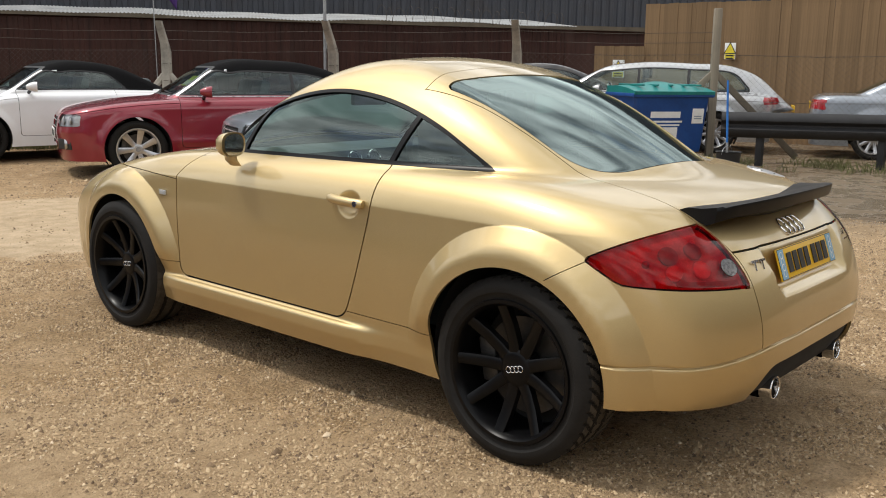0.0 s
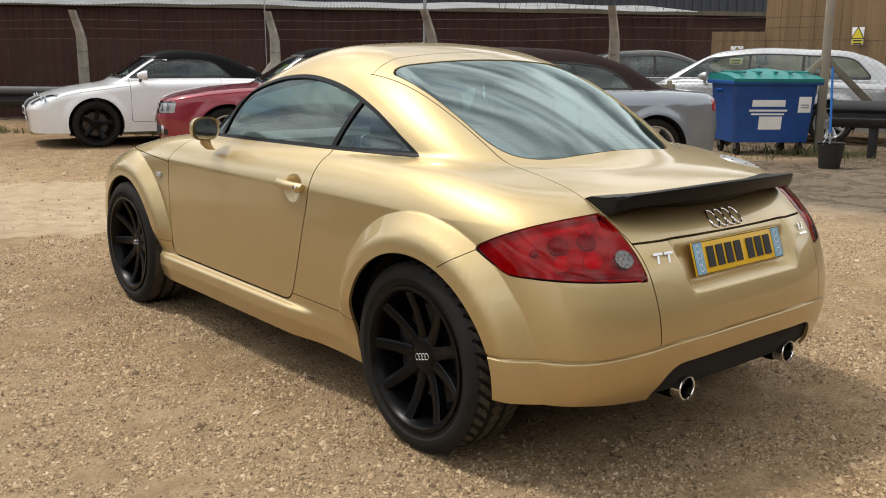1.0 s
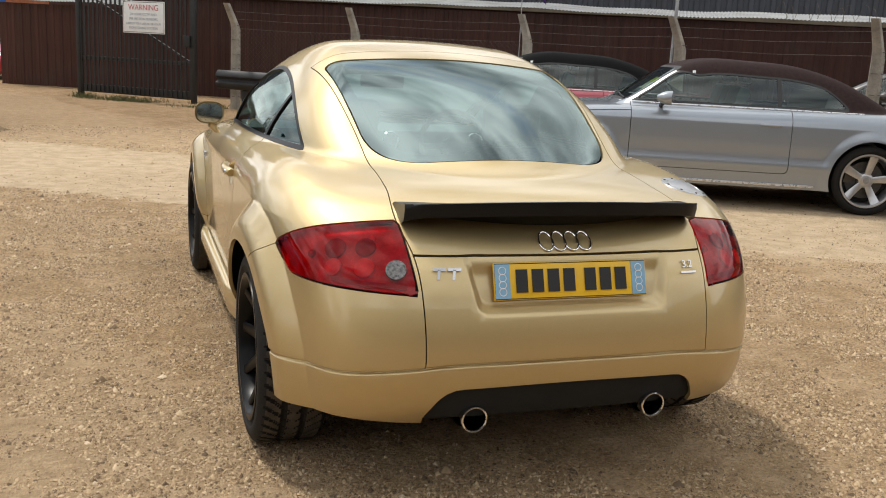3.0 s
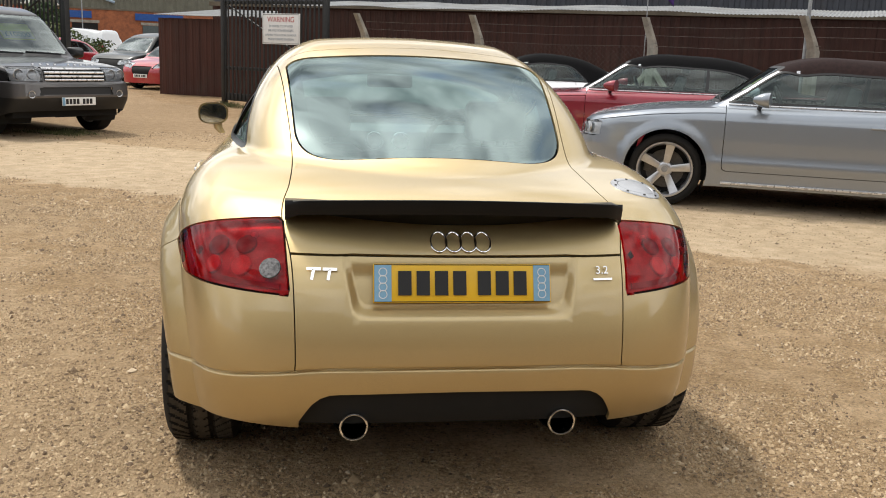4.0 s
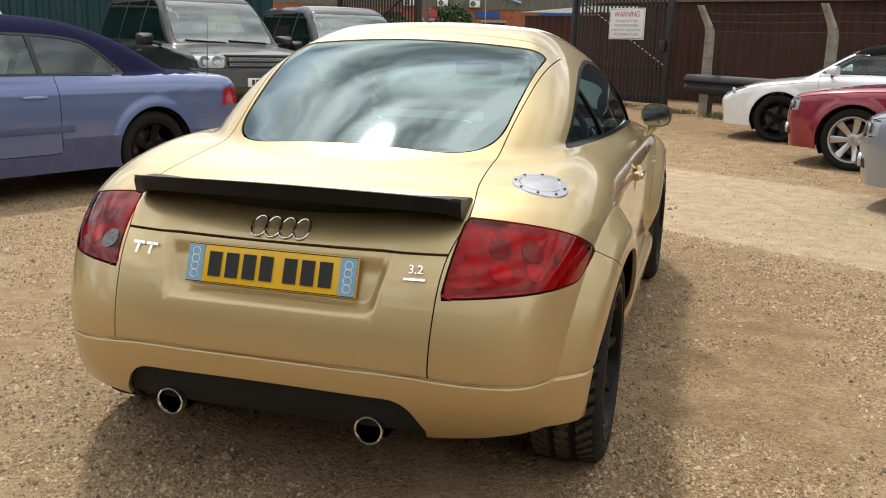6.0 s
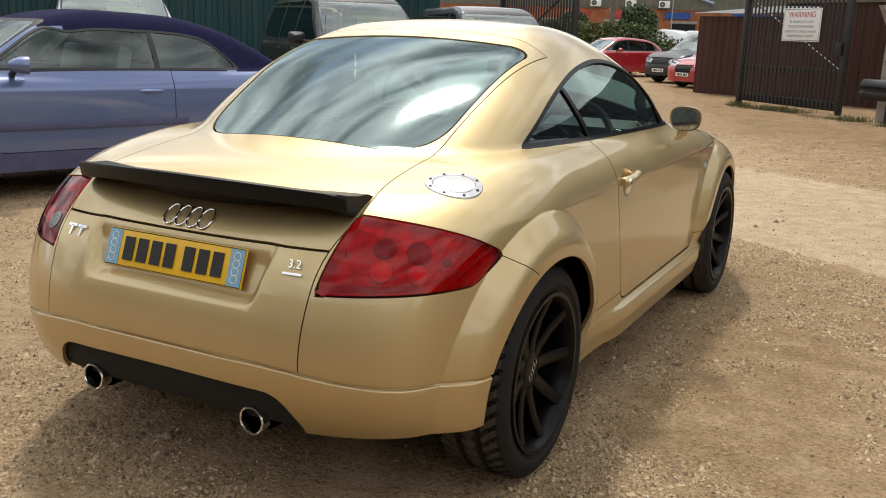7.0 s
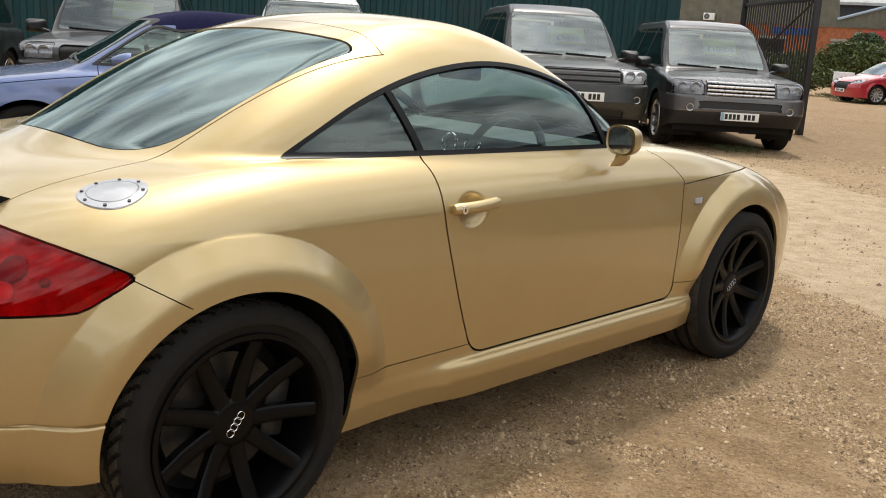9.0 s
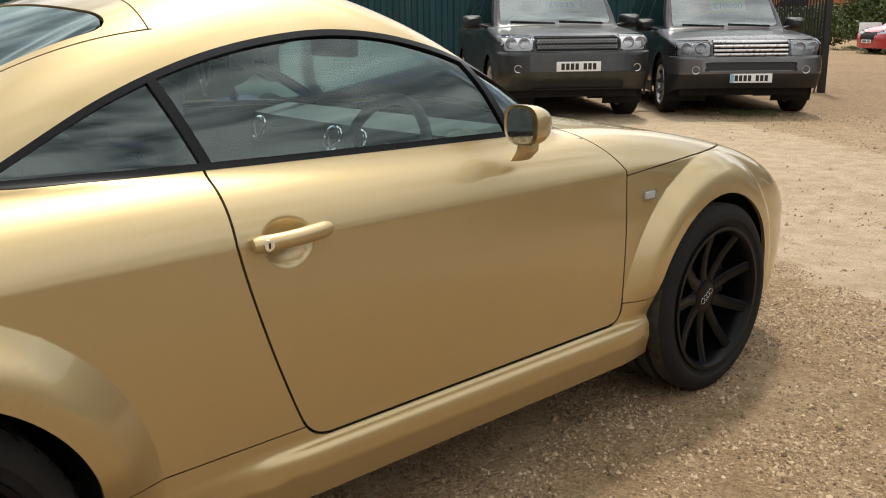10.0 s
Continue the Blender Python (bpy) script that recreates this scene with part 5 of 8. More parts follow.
def rbox(u, v, u0, u1, v0, v1, k=0.03):
    """A rounded box as a function, below 0 inside."""
    return smax(smax(u0 - u, u - u1, 0.001), smax(v0 - v, v - v1, 0.001), k)


def edge_y(field, x, z, front):
    lo, hi = (0.3, 4.0) if front else (-4.0, -0.3)
    for _ in range(36):
        mid = (lo + hi) / 2
        out = field(np.array([x]), np.array([mid]), np.array([z]))[0] > 0
        if out == front:
            hi = mid
        else:
            lo = mid
    return lo


def edge_x(field, y, z):
    lo, hi = 0.2, 1.4
    for _ in range(30):
        mid = (lo + hi) / 2
        if field(np.array([mid]), np.array([y]), np.array([z]))[0] > 0:
            hi = mid
        else:
            lo = mid
    return lo


def make_car(name, m, label, c, group=""):
    car = thing(name, m, label, c.get("cat", "car"), group)
    f, deck, roof, house = body_field(c)
    W, zb, R, axle, tum = c["W"], c["belt"], c["R"], c["wb"] / 2, c.get("tum", 0.42)
    far = c.get("far", False)
    S = Skin(f, -axle + 0.15, axle - 0.15, 0.6, 0.045 if far else 0.030, 54 if far else 76, 20 if far else 34, -36, 3.0)
    paint, top_mat = M[c["paint"]], M[c.get("top", c["paint"])]
    ro = R + 0.045
    for yw in (-axle, axle):
        S.slice(lambda x, y, z, yw=yw: np.sqrt((y - yw) ** 2 + (z - R) ** 2) - ro, lambda x, y, z: x > 0.45)
    zl = c.get("low", 0.20)
    lowest = lambda x, y, z: z - (zl + c.get("chin", 0.0) * sstep(axle + R * 0.6, c["yf"] - 0.05, y))
    S.slice(lowest)
    # glass outlines
    w0, w1, drop = c["win"][0], c["win"][1], c.get("drop", 0.075)
    sl0, sl1 = c.get("slant", (0.0, 0.9))

    def win(x, y, z):
        q = smax(zb + 0.025 - z, z - (roof(y) - (0.06 + (drop - 0.06) * sstep(c["wy"] + 0.15, c["wy"] - 0.1, y))), 0.02)
        q = smax(q, (y - (w1 - sl1 * (z - zb))) * 0.8, 0.03)
        return smax(q, ((w0 + sl0 * (z - zb)) - y) * 0.8, 0.06)

    wtop = c["wtop"]

    def screen(x, y, z):
        return smax(smax(x - (house(y) - tum * np.maximum(z - zb, 0) - c.get("pil", 0.075)), c["wy"] - y, 0.05), smax(zb + 0.02 - z, z - wtop, 0.03), 0.05)

    def back(x, y, z):
        return smax(smax(x - (house(y) - tum * np.maximum(z - zb, 0) - 0.09), y - c.get("by", -9), 0.05), smax(zb + 0.05 - z, z - c.get("btop", 0), 0.03), 0.06)

    upw = lambda x, y, z: (z > zb - 0.03)
    S.slice(win, lambda x, y, z: upw(x, y, z) & (x > 0.3), (0.0, -0.018))
    S.slice(screen, lambda x, y, z: upw(x, y, z) & (y > 0), (0.0, -0.02))
    if "by" in c:
        S.slice(back, lambda x, y, z: upw(x, y, z) & (y < 0), (0.0, -0.02))
    for yp in c.get("pillars", ()):
        S.slice(lambda x, y, z, yp=yp: y - yp, lambda x, y, z: upw(x, y, z) & (x > 0.3), (-0.02, 0.02))
    # lamps, grille, intakes, seams
    hl, tl, gr, it = c.get("headlamp"), c.get("tail"), c.get("grille"), c.get("intake")
    fz = lambda x, y, z: y > axle + R * 0.2
    rz = lambda x, y, z: y < -axle - R * 0.2
    if hl:
        hf = lambda x, y, z: rbox(x, z, hl[0], hl[1], hl[2] + hl[4] * (x - hl[0]), hl[3] + hl[4] * (x - hl[0]), 0.03)
        hf2 = lambda x, y, z: np.maximum(hf(x, y, z), (c["yf"] - hl[5]) - y)
        S.slice(hf2, fz, (0.0, 0.006))
    if tl:
        tf = lambda x, y, z: np.maximum(rbox(x, z, tl[0], 9, tl[2], tl[3], 0.03), y - (c["yr"] + tl[4]))
        S.slice(tf, rz, (0.0, 0.006))
    if gr:
        gf = lambda x, y, z: rbox(x, z, -9, gr[0] - gr[3] * (gr[2] - z), gr[1], gr[2], 0.03)
        S.slice(gf, fz, (0.0,))
    if it:
        itf = lambda x, y, z: rbox(x, z, -9, it[0], it[1], it[2], 0.03)
        S.slice(itf, fz, (0.0,))
    g = 0.003
    for y0, y1 in c.get("doors", ()):
        df = lambda x, y, z, y0=y0, y1=y1: smax(smax(y0 - y, y - y1, 0.02), (zl + 0.14) - z, 0.05)
        S.slice(df, lambda x, y, z: (x > 0.5) & (z < zb + 0.02), (g, -g))
    bon = lambda x, y, z: z - (deck(y) - 0.05 * x * x - c.get("bon", 0.035))
    bonw = lambda x, y, z: (y > c["wy"] + 0.45) & (y < c["yf"] - 0.12)
    if not far:
        S.slice(bon, bonw, (g, -g))
        if "shoulder" in c:
            S.slice(lambda x, y, z: z - c["shoulder"], lambda x, y, z: (x > 0.5) & (y > -axle) & (y < axle), (0.004, -0.004))
        if "lip" in c:
            S.slice(lambda x, y, z: z - c["lip_z"], fz, (0.012, -0.012))
    S.settle()
    C = S.mids()
    X, Y, Z = C[:, 0], C[:, 1], C[:, 2]
    taken = lowest(X, Y, Z) < 0
    for yw in (-axle, axle):
        taken |= (np.sqrt((Y - yw) ** 2 + (Z - R) ** 2) < ro) & (X > 0.45)
    gone = taken.copy()

    def take(mask):
        nonlocal taken
        mk = mask & ~taken
        taken = taken | mk
        return mk

    up = Z > zb - 0.02
    wv = win(X, Y, Z)
    inw = (wv < 0) & up & (X > 0.3)
    pil = np.zeros(len(X), bool)
    for yp in c.get("pillars", ()):
        pil |= np.abs(Y - yp) < 0.02
    trim = take(inw & ((wv > -0.018) | pil))
    glass = take(inw)
    sv = screen(X, Y, Z)
    ins = (sv < 0) & up & (Y > 0)
    strim = take(ins & (sv > -0.02))
    sglass = take(ins)
    bglass = np.zeros(len(X), bool)
    if "by" in c:
        bv = back(X, Y, Z)
        bglass = take((bv < 0) & up & (Y < 0))
    P = S.panel
    if hl:
        hv = hf2(X, Y, Z)
        take(fz(X, Y, Z) & (hv > 0) & (hv < 0.006) & (X < hl[1] - 0.006))
        hm = take(fz(X, Y, Z) & (hv < 0) & (np.sqrt((Y - axle) ** 2 + (Z - R) ** 2) > R + 0.10))
        for sd in (1, -1):
            h = P("headlamp", hm, M["lens"], car, "clear glass headlamp", side=sd, flange=0.01)
            if h:
                P("lamp_back", hm, M[c.get("lamp_mat", "lamp_in")], h, side=sd, flange=0, lift=-0.03)
                for k, fr in enumerate(c.get("bulbs", (0.35, 0.72))):
                    x = hl[0] + (hl[1] - hl[0]) * fr
                    z = (hl[2] + hl[3]) / 2 + hl[4] * (x - hl[0])
                    y = edge_y(f, x, z, True) - 0.018
                    r = (hl[3] - hl[2]) * 0.36
                    part("lamp_ring", bm_lathe([(y - 0.02, r * 0.2), (y - 0.018, r * 0.85), (y, r), (y - 0.005, r * 1.1)], 20, "y", at=(x * sd, 0, z)), M["alloy"], h)
    if tl:
        tv = tf(X, Y, Z)
        tm = take(rz(X, Y, Z) & (tv < 0))
        for sd in (1, -1):
            P("tail_lamp", tm, M["red_lamp"], car, "red tail lamp", side=sd, flange=0.01, lift=0.002)
    if gr:
        P("grille", take(fz(X, Y, Z) & (gf(X, Y, Z) < 0)), M["inner"], car, "dark radiator grille", lift=-0.02)
    if it:
        P("lower_intake", take(fz(X, Y, Z) & (itf(X, Y, Z) < 0)), M["black_trim"], car, lift=-0.02)
    doors = []
    for y0, y1 in c.get("doors", ()):
        dv = smax(smax(y0 - Y, Y - y1, 0.02), (zl + 0.14) - Z, 0.05)
        take((X > 0.5) & (Z < zb + 0.02) & (np.abs(dv) < g))
        dm = take((X > 0.5) & (Z < zb + 0.02) & (dv < 0))
        for sd in (1, -1):
            d = P("door", dm, paint, car, side=sd)
            if d and sd:
                x = max(0.3, W - 0.012)
                hz = c.get("handle", zb - 0.13)
                part("door_handle", bm_tube([(sd * (x + 0.012 * math.sin(math.pi * t) + c.get("hx", 0.0)), y0 + 0.10 + 0.19 * t, hz) for t in np.linspace(0, 1, 7)], 0.013, 8), M[c.get("handles", c["paint"])], d)
    for nm, z0, z1, mt, lb in c.get("bands", ()):
        P(nm, take((Y > axle + R * 0.4) & (Z > z0) & (Z < z1)), M[mt], car, lb)
    low_mat = c.get("cladding")
    if low_mat:
        P("lower_cladding", take(Z < c["clad_z"]), M[low_mat], car, "dark lower body cladding")
    upper = up & (Z > zb + 0.02) & (Y < c["wy"] + 0.35) & (Y > c.get("top_end", -9))
    if c.get("top"):
        if c.get("pillar"):
            pm = take(up & (Y > c["wy"] - 0.03) & (Z > zb - 0.0) & (Y < c["wy"] + 1.3) & (Z > deck(Y) + 0.015) & (Z < c["wtop"] - 0.05) & (sv < 0.04))
            for sd in (1, -1):
                P("screen_frame", pm, M[c["pillar"]], car, "bright windscreen frame", side=sd)
        P("soft_top", take(upper), top_mat, car, "folded-up cloth hood")
    else:
        P("roof", take(upper & (Z > roof(0.0) - 0.2)), paint, car)
    if far:
        P("bonnet", take((Y > c["wy"] + 0.2) & (Z > deck(Y) - 0.10)), paint, car)
    else:
        bv2 = bon(X, Y, Z)
        take(bonw(X, Y, Z) & (np.abs(bv2) < g))
        P("bonnet", take((Y > c["wy"] + 0.2) & (bv2 > 0)), paint, car)
    P("body_shell", ~taken, paint, car)
    P("window_trim", trim, M["black_trim"], car, lift=0.001)
    if c.get("wtrim", "black_trim") != "black_trim":
        for sd in (1, -1):
            pts = [(sd * (edge_x(f, y, zb + 0.012) + 0.002), y, zb + 0.012) for y in np.linspace(w0 - 0.05, w1 + 0.05, 20)]
            part("belt_strip", bm_tube(pts, 0.009, 6), M[c["wtrim"]], car, "bright belt strip")
    P("screen_border", strim, M["black_trim"], car, flange=0)
    for sd in (1, -1):
        P("side_glass", glass, M[c.get("side_glass", "glass_far")], car, side=sd, flange=0, lift=-0.004)
    P("windscreen", sglass, M["screen_far"], car, flange=0)
    if "by" in c:
        P("rear_glass", bglass, M[c.get("rear_tint", "glass_far")], car, flange=0)
    if not far:
        # wipers resting on the screen
        for x0, x1 in ((-0.60, -0.04), (0.02, 0.58)) if c.get("wipers", True) else ():
            pts = []
            for t in np.linspace(0, 1, 8):
                x = x0 + (x1 - x0) * t
                z = zb + 0.04 + 0.025 * t
                pts.append((x, edge_y(f, abs(x), z, True) + 0.012, z))
            part("wiper", bm_tube(pts, 0.009, 6), M["black_trim"], car)
    # running gear
    for y in (-axle, axle):
        for sd in (1, -1):
            make_wheel("wheel", R, c.get("rim", R - 0.09), c.get("tw", 0.225), c["spokes"], car, ((W - 0.125) * sd, y, R), sd, M[c.get("wheel", "alloy")], c.get("spoke_w", (0.05, 0.05)), detail=not far, twist=c.get("twist", 10))
            secs = [[(x * sd, y + (ro - 0.004) * math.cos(a), R + (ro - 0.004) * math.sin(a)) for a in np.linspace(-0.5, math.pi + 0.5, 22)] for x in (0.42, W - 0.022)]
            part("wheel_well", bm_loft(secs, caps=False, closed=False), M["inner"], car)
    part("underbody", bm_box((W * 1.7, c["yf"] - c["yr"] - 0.5, 0.14), (0, (c["yf"] + c["yr"]) / 2, zl + 0.10)), M["inner"], car)
    # cabin
    part("cabin_floor", bm_box((W * 1.6, axle * 1.7, 0.06), (0, -0.2, zb - 0.45)), M["inner"], car)
    part("dashboard", bm_box((W * 1.5, 0.4, 0.25), (0, c["wy"] + 0.35, zb - 0.13)), M["dash"], car, bevel=0.06)
    sm = M[c.get("seat", "seat")]
    for sd in (1, -1):
        s = new("seat")
        s.parent = car
        y = c.get("seat_y", -0.15)
        part("backrest", bm_box((0.48, 0.13, 0.62), (0.37 * sd, y, zb - 0.10), Matrix.Rotation(0.25, 4, "X")), sm, s, bevel=0.05)
        part("headrest", bm_box((0.26, 0.10, 0.17), (0.37 * sd, y - 0.11, zb + 0.32)), sm, s, bevel=0.035)
    part("rear_bench", bm_box((W * 1.4, 0.16, 0.62), (0, c.get("seat_y", -0.15) - 0.85, zb - 0.12), Matrix.Rotation(0.25, 4, "X")), sm, car, bevel=0.05)
    part("steering_wheel", bm_tube(ring_pts((0.37, c["wy"] + 0.02, zb - 0.01), (0, -1, 0.4), 0.18, 24), 0.015, 8, closed=True), M["seat"], car)
    # mirrors
    for sd in (1, -1):
        e = c.get("mirror", (W + 0.08, c["wy"] + 0.12, zb + 0.05, 0.11, 0.075))
        secs = []
        for t in np.linspace(0, 1, 7):
            q = math.sin(math.pi * (0.08 + 0.46 * t)) ** 0.6
            secs.append([(sd * (e[0] + e[3] * q * math.copysign(abs(math.cos(a)) ** c.get("mirror_box", 0.75), math.cos(a))), e[1] + 0.10 - 0.13 * t + 0.02 * math.cos(a), e[2] + e[4] * q * math.copysign(abs(math.sin(a)) ** c.get("mirror_box", 0.8), math.sin(a))) for a in np.linspace(0, 2 * math.pi, 21)[:-1]])
        mi = part("wing_mirror", bm_loft(secs), M[c.get("mirrors", c["paint"])], car)
        part("mirror_arm", bm_tube([(sd * (W - 0.10), e[1] + 0.05, zb - 0.01), (sd * (e[0] - 0.05), e[1] + 0.04, e[2] - 0.03)], 0.022, 8), M["black_trim"], mi)
    # plates
    if c.get("plate"):
        z = c["plate"]
        y = max(edge_y(f, 0.0, z, True), edge_y(f, 0.0, z + 0.05, True))
        p = part("number_plate", bm_box((0.52, 0.012, 0.111), (0, y + 0.008, z)), M["plate_white"], car, "white number plate", bevel=0.003)
        part("plate_band", bm_box((0.040, 0.004, 0.105), (c.get("band_x", 0.236), y + 0.0145, z)), M["plate_blue"], p) if c.get("band") else None
        for x in (0.185, 0.130, 0.075, 0.020, -0.075, -0.130, -0.185):
            part("plate_bar", bm_box((0.040, 0.003, 0.072), (x, y + 0.0145, z)), M["ink"], p)
    if c.get("rplate"):
        z = c["rplate"]
        y = edge_y(f, 0.0, z, False)
        p = part("number_plate", bm_box((0.52, 0.012, 0.111), (0, y - 0.006, z)), M["yellow"], car, "yellow number plate", bevel=0.003)
        for x in (-0.185, -0.130, -0.075, -0.020, 0.075, 0.130, 0.185):
            part("plate_bar", bm_box((0.040, 0.003, 0.072), (x, y - 0.0125, z)), M["ink"], p)
    return car, S, f


def grille_bars(car, f, zs, half, mat, r=0.012, off=0.0):
    for z in zs:
        pts = [(x, edge_y(f, abs(x), z, True) + off, z) for x in np.linspace(-half, half, 13)]
        part("grille_bar", bm_tube(pts, r, 8), mat, car)


def fog_lamps(car, f, x, z, r=0.06):
    for sd in (1, -1):
        y = edge_y(f, x, z, True)
        fl = part("fog_lamp", bm_lathe([(y - 0.03, 0.001), (y - 0.03, r * 0.7), (y + 0.004, r * 0.8), (y + 0.008, r), (y - 0.02, r)], 24, "y", at=(x * sd, 0, z)), M["alloy"], car)
        part("fog_lens", bm_lathe([(y - 0.01, 0.001), (y - 0.012, r * 0.75)], 20, "y", at=(x * sd, 0, z)), M["lens"], fl)


def price_card(car, S, x, z, w, h, words):
    """A price card standing inside the windscreen."""
    y = edge_y(S.field, abs(x), z, True)
    y2 = edge_y(S.field, abs(x), z + 0.1, True)
    tilt = math.atan2(y - y2, 0.1)
    mm = Matrix.Translation((x, y - 0.05, z)) @ Matrix.Rotation(math.pi, 4, "Z") @ Matrix.Rotation(math.pi / 2 - tilt, 4, "X")
    card = part("price_card", bm_box((w, h, 0.006)), M["price_yellow"], car, "yellow-green price card behind the windscreen")
    card.matrix_local = mm
    part("card_panel", bm_box((w * 0.96, h * 0.46, 0.003), (0, -h * 0.2, 0.004)), M["paper"], card)
    if words:
        t = text_obj(words, h * 0.42, M["price_blue"], Matrix.Identity(4), None, "price")
        t.parent = card
        t.matrix_local = Matrix.Translation((0, -h * 0.2, 0.007))


CABRIO = dict(W=0.915, wb=2.751, R=0.335, rim=0.245, yr=-2.39, yf=2.235, belt=0.93, tum=0.50, low=0.21,
              deck=((-2.6, 0.74), (-2.3, 0.90), (-1.9, 0.955), (-1.2, 0.975), (0.0, 0.955), (0.7, 0.945), (1.2, 0.925), (1.7, 0.875), (2.1, 0.79), (2.4, 0.66)),
              roof=((1.4, 0.80), (1.05, 0.92), (0.75, 1.10), (0.42, 1.315), (0.2, 1.375), (-0.3, 1.385), (-0.8, 1.345), (-1.2, 1.22), (-1.55, 1.03), (-1.75, 0.92), (-2.1, 0.7)),
              house=((1.3, 0.66), (0.8, 0.75), (0.2, 0.79), (-0.5, 0.79), (-1.1, 0.75), (-1.7, 0.66), (-2.1, 0.5)),
              win=(-1.24, 0.92), slant=(1.1, 1.35), drop=0.14, pillars=(-0.52,), wy=0.30, wtop=1.30, doors=((-0.62, 0.88),),
              headlamp=(0.47, 0.84, 0.60, 0.73, 0.02, 0.62), tail=(0.45, 9, 0.73, 0.85, 0.20), grille=(0.36, 0.36, 0.70, 0.12), intake=None,
              spokes=10, spoke_w=(0.035, 0.055), plate=0.50, top="top_black", pillar="silver_trim", wtrim="silver_trim", mirror=(0.95, 0.55, 1.0, 0.095, 0.068), bowf=0.5, pil=0.045)

cab_silver = dict(CABRIO, yr=-2.26, shoulder=0.80, swage=0.012, paint="silver_paint", top="top_brown", spokes=5, spoke_w=(0.055, 0.080), R=0.328, rim=0.250, intake=None)
cab_red = dict(CABRIO, shoulder=0.80, swage=0.012, paint="red_paint", top="top_black", spokes=7, spoke_w=(0.05, 0.080))
cab_white = dict(CABRIO, W=0.905, wb=2.468, R=0.325, rim=0.235, yr=-2.07, yf=2.10, paint="white_paint", top="top_black", spokes=5, wheel="black_wheel", spoke_w=(0.05, 0.07), pillar="white_paint", wtrim="black_trim",
                deck=((-2.3, 0.66), (-2.0, 0.84), (-1.6, 0.92), (-1.0, 0.95), (0.0, 0.945), (0.6, 0.935), (1.1, 0.88), (1.6, 0.80), (1.95, 0.68), (2.2, 0.56)),
                roof=((1.25, 0.80), (0.92, 0.93), (0.62, 1.12), (0.32, 1.29), (0.12, 1.345), (-0.3, 1.35), (-0.7, 1.28), (-1.05, 1.13), (-1.35, 0.98), (-1.6, 0.86), (-1.9, 0.7)),
                win=(-0.78, 0.80), pillars=(), doors=((-0.55, 0.75),), wtop=1.27, wy=0.22)
cab_blue = dict(CABRIO, shoulder=0.79, W=0.855, wb=2.69, R=0.315, rim=0.225, yr=-2.40, yf=2.17, paint="blue_paint", top="top_navy", wheel="black_wheel", spokes=5, spoke_w=(0.06, 0.08), pillar="blue_paint", wtrim="black_trim", seat="seat_grey",
           deck=((-2.6, 0.80), (-2.35, 0.90), (-1.9, 0.945), (-1.2, 0.955), (0.0, 0.935), (0.8, 0.925), (1.3, 0.88), (1.8, 0.80), (2.1, 0.70), (2.4, 0.60)),
           roof=((1.45, 0.78), (1.1, 0.90), (0.75, 1.11), (0.42, 1.31), (0.2, 1.365), (-0.3, 1.38), (-0.8, 1.34), (-1.2, 1.22), (-1.55, 1.04), (-1.75, 0.93), (-2.1, 0.72)),
           belt=0.905, doors=((-0.50, 0.86),), pillars=(-0.40,), win=(-1.20, 0.95), tail=(0.42, 9, 0.66, 0.80, 0.34), grille=(0.25, 0.50, 0.72, 0.1), plate=0.45, mirrors="blue_paint", mirror=(0.90, 0.66, 0.975, 0.095, 0.065), kc=0.14, cladding="clad_violet", clad_z=0.46)
SUV = dict(W=0.955, wb=2.745, R=0.375, rim=0.255, yr=-2.35, yf=2.22, belt=1.08, tum=0.22, low=0.24, side_glass="glass_dark", kc=0.17, kt=0.05, kh=0.045, pil=0.055, bowf=0.22, bowr=0.14, lean_f=0.10, lean_r=0.06, lamp_mat="lamp_dark", chin=0.13, under=0.75, rear_tint="glass_dark", shoulder=0.96, lip=0.045, lip_z=0.755, bon=0.06, crown=0.04, waist=0.04,
           deck=((-2.5, 1.08), (-1.0, 1.10), (0.4, 1.11), (0.9, 1.10), (1.4, 1.06), (1.9, 1.00), (2.15, 0.93), (2.4, 0.80)),
           roof=((1.25, 0.95), (0.95, 1.13), (0.62, 1.45), (0.36, 1.69), (0.15, 1.765), (-0.6, 1.79), (-1.6, 1.77), (-2.05, 1.72), (-2.25, 1.50), (-2.42, 1.05)),
           house=((1.2, 0.76), (0.6, 0.83), (-0.5, 0.86), (-1.6, 0.85), (-2.2, 0.80), (-2.5, 0.74)),
           win=(-2.05, 0.88), slant=(0.15, 1.20), drop=0.11, pillars=(-0.98, -0.16), wy=0.33, wtop=1.68, by=-2.0, btop=1.66, doors=((-0.16, 0.86), (-1.02, -0.18)),
           spokes=10, spoke_w=(0.04, 0.05), plate=0.50, mirror=(1.035, 0.66, 1.14, 0.125, 0.085), mirrors="black_trim", mirror_box=0.42, bulbs=(0.28, 0.72), handle=0.98)
suv_large = dict(SUV, paint="grey_paint", headlamp=(0.50, 0.90, 0.775, 0.955, 0.0, 0.42), grille=(0.47, 0.765, 0.955, 0.0), intake=(0.56, 0.595, 0.695), cladding="black_trim", clad_z=0.42, band=True,
                 bands=(("front_bumper", 0.545, 0.770, "bumper_grey", "grey metallic front bumper"), ("bumper_chin", 0.0, 0.545, "black_trim", "black plastic bumper chin")))
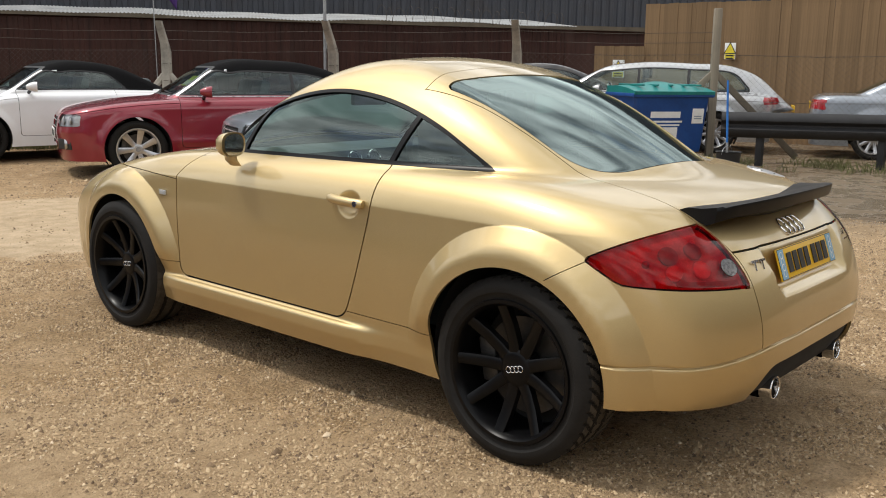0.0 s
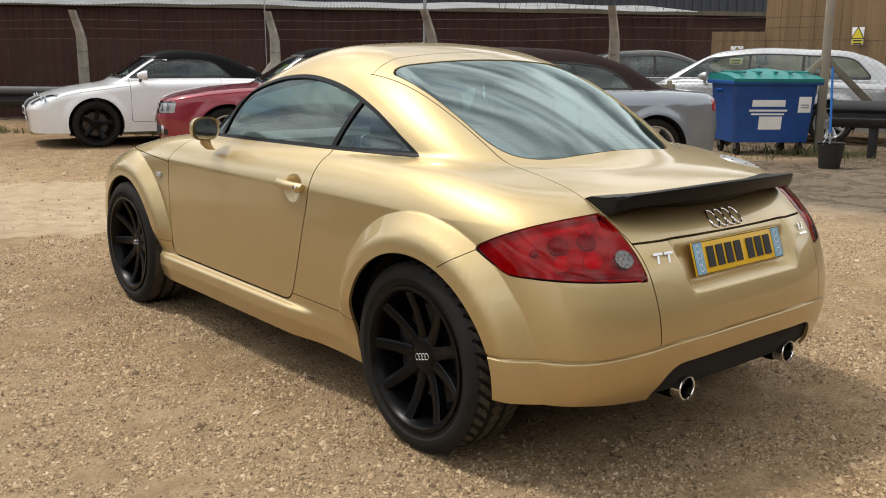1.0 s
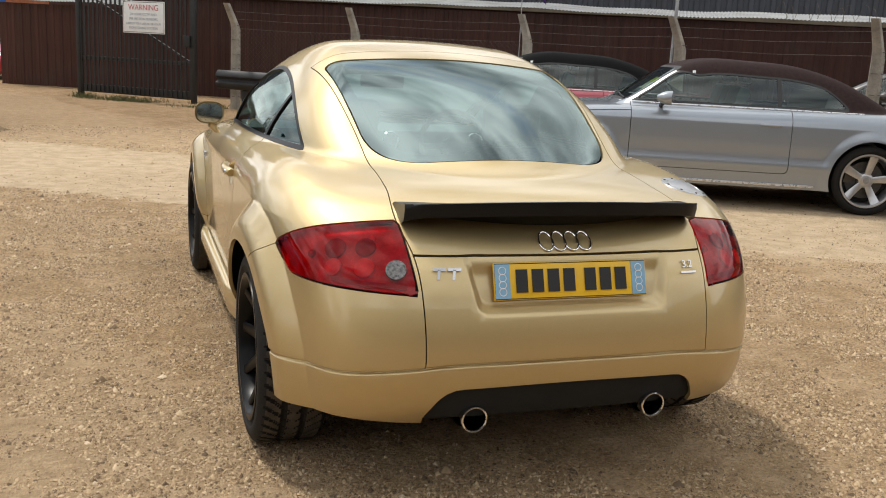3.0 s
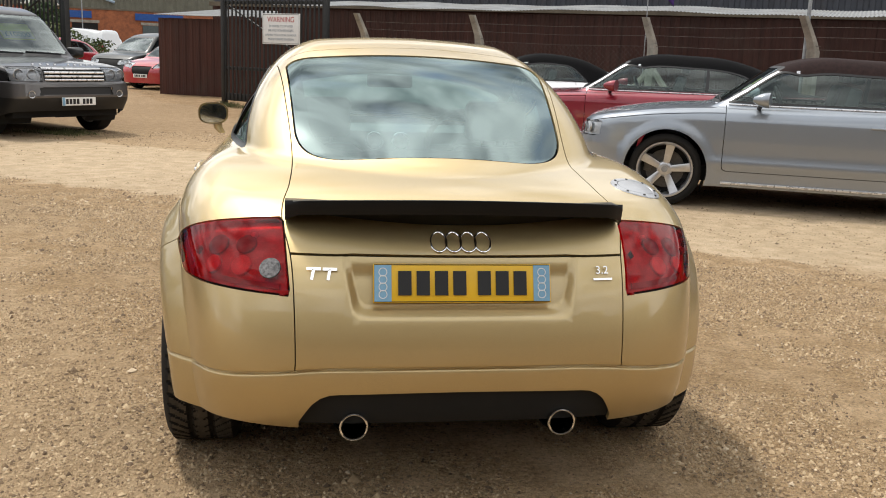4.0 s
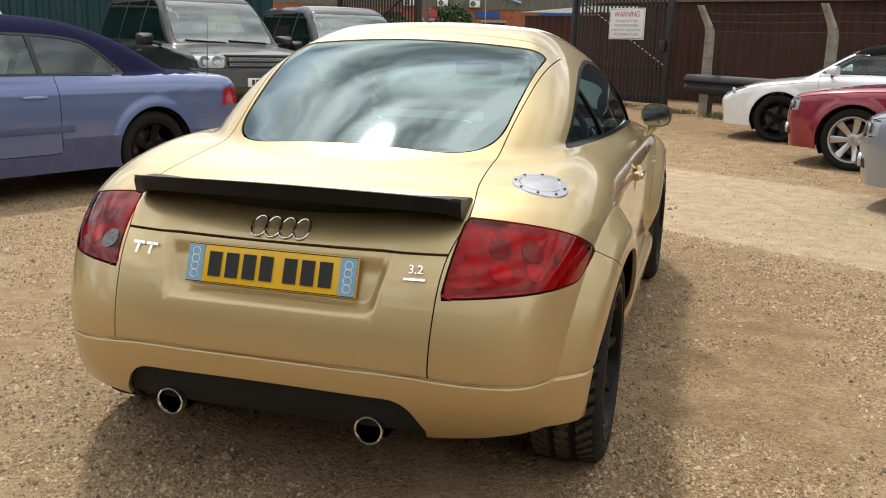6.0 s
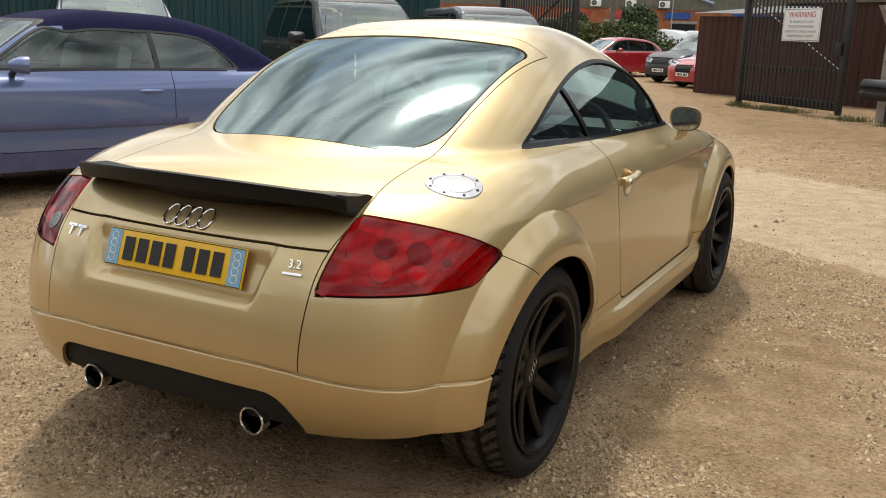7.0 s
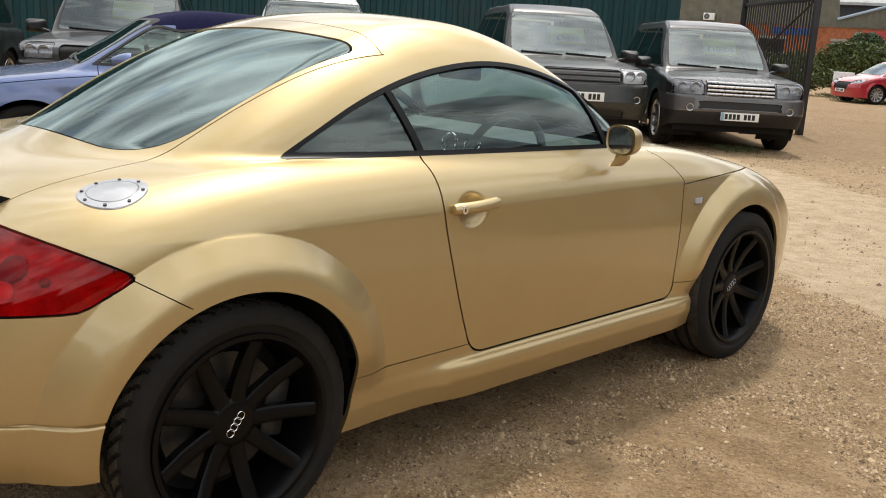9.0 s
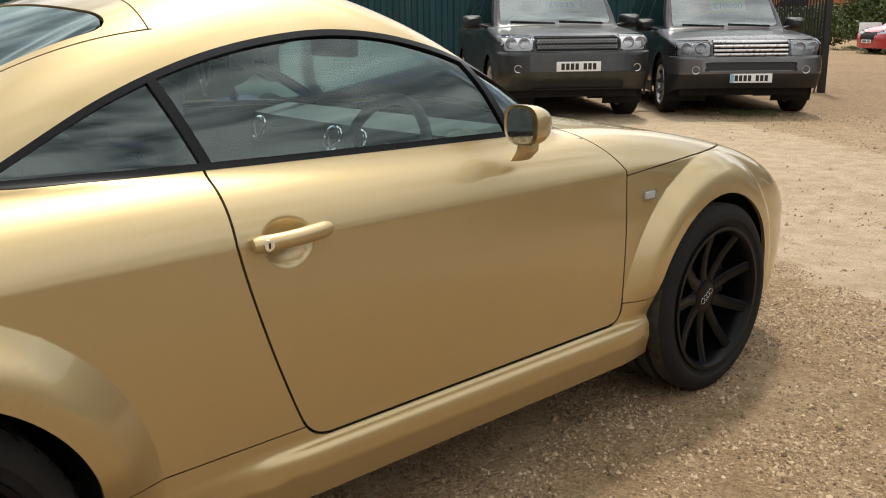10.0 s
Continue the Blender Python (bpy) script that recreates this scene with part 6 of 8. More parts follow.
suv_green = dict(SUV, W=0.92, wb=2.66, yr=-2.2, yf=2.14, R=0.36, paint="dark_paint", headlamp=(0.52, 0.86, 0.82, 0.99, 0.0, 0.5), grille=(0.50, 0.82, 0.98, 0.0), intake=(0.55, 0.38, 0.48), cladding="black_trim", clad_z=0.40, plate=0.64, lip_z=0.80, lamp_mat="lamp_in")
suv_silver = dict(SUV, paint="pale_silver", headlamp=(0.52, 0.86, 0.80, 0.97, 0.0, 0.5), grille=(0.45, 0.78, 0.96, 0.05), plate=0.55)
suv_grey = dict(SUV, paint="grey_paint", headlamp=(0.52, 0.86, 0.80, 0.97, 0.0, 0.5), grille=(0.45, 0.78, 0.96, 0.05), plate=0.55)
suv_black = dict(SUV, paint="black_paint", headlamp=(0.50, 0.86, 0.72, 0.88, 0.0, 0.5), grille=(0.40, 0.66, 0.88, 0.05), plate=0.5)
HATCH = dict(W=0.90, wb=2.69, R=0.325, rim=0.235, yr=-2.05, yf=2.20, belt=0.98, tum=0.38, low=0.20, far=True,
             deck=((-2.3, 0.95), (-1.5, 1.02), (0.0, 1.0), (0.9, 0.99), (1.4, 0.93), (1.9, 0.80), (2.2, 0.65)),
             roof=((1.5, 0.85), (1.15, 1.0), (0.7, 1.26), (0.35, 1.44), (0.0, 1.50), (-0.7, 1.49), (-1.4, 1.40), (-1.8, 1.22), (-2.1, 0.98), (-2.3, 0.8)),
             house=((1.3, 0.68), (0.6, 0.78), (-0.5, 0.80), (-1.5, 0.74), (-2.2, 0.60)), win=(-1.75, 1.0), slant=(0.9, 1.4), drop=0.10, pillars=(-0.95, -0.15), wy=0.35, wtop=1.40,
             by=-1.55, btop=1.36, doors=((-0.15, 0.95), (-1.0, -0.17)), headlamp=(0.40, 0.82, 0.66, 0.80, 0.10, 0.75), tail=(0.45, 9, 0.80, 0.98, 0.3), grille=(0.40, 0.45, 0.72, 0.1), spokes=10, plate=0.42, bowf=0.5)
hatch_red = dict(HATCH, paint="bright_red", wtrim="silver_trim")
hatch_nose = dict(HATCH, paint="bright_red", grille=(0.38, 0.42, 0.72, 0.35))
suv_small = dict(HATCH, paint="dark_paint", belt=1.06, roof=((1.4, 0.95), (1.05, 1.1), (0.65, 1.40), (0.3, 1.60), (0.0, 1.67), (-1.2, 1.65), (-1.7, 1.5), (-2.0, 1.1), (-2.2, 0.9)), deck=((-2.2, 1.06), (0.9, 1.08), (1.4, 1.03), (1.9, 0.92), (2.2, 0.7)), wtop=1.55, btop=1.5, grille=(0.55, 0.62, 0.84, 0.05), cladding="black_trim", clad_z=0.40, low=0.25)
van = dict(SUV, far=True, paint="white_paint", wb=3.3, W=0.98, yr=-2.75, yf=2.55, R=0.33, rim=0.2, deck=((-2.8, 1.2), (1.2, 1.2), (1.9, 1.12), (2.4, 0.95), (2.7, 0.7)), roof=((2.2, 1.0), (1.75, 1.35), (1.3, 1.85), (1.0, 1.96), (-2.3, 1.97), (-2.7, 1.9), (-2.85, 1.2)), house=((2.0, 0.80), (1.0, 0.90), (-2.5, 0.90), (-3.0, 0.86)),
           win=(0.55, 1.6), slant=(0.0, 1.0), pillars=(), wy=1.15, wtop=1.85, belt=1.2, doors=((0.45, 1.7),), headlamp=(0.5, 0.9, 0.8, 0.98, 0.1, 0.5), grille=(0.5, 0.6, 0.8, 0), plate=0.5, tail=(0.8, 9, 0.9, 1.4, 0.2), mirror=(1.08, 1.5, 1.25, 0.09, 0.13))
van.pop("by")
estate = dict(HATCH, paint="pale_silver", wb=2.81, yr=-2.35, yf=2.33, wtrim="silver_trim", tail=(0.56, 9, 0.80, 0.91, 0.22), belt=0.96, rplate=0.72,
              roof=((1.5, 0.82), (1.2, 0.97), (0.8, 1.2), (0.4, 1.39), (0.0, 1.45), (-1.0, 1.45), (-1.7, 1.39), (-2.1, 1.22), (-2.4, 0.95)), deck=((-2.5, 0.93), (-1.5, 0.99), (0.0, 0.97), (0.9, 0.95), (1.5, 0.88), (2.0, 0.76), (2.3, 0.62)), win=(-2.0, 1.0), wtop=1.36, by=-1.9, btop=1.34)
saloon = dict(HATCH, paint="silver_paint", wb=2.7, yr=-2.33, yf=2.3, tail=(0.48, 9, 0.76, 0.90, 0.24), belt=0.95, rplate=0.80,
              roof=((1.5, 0.82), (1.2, 0.97), (0.8, 1.2), (0.4, 1.38), (0.0, 1.43), (-0.7, 1.40), (-1.2, 1.22), (-1.6, 1.02), (-1.9, 0.85)), deck=((-2.5, 0.92), (-2.1, 0.99), (-1.5, 1.0), (0.0, 0.96), (0.9, 0.94), (1.5, 0.87), (2.0, 0.76), (2.3, 0.62)), win=(-1.2, 1.0), pillars=(-0.35,), wtop=1.34, by=-0.95, btop=1.32)
coupe = dict(saloon, paint="black_paint", wtrim="silver_trim", rplate=None)


# ---- the yard's edge: fences, sheds, gates ----
def prism_wall(name, a, b, z0, z1, mat, thick=0.12, label="", kind="structure", cat="wall"):
    a, b = Vector((*a, 0)), Vector((*b, 0))
    d = b - a
    ob = part(name, bm_box((d.length, thick, z1 - z0), (d.length / 2, 0, (z0 + z1) / 2)), mat, None, label, smooth=False)
    ob.matrix_world = Matrix.Translation(a) @ Matrix.Rotation(math.atan2(d.y, d.x), 4, "Z")
    return tagged(ob, label, cat, "", kind)


def corrugated(name, a, b, z0, z1, mat, pitch=0.16, depth=0.03, label="", cat="wall", lean=0.0, square=True, kind="structure"):
    """A profiled sheet wall from a to b with upright ribs."""
    a, b = Vector((*a, 0)), Vector((*b, 0))
    L = (b - a).length
    n = int(L / pitch)
    prof = []
    for k in range(n):
        x = k * pitch
        if square:
            prof += [(x, 0), (x + pitch * 0.40, 0), (x + pitch * 0.5, -depth), (x + pitch * 0.9, -depth)]
        else:
            prof += [(x + pitch * t, -depth * 0.5 * (1 - math.cos(2 * math.pi * t))) for t in (0, 0.17, 0.34, 0.5, 0.67, 0.84)]
    prof.append((L, 0))
    verts, faces = [], []
    for x, y in prof:
        verts += [(x, y, z0), (x, y + lean, z1)]
    for k in range(len(prof) - 1):
        faces.append((2 * k, 2 * k + 2, 2 * k + 3, 2 * k + 1))
    m0 = len(verts)
    verts += [(0, 0.06, z0), (0, 0.06 + lean, z1), (L, 0.06, z0), (L, 0.06 + lean, z1)]
    faces += [(m0, m0 + 1, m0 + 3, m0 + 2)]
    ob = mesh_obj(name, verts, faces, mat, None, label, smooth=False)
    d = b - a
    ob.matrix_world = Matrix.Translation(a) @ Matrix.Rotation(math.atan2(d.y, d.x), 4, "Z")
    return tagged(ob, label, cat, "", kind)


# long brown shed behind the fence, with a low sheet roof
SHED = ((-3.95, 20.9), (-0.9, 19.5), (15.2, 9.2))
corrugated("wall_shed_end", SHED[0], SHED[1], 0, 1.93, M["brown_sheet"], 0.20, 0.018, "dark red-brown profiled sheet wall")
corrugated("wall_shed", SHED[1], SHED[2], 0, 2.22, M["brown_sheet"], 0.20, 0.016, "dark red-brown profiled sheet wall")


def shed_roof(a, b, name, eave=2.30):
    a, b = Vector((*a, 0)), Vector((*b, 0))
    d = b - a
    L = d.length
    verts, faces = [], []
    n = int(L / 0.076) * 4
    for k in range(n + 1):
        x = L * k / n
        dz = 0.010 * math.cos(2 * math.pi * k / 4)
        sag = 0.02 * math.sin(x * 0.9) + 0.012 * math.sin(x * 2.7 + 1.0)
        verts += [(x, -0.22 + 0.03 * math.sin(x * 1.7), eave + dz + sag), (x, 3.2, eave + 0.30 + dz + sag)]
    for k in range(n):
        faces.append((2 * k, 2 * k + 2, 2 * k + 3, 2 * k + 1))
    ob = mesh_obj(name, verts, faces, M["roof_sheet"], None)
    ob.matrix_world = Matrix.Translation(a) @ Matrix.Rotation(math.atan2(d.y, d.x), 4, "Z")
    return tagged(ob, "weathered grey corrugated sheet roof", "roof", "", "structure")


shed_roof(SHED[0], SHED[1], "roof_shed_end", 1.99)
shed_roof(SHED[1], SHED[2], "roof_shed")
# coil of barbed wire along the eaves
def wire_coil(a, b, z, r=0.15, pitch=0.22):
    A, B = Vector((*a, z)), Vector((*b, z))
    d = (B - A).normalized()
    s = Vector((-d.y, d.x, 0))
    n = int((B - A).length / pitch * 12)
    pts = []
    for k in range(n):
        q = 2 * math.pi * k / 12
        rr = r * (1 + 0.25 * math.sin(k * 0.37))
        pts.append(A + (B - A) * (k / n) + s * (rr * math.cos(q)) + Vector((0, 0, rr * math.sin(q))) + d * 0.05 * math.sin(k * 0.23))
    ob = part("barbed_wire_coil", bm_tube(pts, 0.004, 4), M["wire"], None, "loose rusty coil of barbed wire along the shed eaves")
    tagged(ob, "", "barbed wire")


wire_coil((11.2, 11.6), (14.9, 9.2), 2.46)
# large dark clad building behind
corrugated("wall_warehouse", (-3.5, 32.5), (45.0, 5.1), 2.91, 9.6, M["dark_clad"], 0.33, 0.05, "dark blue-grey profiled cladding of a large warehouse")
prism_wall("trim_warehouse", (-3.6, 32.34), (44.9, 4.94), 2.74, 2.89, M["tan_band"], 0.3, "weathered tan fascia band", cat="fascia")
prism_wall("wall_warehouse_base", (-3.5, 32.7), (45.0, 5.3), 0.0, 2.80, M["brown_sheet"], 0.3, "dark shaded lower wall of the warehouse")

# fence posts, wires and mesh
POSTS = ((0.9, 14.35), (2.87, 12.72), (5.37, 10.59), (6.78, 8.10), (7.93, 5.36), (9.63, 3.06))
POSTS_RIGHT = ((9.63, 3.06), (10.9, 0.6), (12.2, -1.9), (13.5, -4.4))


def corner_post(x, y, out, tall):
    """A square timber post with two raking struts in the line of the fence."""
    o = thing("corner_post", pose(x, y, 0, 0, 0, out), "weathered timber corner post with raking struts", "fence post")
    part("shaft", bm_box((0.11, 0.11, tall + 0.1), (0, 0, tall / 2 - 0.05)), M["old_timber"], o, bevel=0.012)
    for sd in (1, -1):
        part("strut", bm_box((0.07, 0.09, 1.75), (0, 0.62 * sd, 0.70), Matrix.Rotation(0.80 * sd, 4, "X")), M["old_timber"], o, bevel=0.01)
    return o


def fence_post(x, y, out, strut=False, tall=2.02):
    """A concrete post with a cranked top that leans outwards, out being its direction in degrees."""
    o = thing("fence_post", pose(x, y, 0, 0, 0, out), "weathered concrete fence post with a cranked top", "fence post", "posts of the yard fence")
    pts = [(0, 0, -0.1), (0, 0, tall - 0.48), (0.05, 0, tall - 0.36), (0.32, 0, tall)]
    w = 0.078
    secs = []
    for k, p in enumerate(pts):
        t = 1 - 0.12 * k
        secs.append([(p[0] + sx * w * t, p[1] + sy * w * t, p[2]) for sx, sy in ((-1, -0.8), (-0.8, -1), (0.8, -1), (1, -0.8), (1, 0.8), (0.8, 1), (-0.8, 1), (-1, 0.8))])
    part("shaft", bm_loft(secs), M["concrete"], o)
    for k in range(6):
        z = 0.25 + k * 0.27
        part("tie_wire", bm_tube([(0.082 * math.cos(a) * 1.05, 0.082 * math.sin(a) * 1.05, z) for a in np.linspace(0, 2 * math.pi, 9)[:-1]], 0.004, 4, closed=True), M["wire"], o)
    if strut:
        for sd in (1, -1):
            part("strut", bm_cyl(0.055, 0.055, (0, 1.05 * sd, -0.05), (0, 0.05 * sd, 1.15), 6), M["concrete"], o)
    return o


for k, (x, y) in enumerate(POSTS):
    d = Vector(POSTS[min(len(POSTS) - 1, k + 1)]) - Vector(POSTS[max(0, k - 1)])
    ang = math.degrees(math.atan2(d.y, d.x)) - 90
    if k == 5:
        corner_post(x, y, ang, 2.2)
    else:
        fence_post(x, y, ang, k == 2, 2.0)
for x, y in POSTS_RIGHT[1:]:
    fence_post(x, y, 25, False)


def fence_wires(pts, zs, r=0.0035):
    for k, (a, b) in enumerate(zip(pts, pts[1:])):
        for z in zs:
            mid = ((a[0] + b[0]) / 2, (a[1] + b[1]) / 2, z - 0.025)
            ob = part("strand_wire", bm_tube([(*a, z), mid, (*b, z)], r, 5), M["wire"], None, "thin strand of fence wire between concrete posts")
            tagged(ob, "", "wire", "strands of the yard fence")


fence_wires(POSTS, (1.55, 1.72, 1.86))
fence_wires(POSTS_RIGHT, (1.55, 0.9))


def chain_link(pts, z0, z1, pitch=0.062):
    """Diamond mesh made of crossing wires, bay by bay."""
    for a, b in zip(pts, pts[1:]):
        A, B = Vector((*a, 0)), Vector((*b, 0))
        d = (B - A)
        L = d.length
        H = z1 - z0
        verts, faces = [], []
        r = 0.0017
        n = int((L + H) / (pitch * 1.414))
        for k in range(n):
            s = k * pitch * 1.414
            for sg in (1, -1):
                u0, v0 = s - H, 0.0
                u1, v1 = s, H
                if u0 < 0:
                    v0, u0 = -u0, 0.0
                if u1 > L:
                    v1, u1 = H - (u1 - L), L
                if v1 <= v0:
                    continue
                if sg < 0:
                    u0, u1 = L - u0, L - u1
                base = len(verts)
                for u, v in ((u0, v0), (u1, v1)):
                    verts += [(u, -r, z0 + v), (u, r, z0 + v - r), (u, r, z0 + v + r)]
                for q in range(3):
                    faces.append((base + q, base + (q + 1) % 3, base + 3 + (q + 1) % 3, base + 3 + q))
        ob = mesh_obj("chain_link_mesh", verts, faces, M["wire"], None, "rusty diamond chain-link fence mesh", smooth=False)
        ob.matrix_world = Matrix.Translation(A) @ Matrix.Rotation(math.atan2(d.y, d.x), 4, "Z")
        tagged(ob, "", "fence mesh", "", "stuff")


chain_link(POSTS[:3], 0.08, 1.55)
chain_link(POSTS[4:], 0.08, 1.55)
chain_link(POSTS_RIGHT, 0.08, 1.55)


# black W-beam guard rail in front of the fence
def guard_rail(pts, name="guard_rail"):
    g = thing(name, pose(0, 0, 0), "black-painted steel guard rail on posts", "guard rail", "", "structure")
    prof = [(0.0, 0.0), (0.03, 0.02), (0.075, 0.075), (0.075, 0.11), (0.02, 0.155), (0.02, 0.175), (0.075, 0.22), (0.075, 0.255), (0.03, 0.31), (0.0, 0.33)]
    prof = prof + [(x - 0.012, z) for x, z in prof[::-1]]
    secs = []
    n = len(pts)
    for k, p in enumerate(pts):
        d = (Vector(pts[min(n - 1, k + 1)]) - Vector(pts[max(0, k - 1)])).normalized()
        nrm = Vector((d.y, -d.x))
        if nrm.dot(Vector((0, 0)) - Vector(p)) < 0:
            nrm = -nrm
        secs.append([(p[0] + nrm.x * u, p[1] + nrm.y * u, 0.40 + w * 1.08) for u, w in prof])
    part("beam", bm_loft(secs), M["rail_black"], g)
    for a, b in zip(pts, pts[1:]):
        L = (Vector(b) - Vector(a)).length
        for t in np.arange(0.2, 1.0, max(0.3, 1.6 / L)):
            x, y = a[0] + (b[0] - a[0]) * t, a[1] + (b[1] - a[1]) * t
            d = (Vector(b) - Vector(a)).normalized()
            out = Vector((d.y, -d.x))
            if out.dot(Vector((x, y))) < 0:
                out = -out
            part("rail_post", bm_box((0.09, 0.09, 0.72), (x + out.x * 0.09, y + out.y * 0.09, 0.36)), M["rail_black"], g)
    return g


guard_rail(((0.55, 14.2), (2.55, 12.35), (4.95, 10.2)))
guard_rail(((9.3, 2.75), (10.55, 0.3), (11.85, -2.2), (13.3, -4.9)))


# palisade gates
def palisade_gate(name, a, b, h, label):
    a, b = Vector((*a, 0)), Vector((*b, 0))
    d = b - a
    L = d.length
    g = thing(name, Matrix.Translation(a) @ Matrix.Rotation(math.atan2(d.y, d.x), 4, "Z"), label, "gate", "yard gates")
    part("bottom_rail", bm_box((L, 0.05, 0.16), (L / 2, 0, 0.20)), M["gate_black"], g, bevel=0.006)
    part("middle_rail", bm_box((L, 0.05, 0.07), (L / 2, 0, 0.82)), M["gate_black"], g, bevel=0.006)
    part("top_rail", bm_box((L, 0.05, 0.07), (L / 2, 0, h - 0.35)), M["gate_black"], g, bevel=0.006)
    part("hinge_stile", bm_box((0.10, 0.10, h), (0.0, 0, h / 2)), M["gate_black"], g, bevel=0.008)
    part("lock_stile", bm_box((0.09, 0.09, h - 0.1), (L, 0, h / 2)), M["gate_black"], g, bevel=0.008)
    part("brace", bm_cyl(0.02, 0.02, (0.1, 0.03, h - 0.4), (L - 0.1, 0.03, 0.85), 6), M["gate_black"], g)
    n = int(L / 0.115)
    pale = None
    for k in range(n):
        x = (k + 0.5) * L / n
        if pale is None:
            bm = bm_prism([(-0.023, 0), (0.023, 0), (0.023, h - 0.16), (0.013, h - 0.02), (0, h), (-0.013, h - 0.02), (-0.023, h - 0.16)], 0.012, Matrix.Rotation(math.pi / 2, 4, "X"))
            pale = part("pale", bm, M["gate_black"], g, smooth=False)
            pale.location = (x, -0.028, 0.14)
        else:
            p = new("pale", pale.data)
            p.parent = g
            p.location = (x, -0.028, 0.14 + random.uniform(-0.01, 0.01))
    part("lock_box", bm_box((0.16, 0.07, 0.22), (L - 0.12, -0.05, 1.25)), M["gate_black"], g, bevel=0.01)
    return g


gate = palisade_gate("palisade_gate", (-2.0, 16.75), (0.15, 14.80), 2.55, "open black steel palisade gate with a warning sign")
palisade_gate("palisade_gate", (-4.4, 13.0), (-6.9, 15.2), 2.6, "open black steel palisade gate beside parked vehicles")


def warning_sign():
    c = Vector((-0.72, 15.59, 1.67))
    d = Vector((2.15, -1.95, 0)).normalized()
    ang = math.atan2(d.y, d.x)
    s = part("warning_sign", bm_box((1.04, 0.012, 0.62)), M["paper"], None, "white warning board with red heading on the gate", bevel=0.004)
    s.matrix_world = Matrix.Translation(c + Vector((d.y, -d.x, 0)) * 0.06) @ Matrix.Rotation(ang, 4, "Z")
    tagged(s, "", "sign")
    flat = Matrix.Rotation(math.pi / 2, 4, "X")
    for words, z, size, mat in (("WARNING", 0.185, 0.155, "sign_red"), ("24 HOUR CCTV AND", 0.055, 0.070, "sign_grey"), ("PIR MOTION SENSORS", -0.035, 0.070, "sign_grey"), ("LINKED TO A LOCAL 24 HOUR", -0.125, 0.062, "sign_grey"), ("MONITORING STATION", -0.21, 0.066, "sign_grey")):
        t = text_obj(words, size, M[mat], Matrix.Identity(4), None, "sign_words", 0.001)
        t.parent = s
        t.matrix_local = Matrix.Translation((0, -0.009, z)) @ flat
    part("sign_border", bm_tube([(x, -0.007, z) for x, z in ((-0.50, -0.29), (0.50, -0.29), (0.50, 0.29), (-0.50, 0.29))], 0.005, 4, closed=True), M["ink"], s)


warning_sign()

# teal building behind the row of off-roaders
TEAL = ((-9.0, 16.2), (-17.5, 3.0))
corrugated("wall_teal", TEAL[1], TEAL[0], 0, 3.6, M["teal_clad"], 0.25, 0.035, "dark teal profiled steel wall")

# tall close-boarded fence beyond the yard
def board_fence(a, b, h, w=0.10, name="board_fence", mat="plank"):
    a, b = Vector((*a, 0)), Vector((*b, 0))
    d = b - a
    L = d.length
    g = thing(name, Matrix.Translation(a) @ Matrix.Rotation(math.atan2(d.y, d.x), 4, "Z"), "tall weathered close-boarded timber fence", "fence", "", "structure")
    n = int(L / (w * 0.93))
    meshes = []
    for q in range(3):
        bm = bm_box((w, 0.022, h), (0, 0, h / 2))
        ob = part("plank", bm, M[mat], g, smooth=False)
        meshes.append(ob.data)
        ob.location = ((q + 0.5) * L / n, 0, 0)
    for k in range(3, n):
        ob = new("plank", meshes[k % 3])
        ob.parent = g
        ob.location = ((k + 0.5) * L / n, random.choice((0, 0.008)), random.uniform(-0.008, 0.008))
        ob.rotation_euler = (0, random.uniform(-0.003, 0.003), 0)
    for z in (0.5, h * 0.55, h - 0.3):
        part("fence_rail", bm_box((L, 0.04, 0.08), (L / 2, 0.05, z)), M[mat], g)
    return g


# unseen walls behind the walk, added to close the yard and shade the coupe
prism_wall("wall_south", (-22.0, -15.0), (10.0, -15.0), 0, 6.0, M["shading_wall"], 0.3, "plain dark unseen wall added to close the yard and shade the coupe")
prism_wall("wall_south_east", (10.0, -15.0), (15.8, -9.2), 0, 5.0, M["shading_wall"], 0.3, "plain dark unseen wall added to close the yard and shade the coupe")

board_fence((13.7, 6.5), (15.6, -9.0), 2.62)
board_fence((13.28, 7.4), (13.62, 6.45), 1.80)

# ---- parked vehicles ----
BESIDE = "convertibles parked by the fence"
ROW = "off-roaders parked in a row"
silver_car, sk, fs = make_car("convertible", pose(4.52, 4.02, 0, 0, 0, 66), "silver-blue convertible with brown cloth hood and five-spoke alloys", cab_silver, BESIDE)
grille_bars(silver_car, fs, (0.42, 0.50, 0.58, 0.66), 0.30, M["silver_trim"], 0.006)
fog_lamps(silver_car, fs, 0.66, 0.40)
price_card(silver_car, sk, -0.35, 1.12, 0.34, 0.20, "")
for sd in (1, -1):
    part("sill_strip", bm_box((0.022, 1.75, 0.022), (0.917 * sd, 0.0, 0.245)), M["silver_trim"], silver_car, "bright sill strip", bevel=0.006)
def lower_grilles(car, f):
    for sd in (1, -1):
        part("side_grille", bm_box((0.24, 0.02, 0.12), (0.66 * sd, edge_y(f, 0.66, 0.40, True) - 0.004, 0.40), Matrix.Rotation(-0.55 * sd, 4, "Z")), M["black_trim"], car, bevel=0.008)


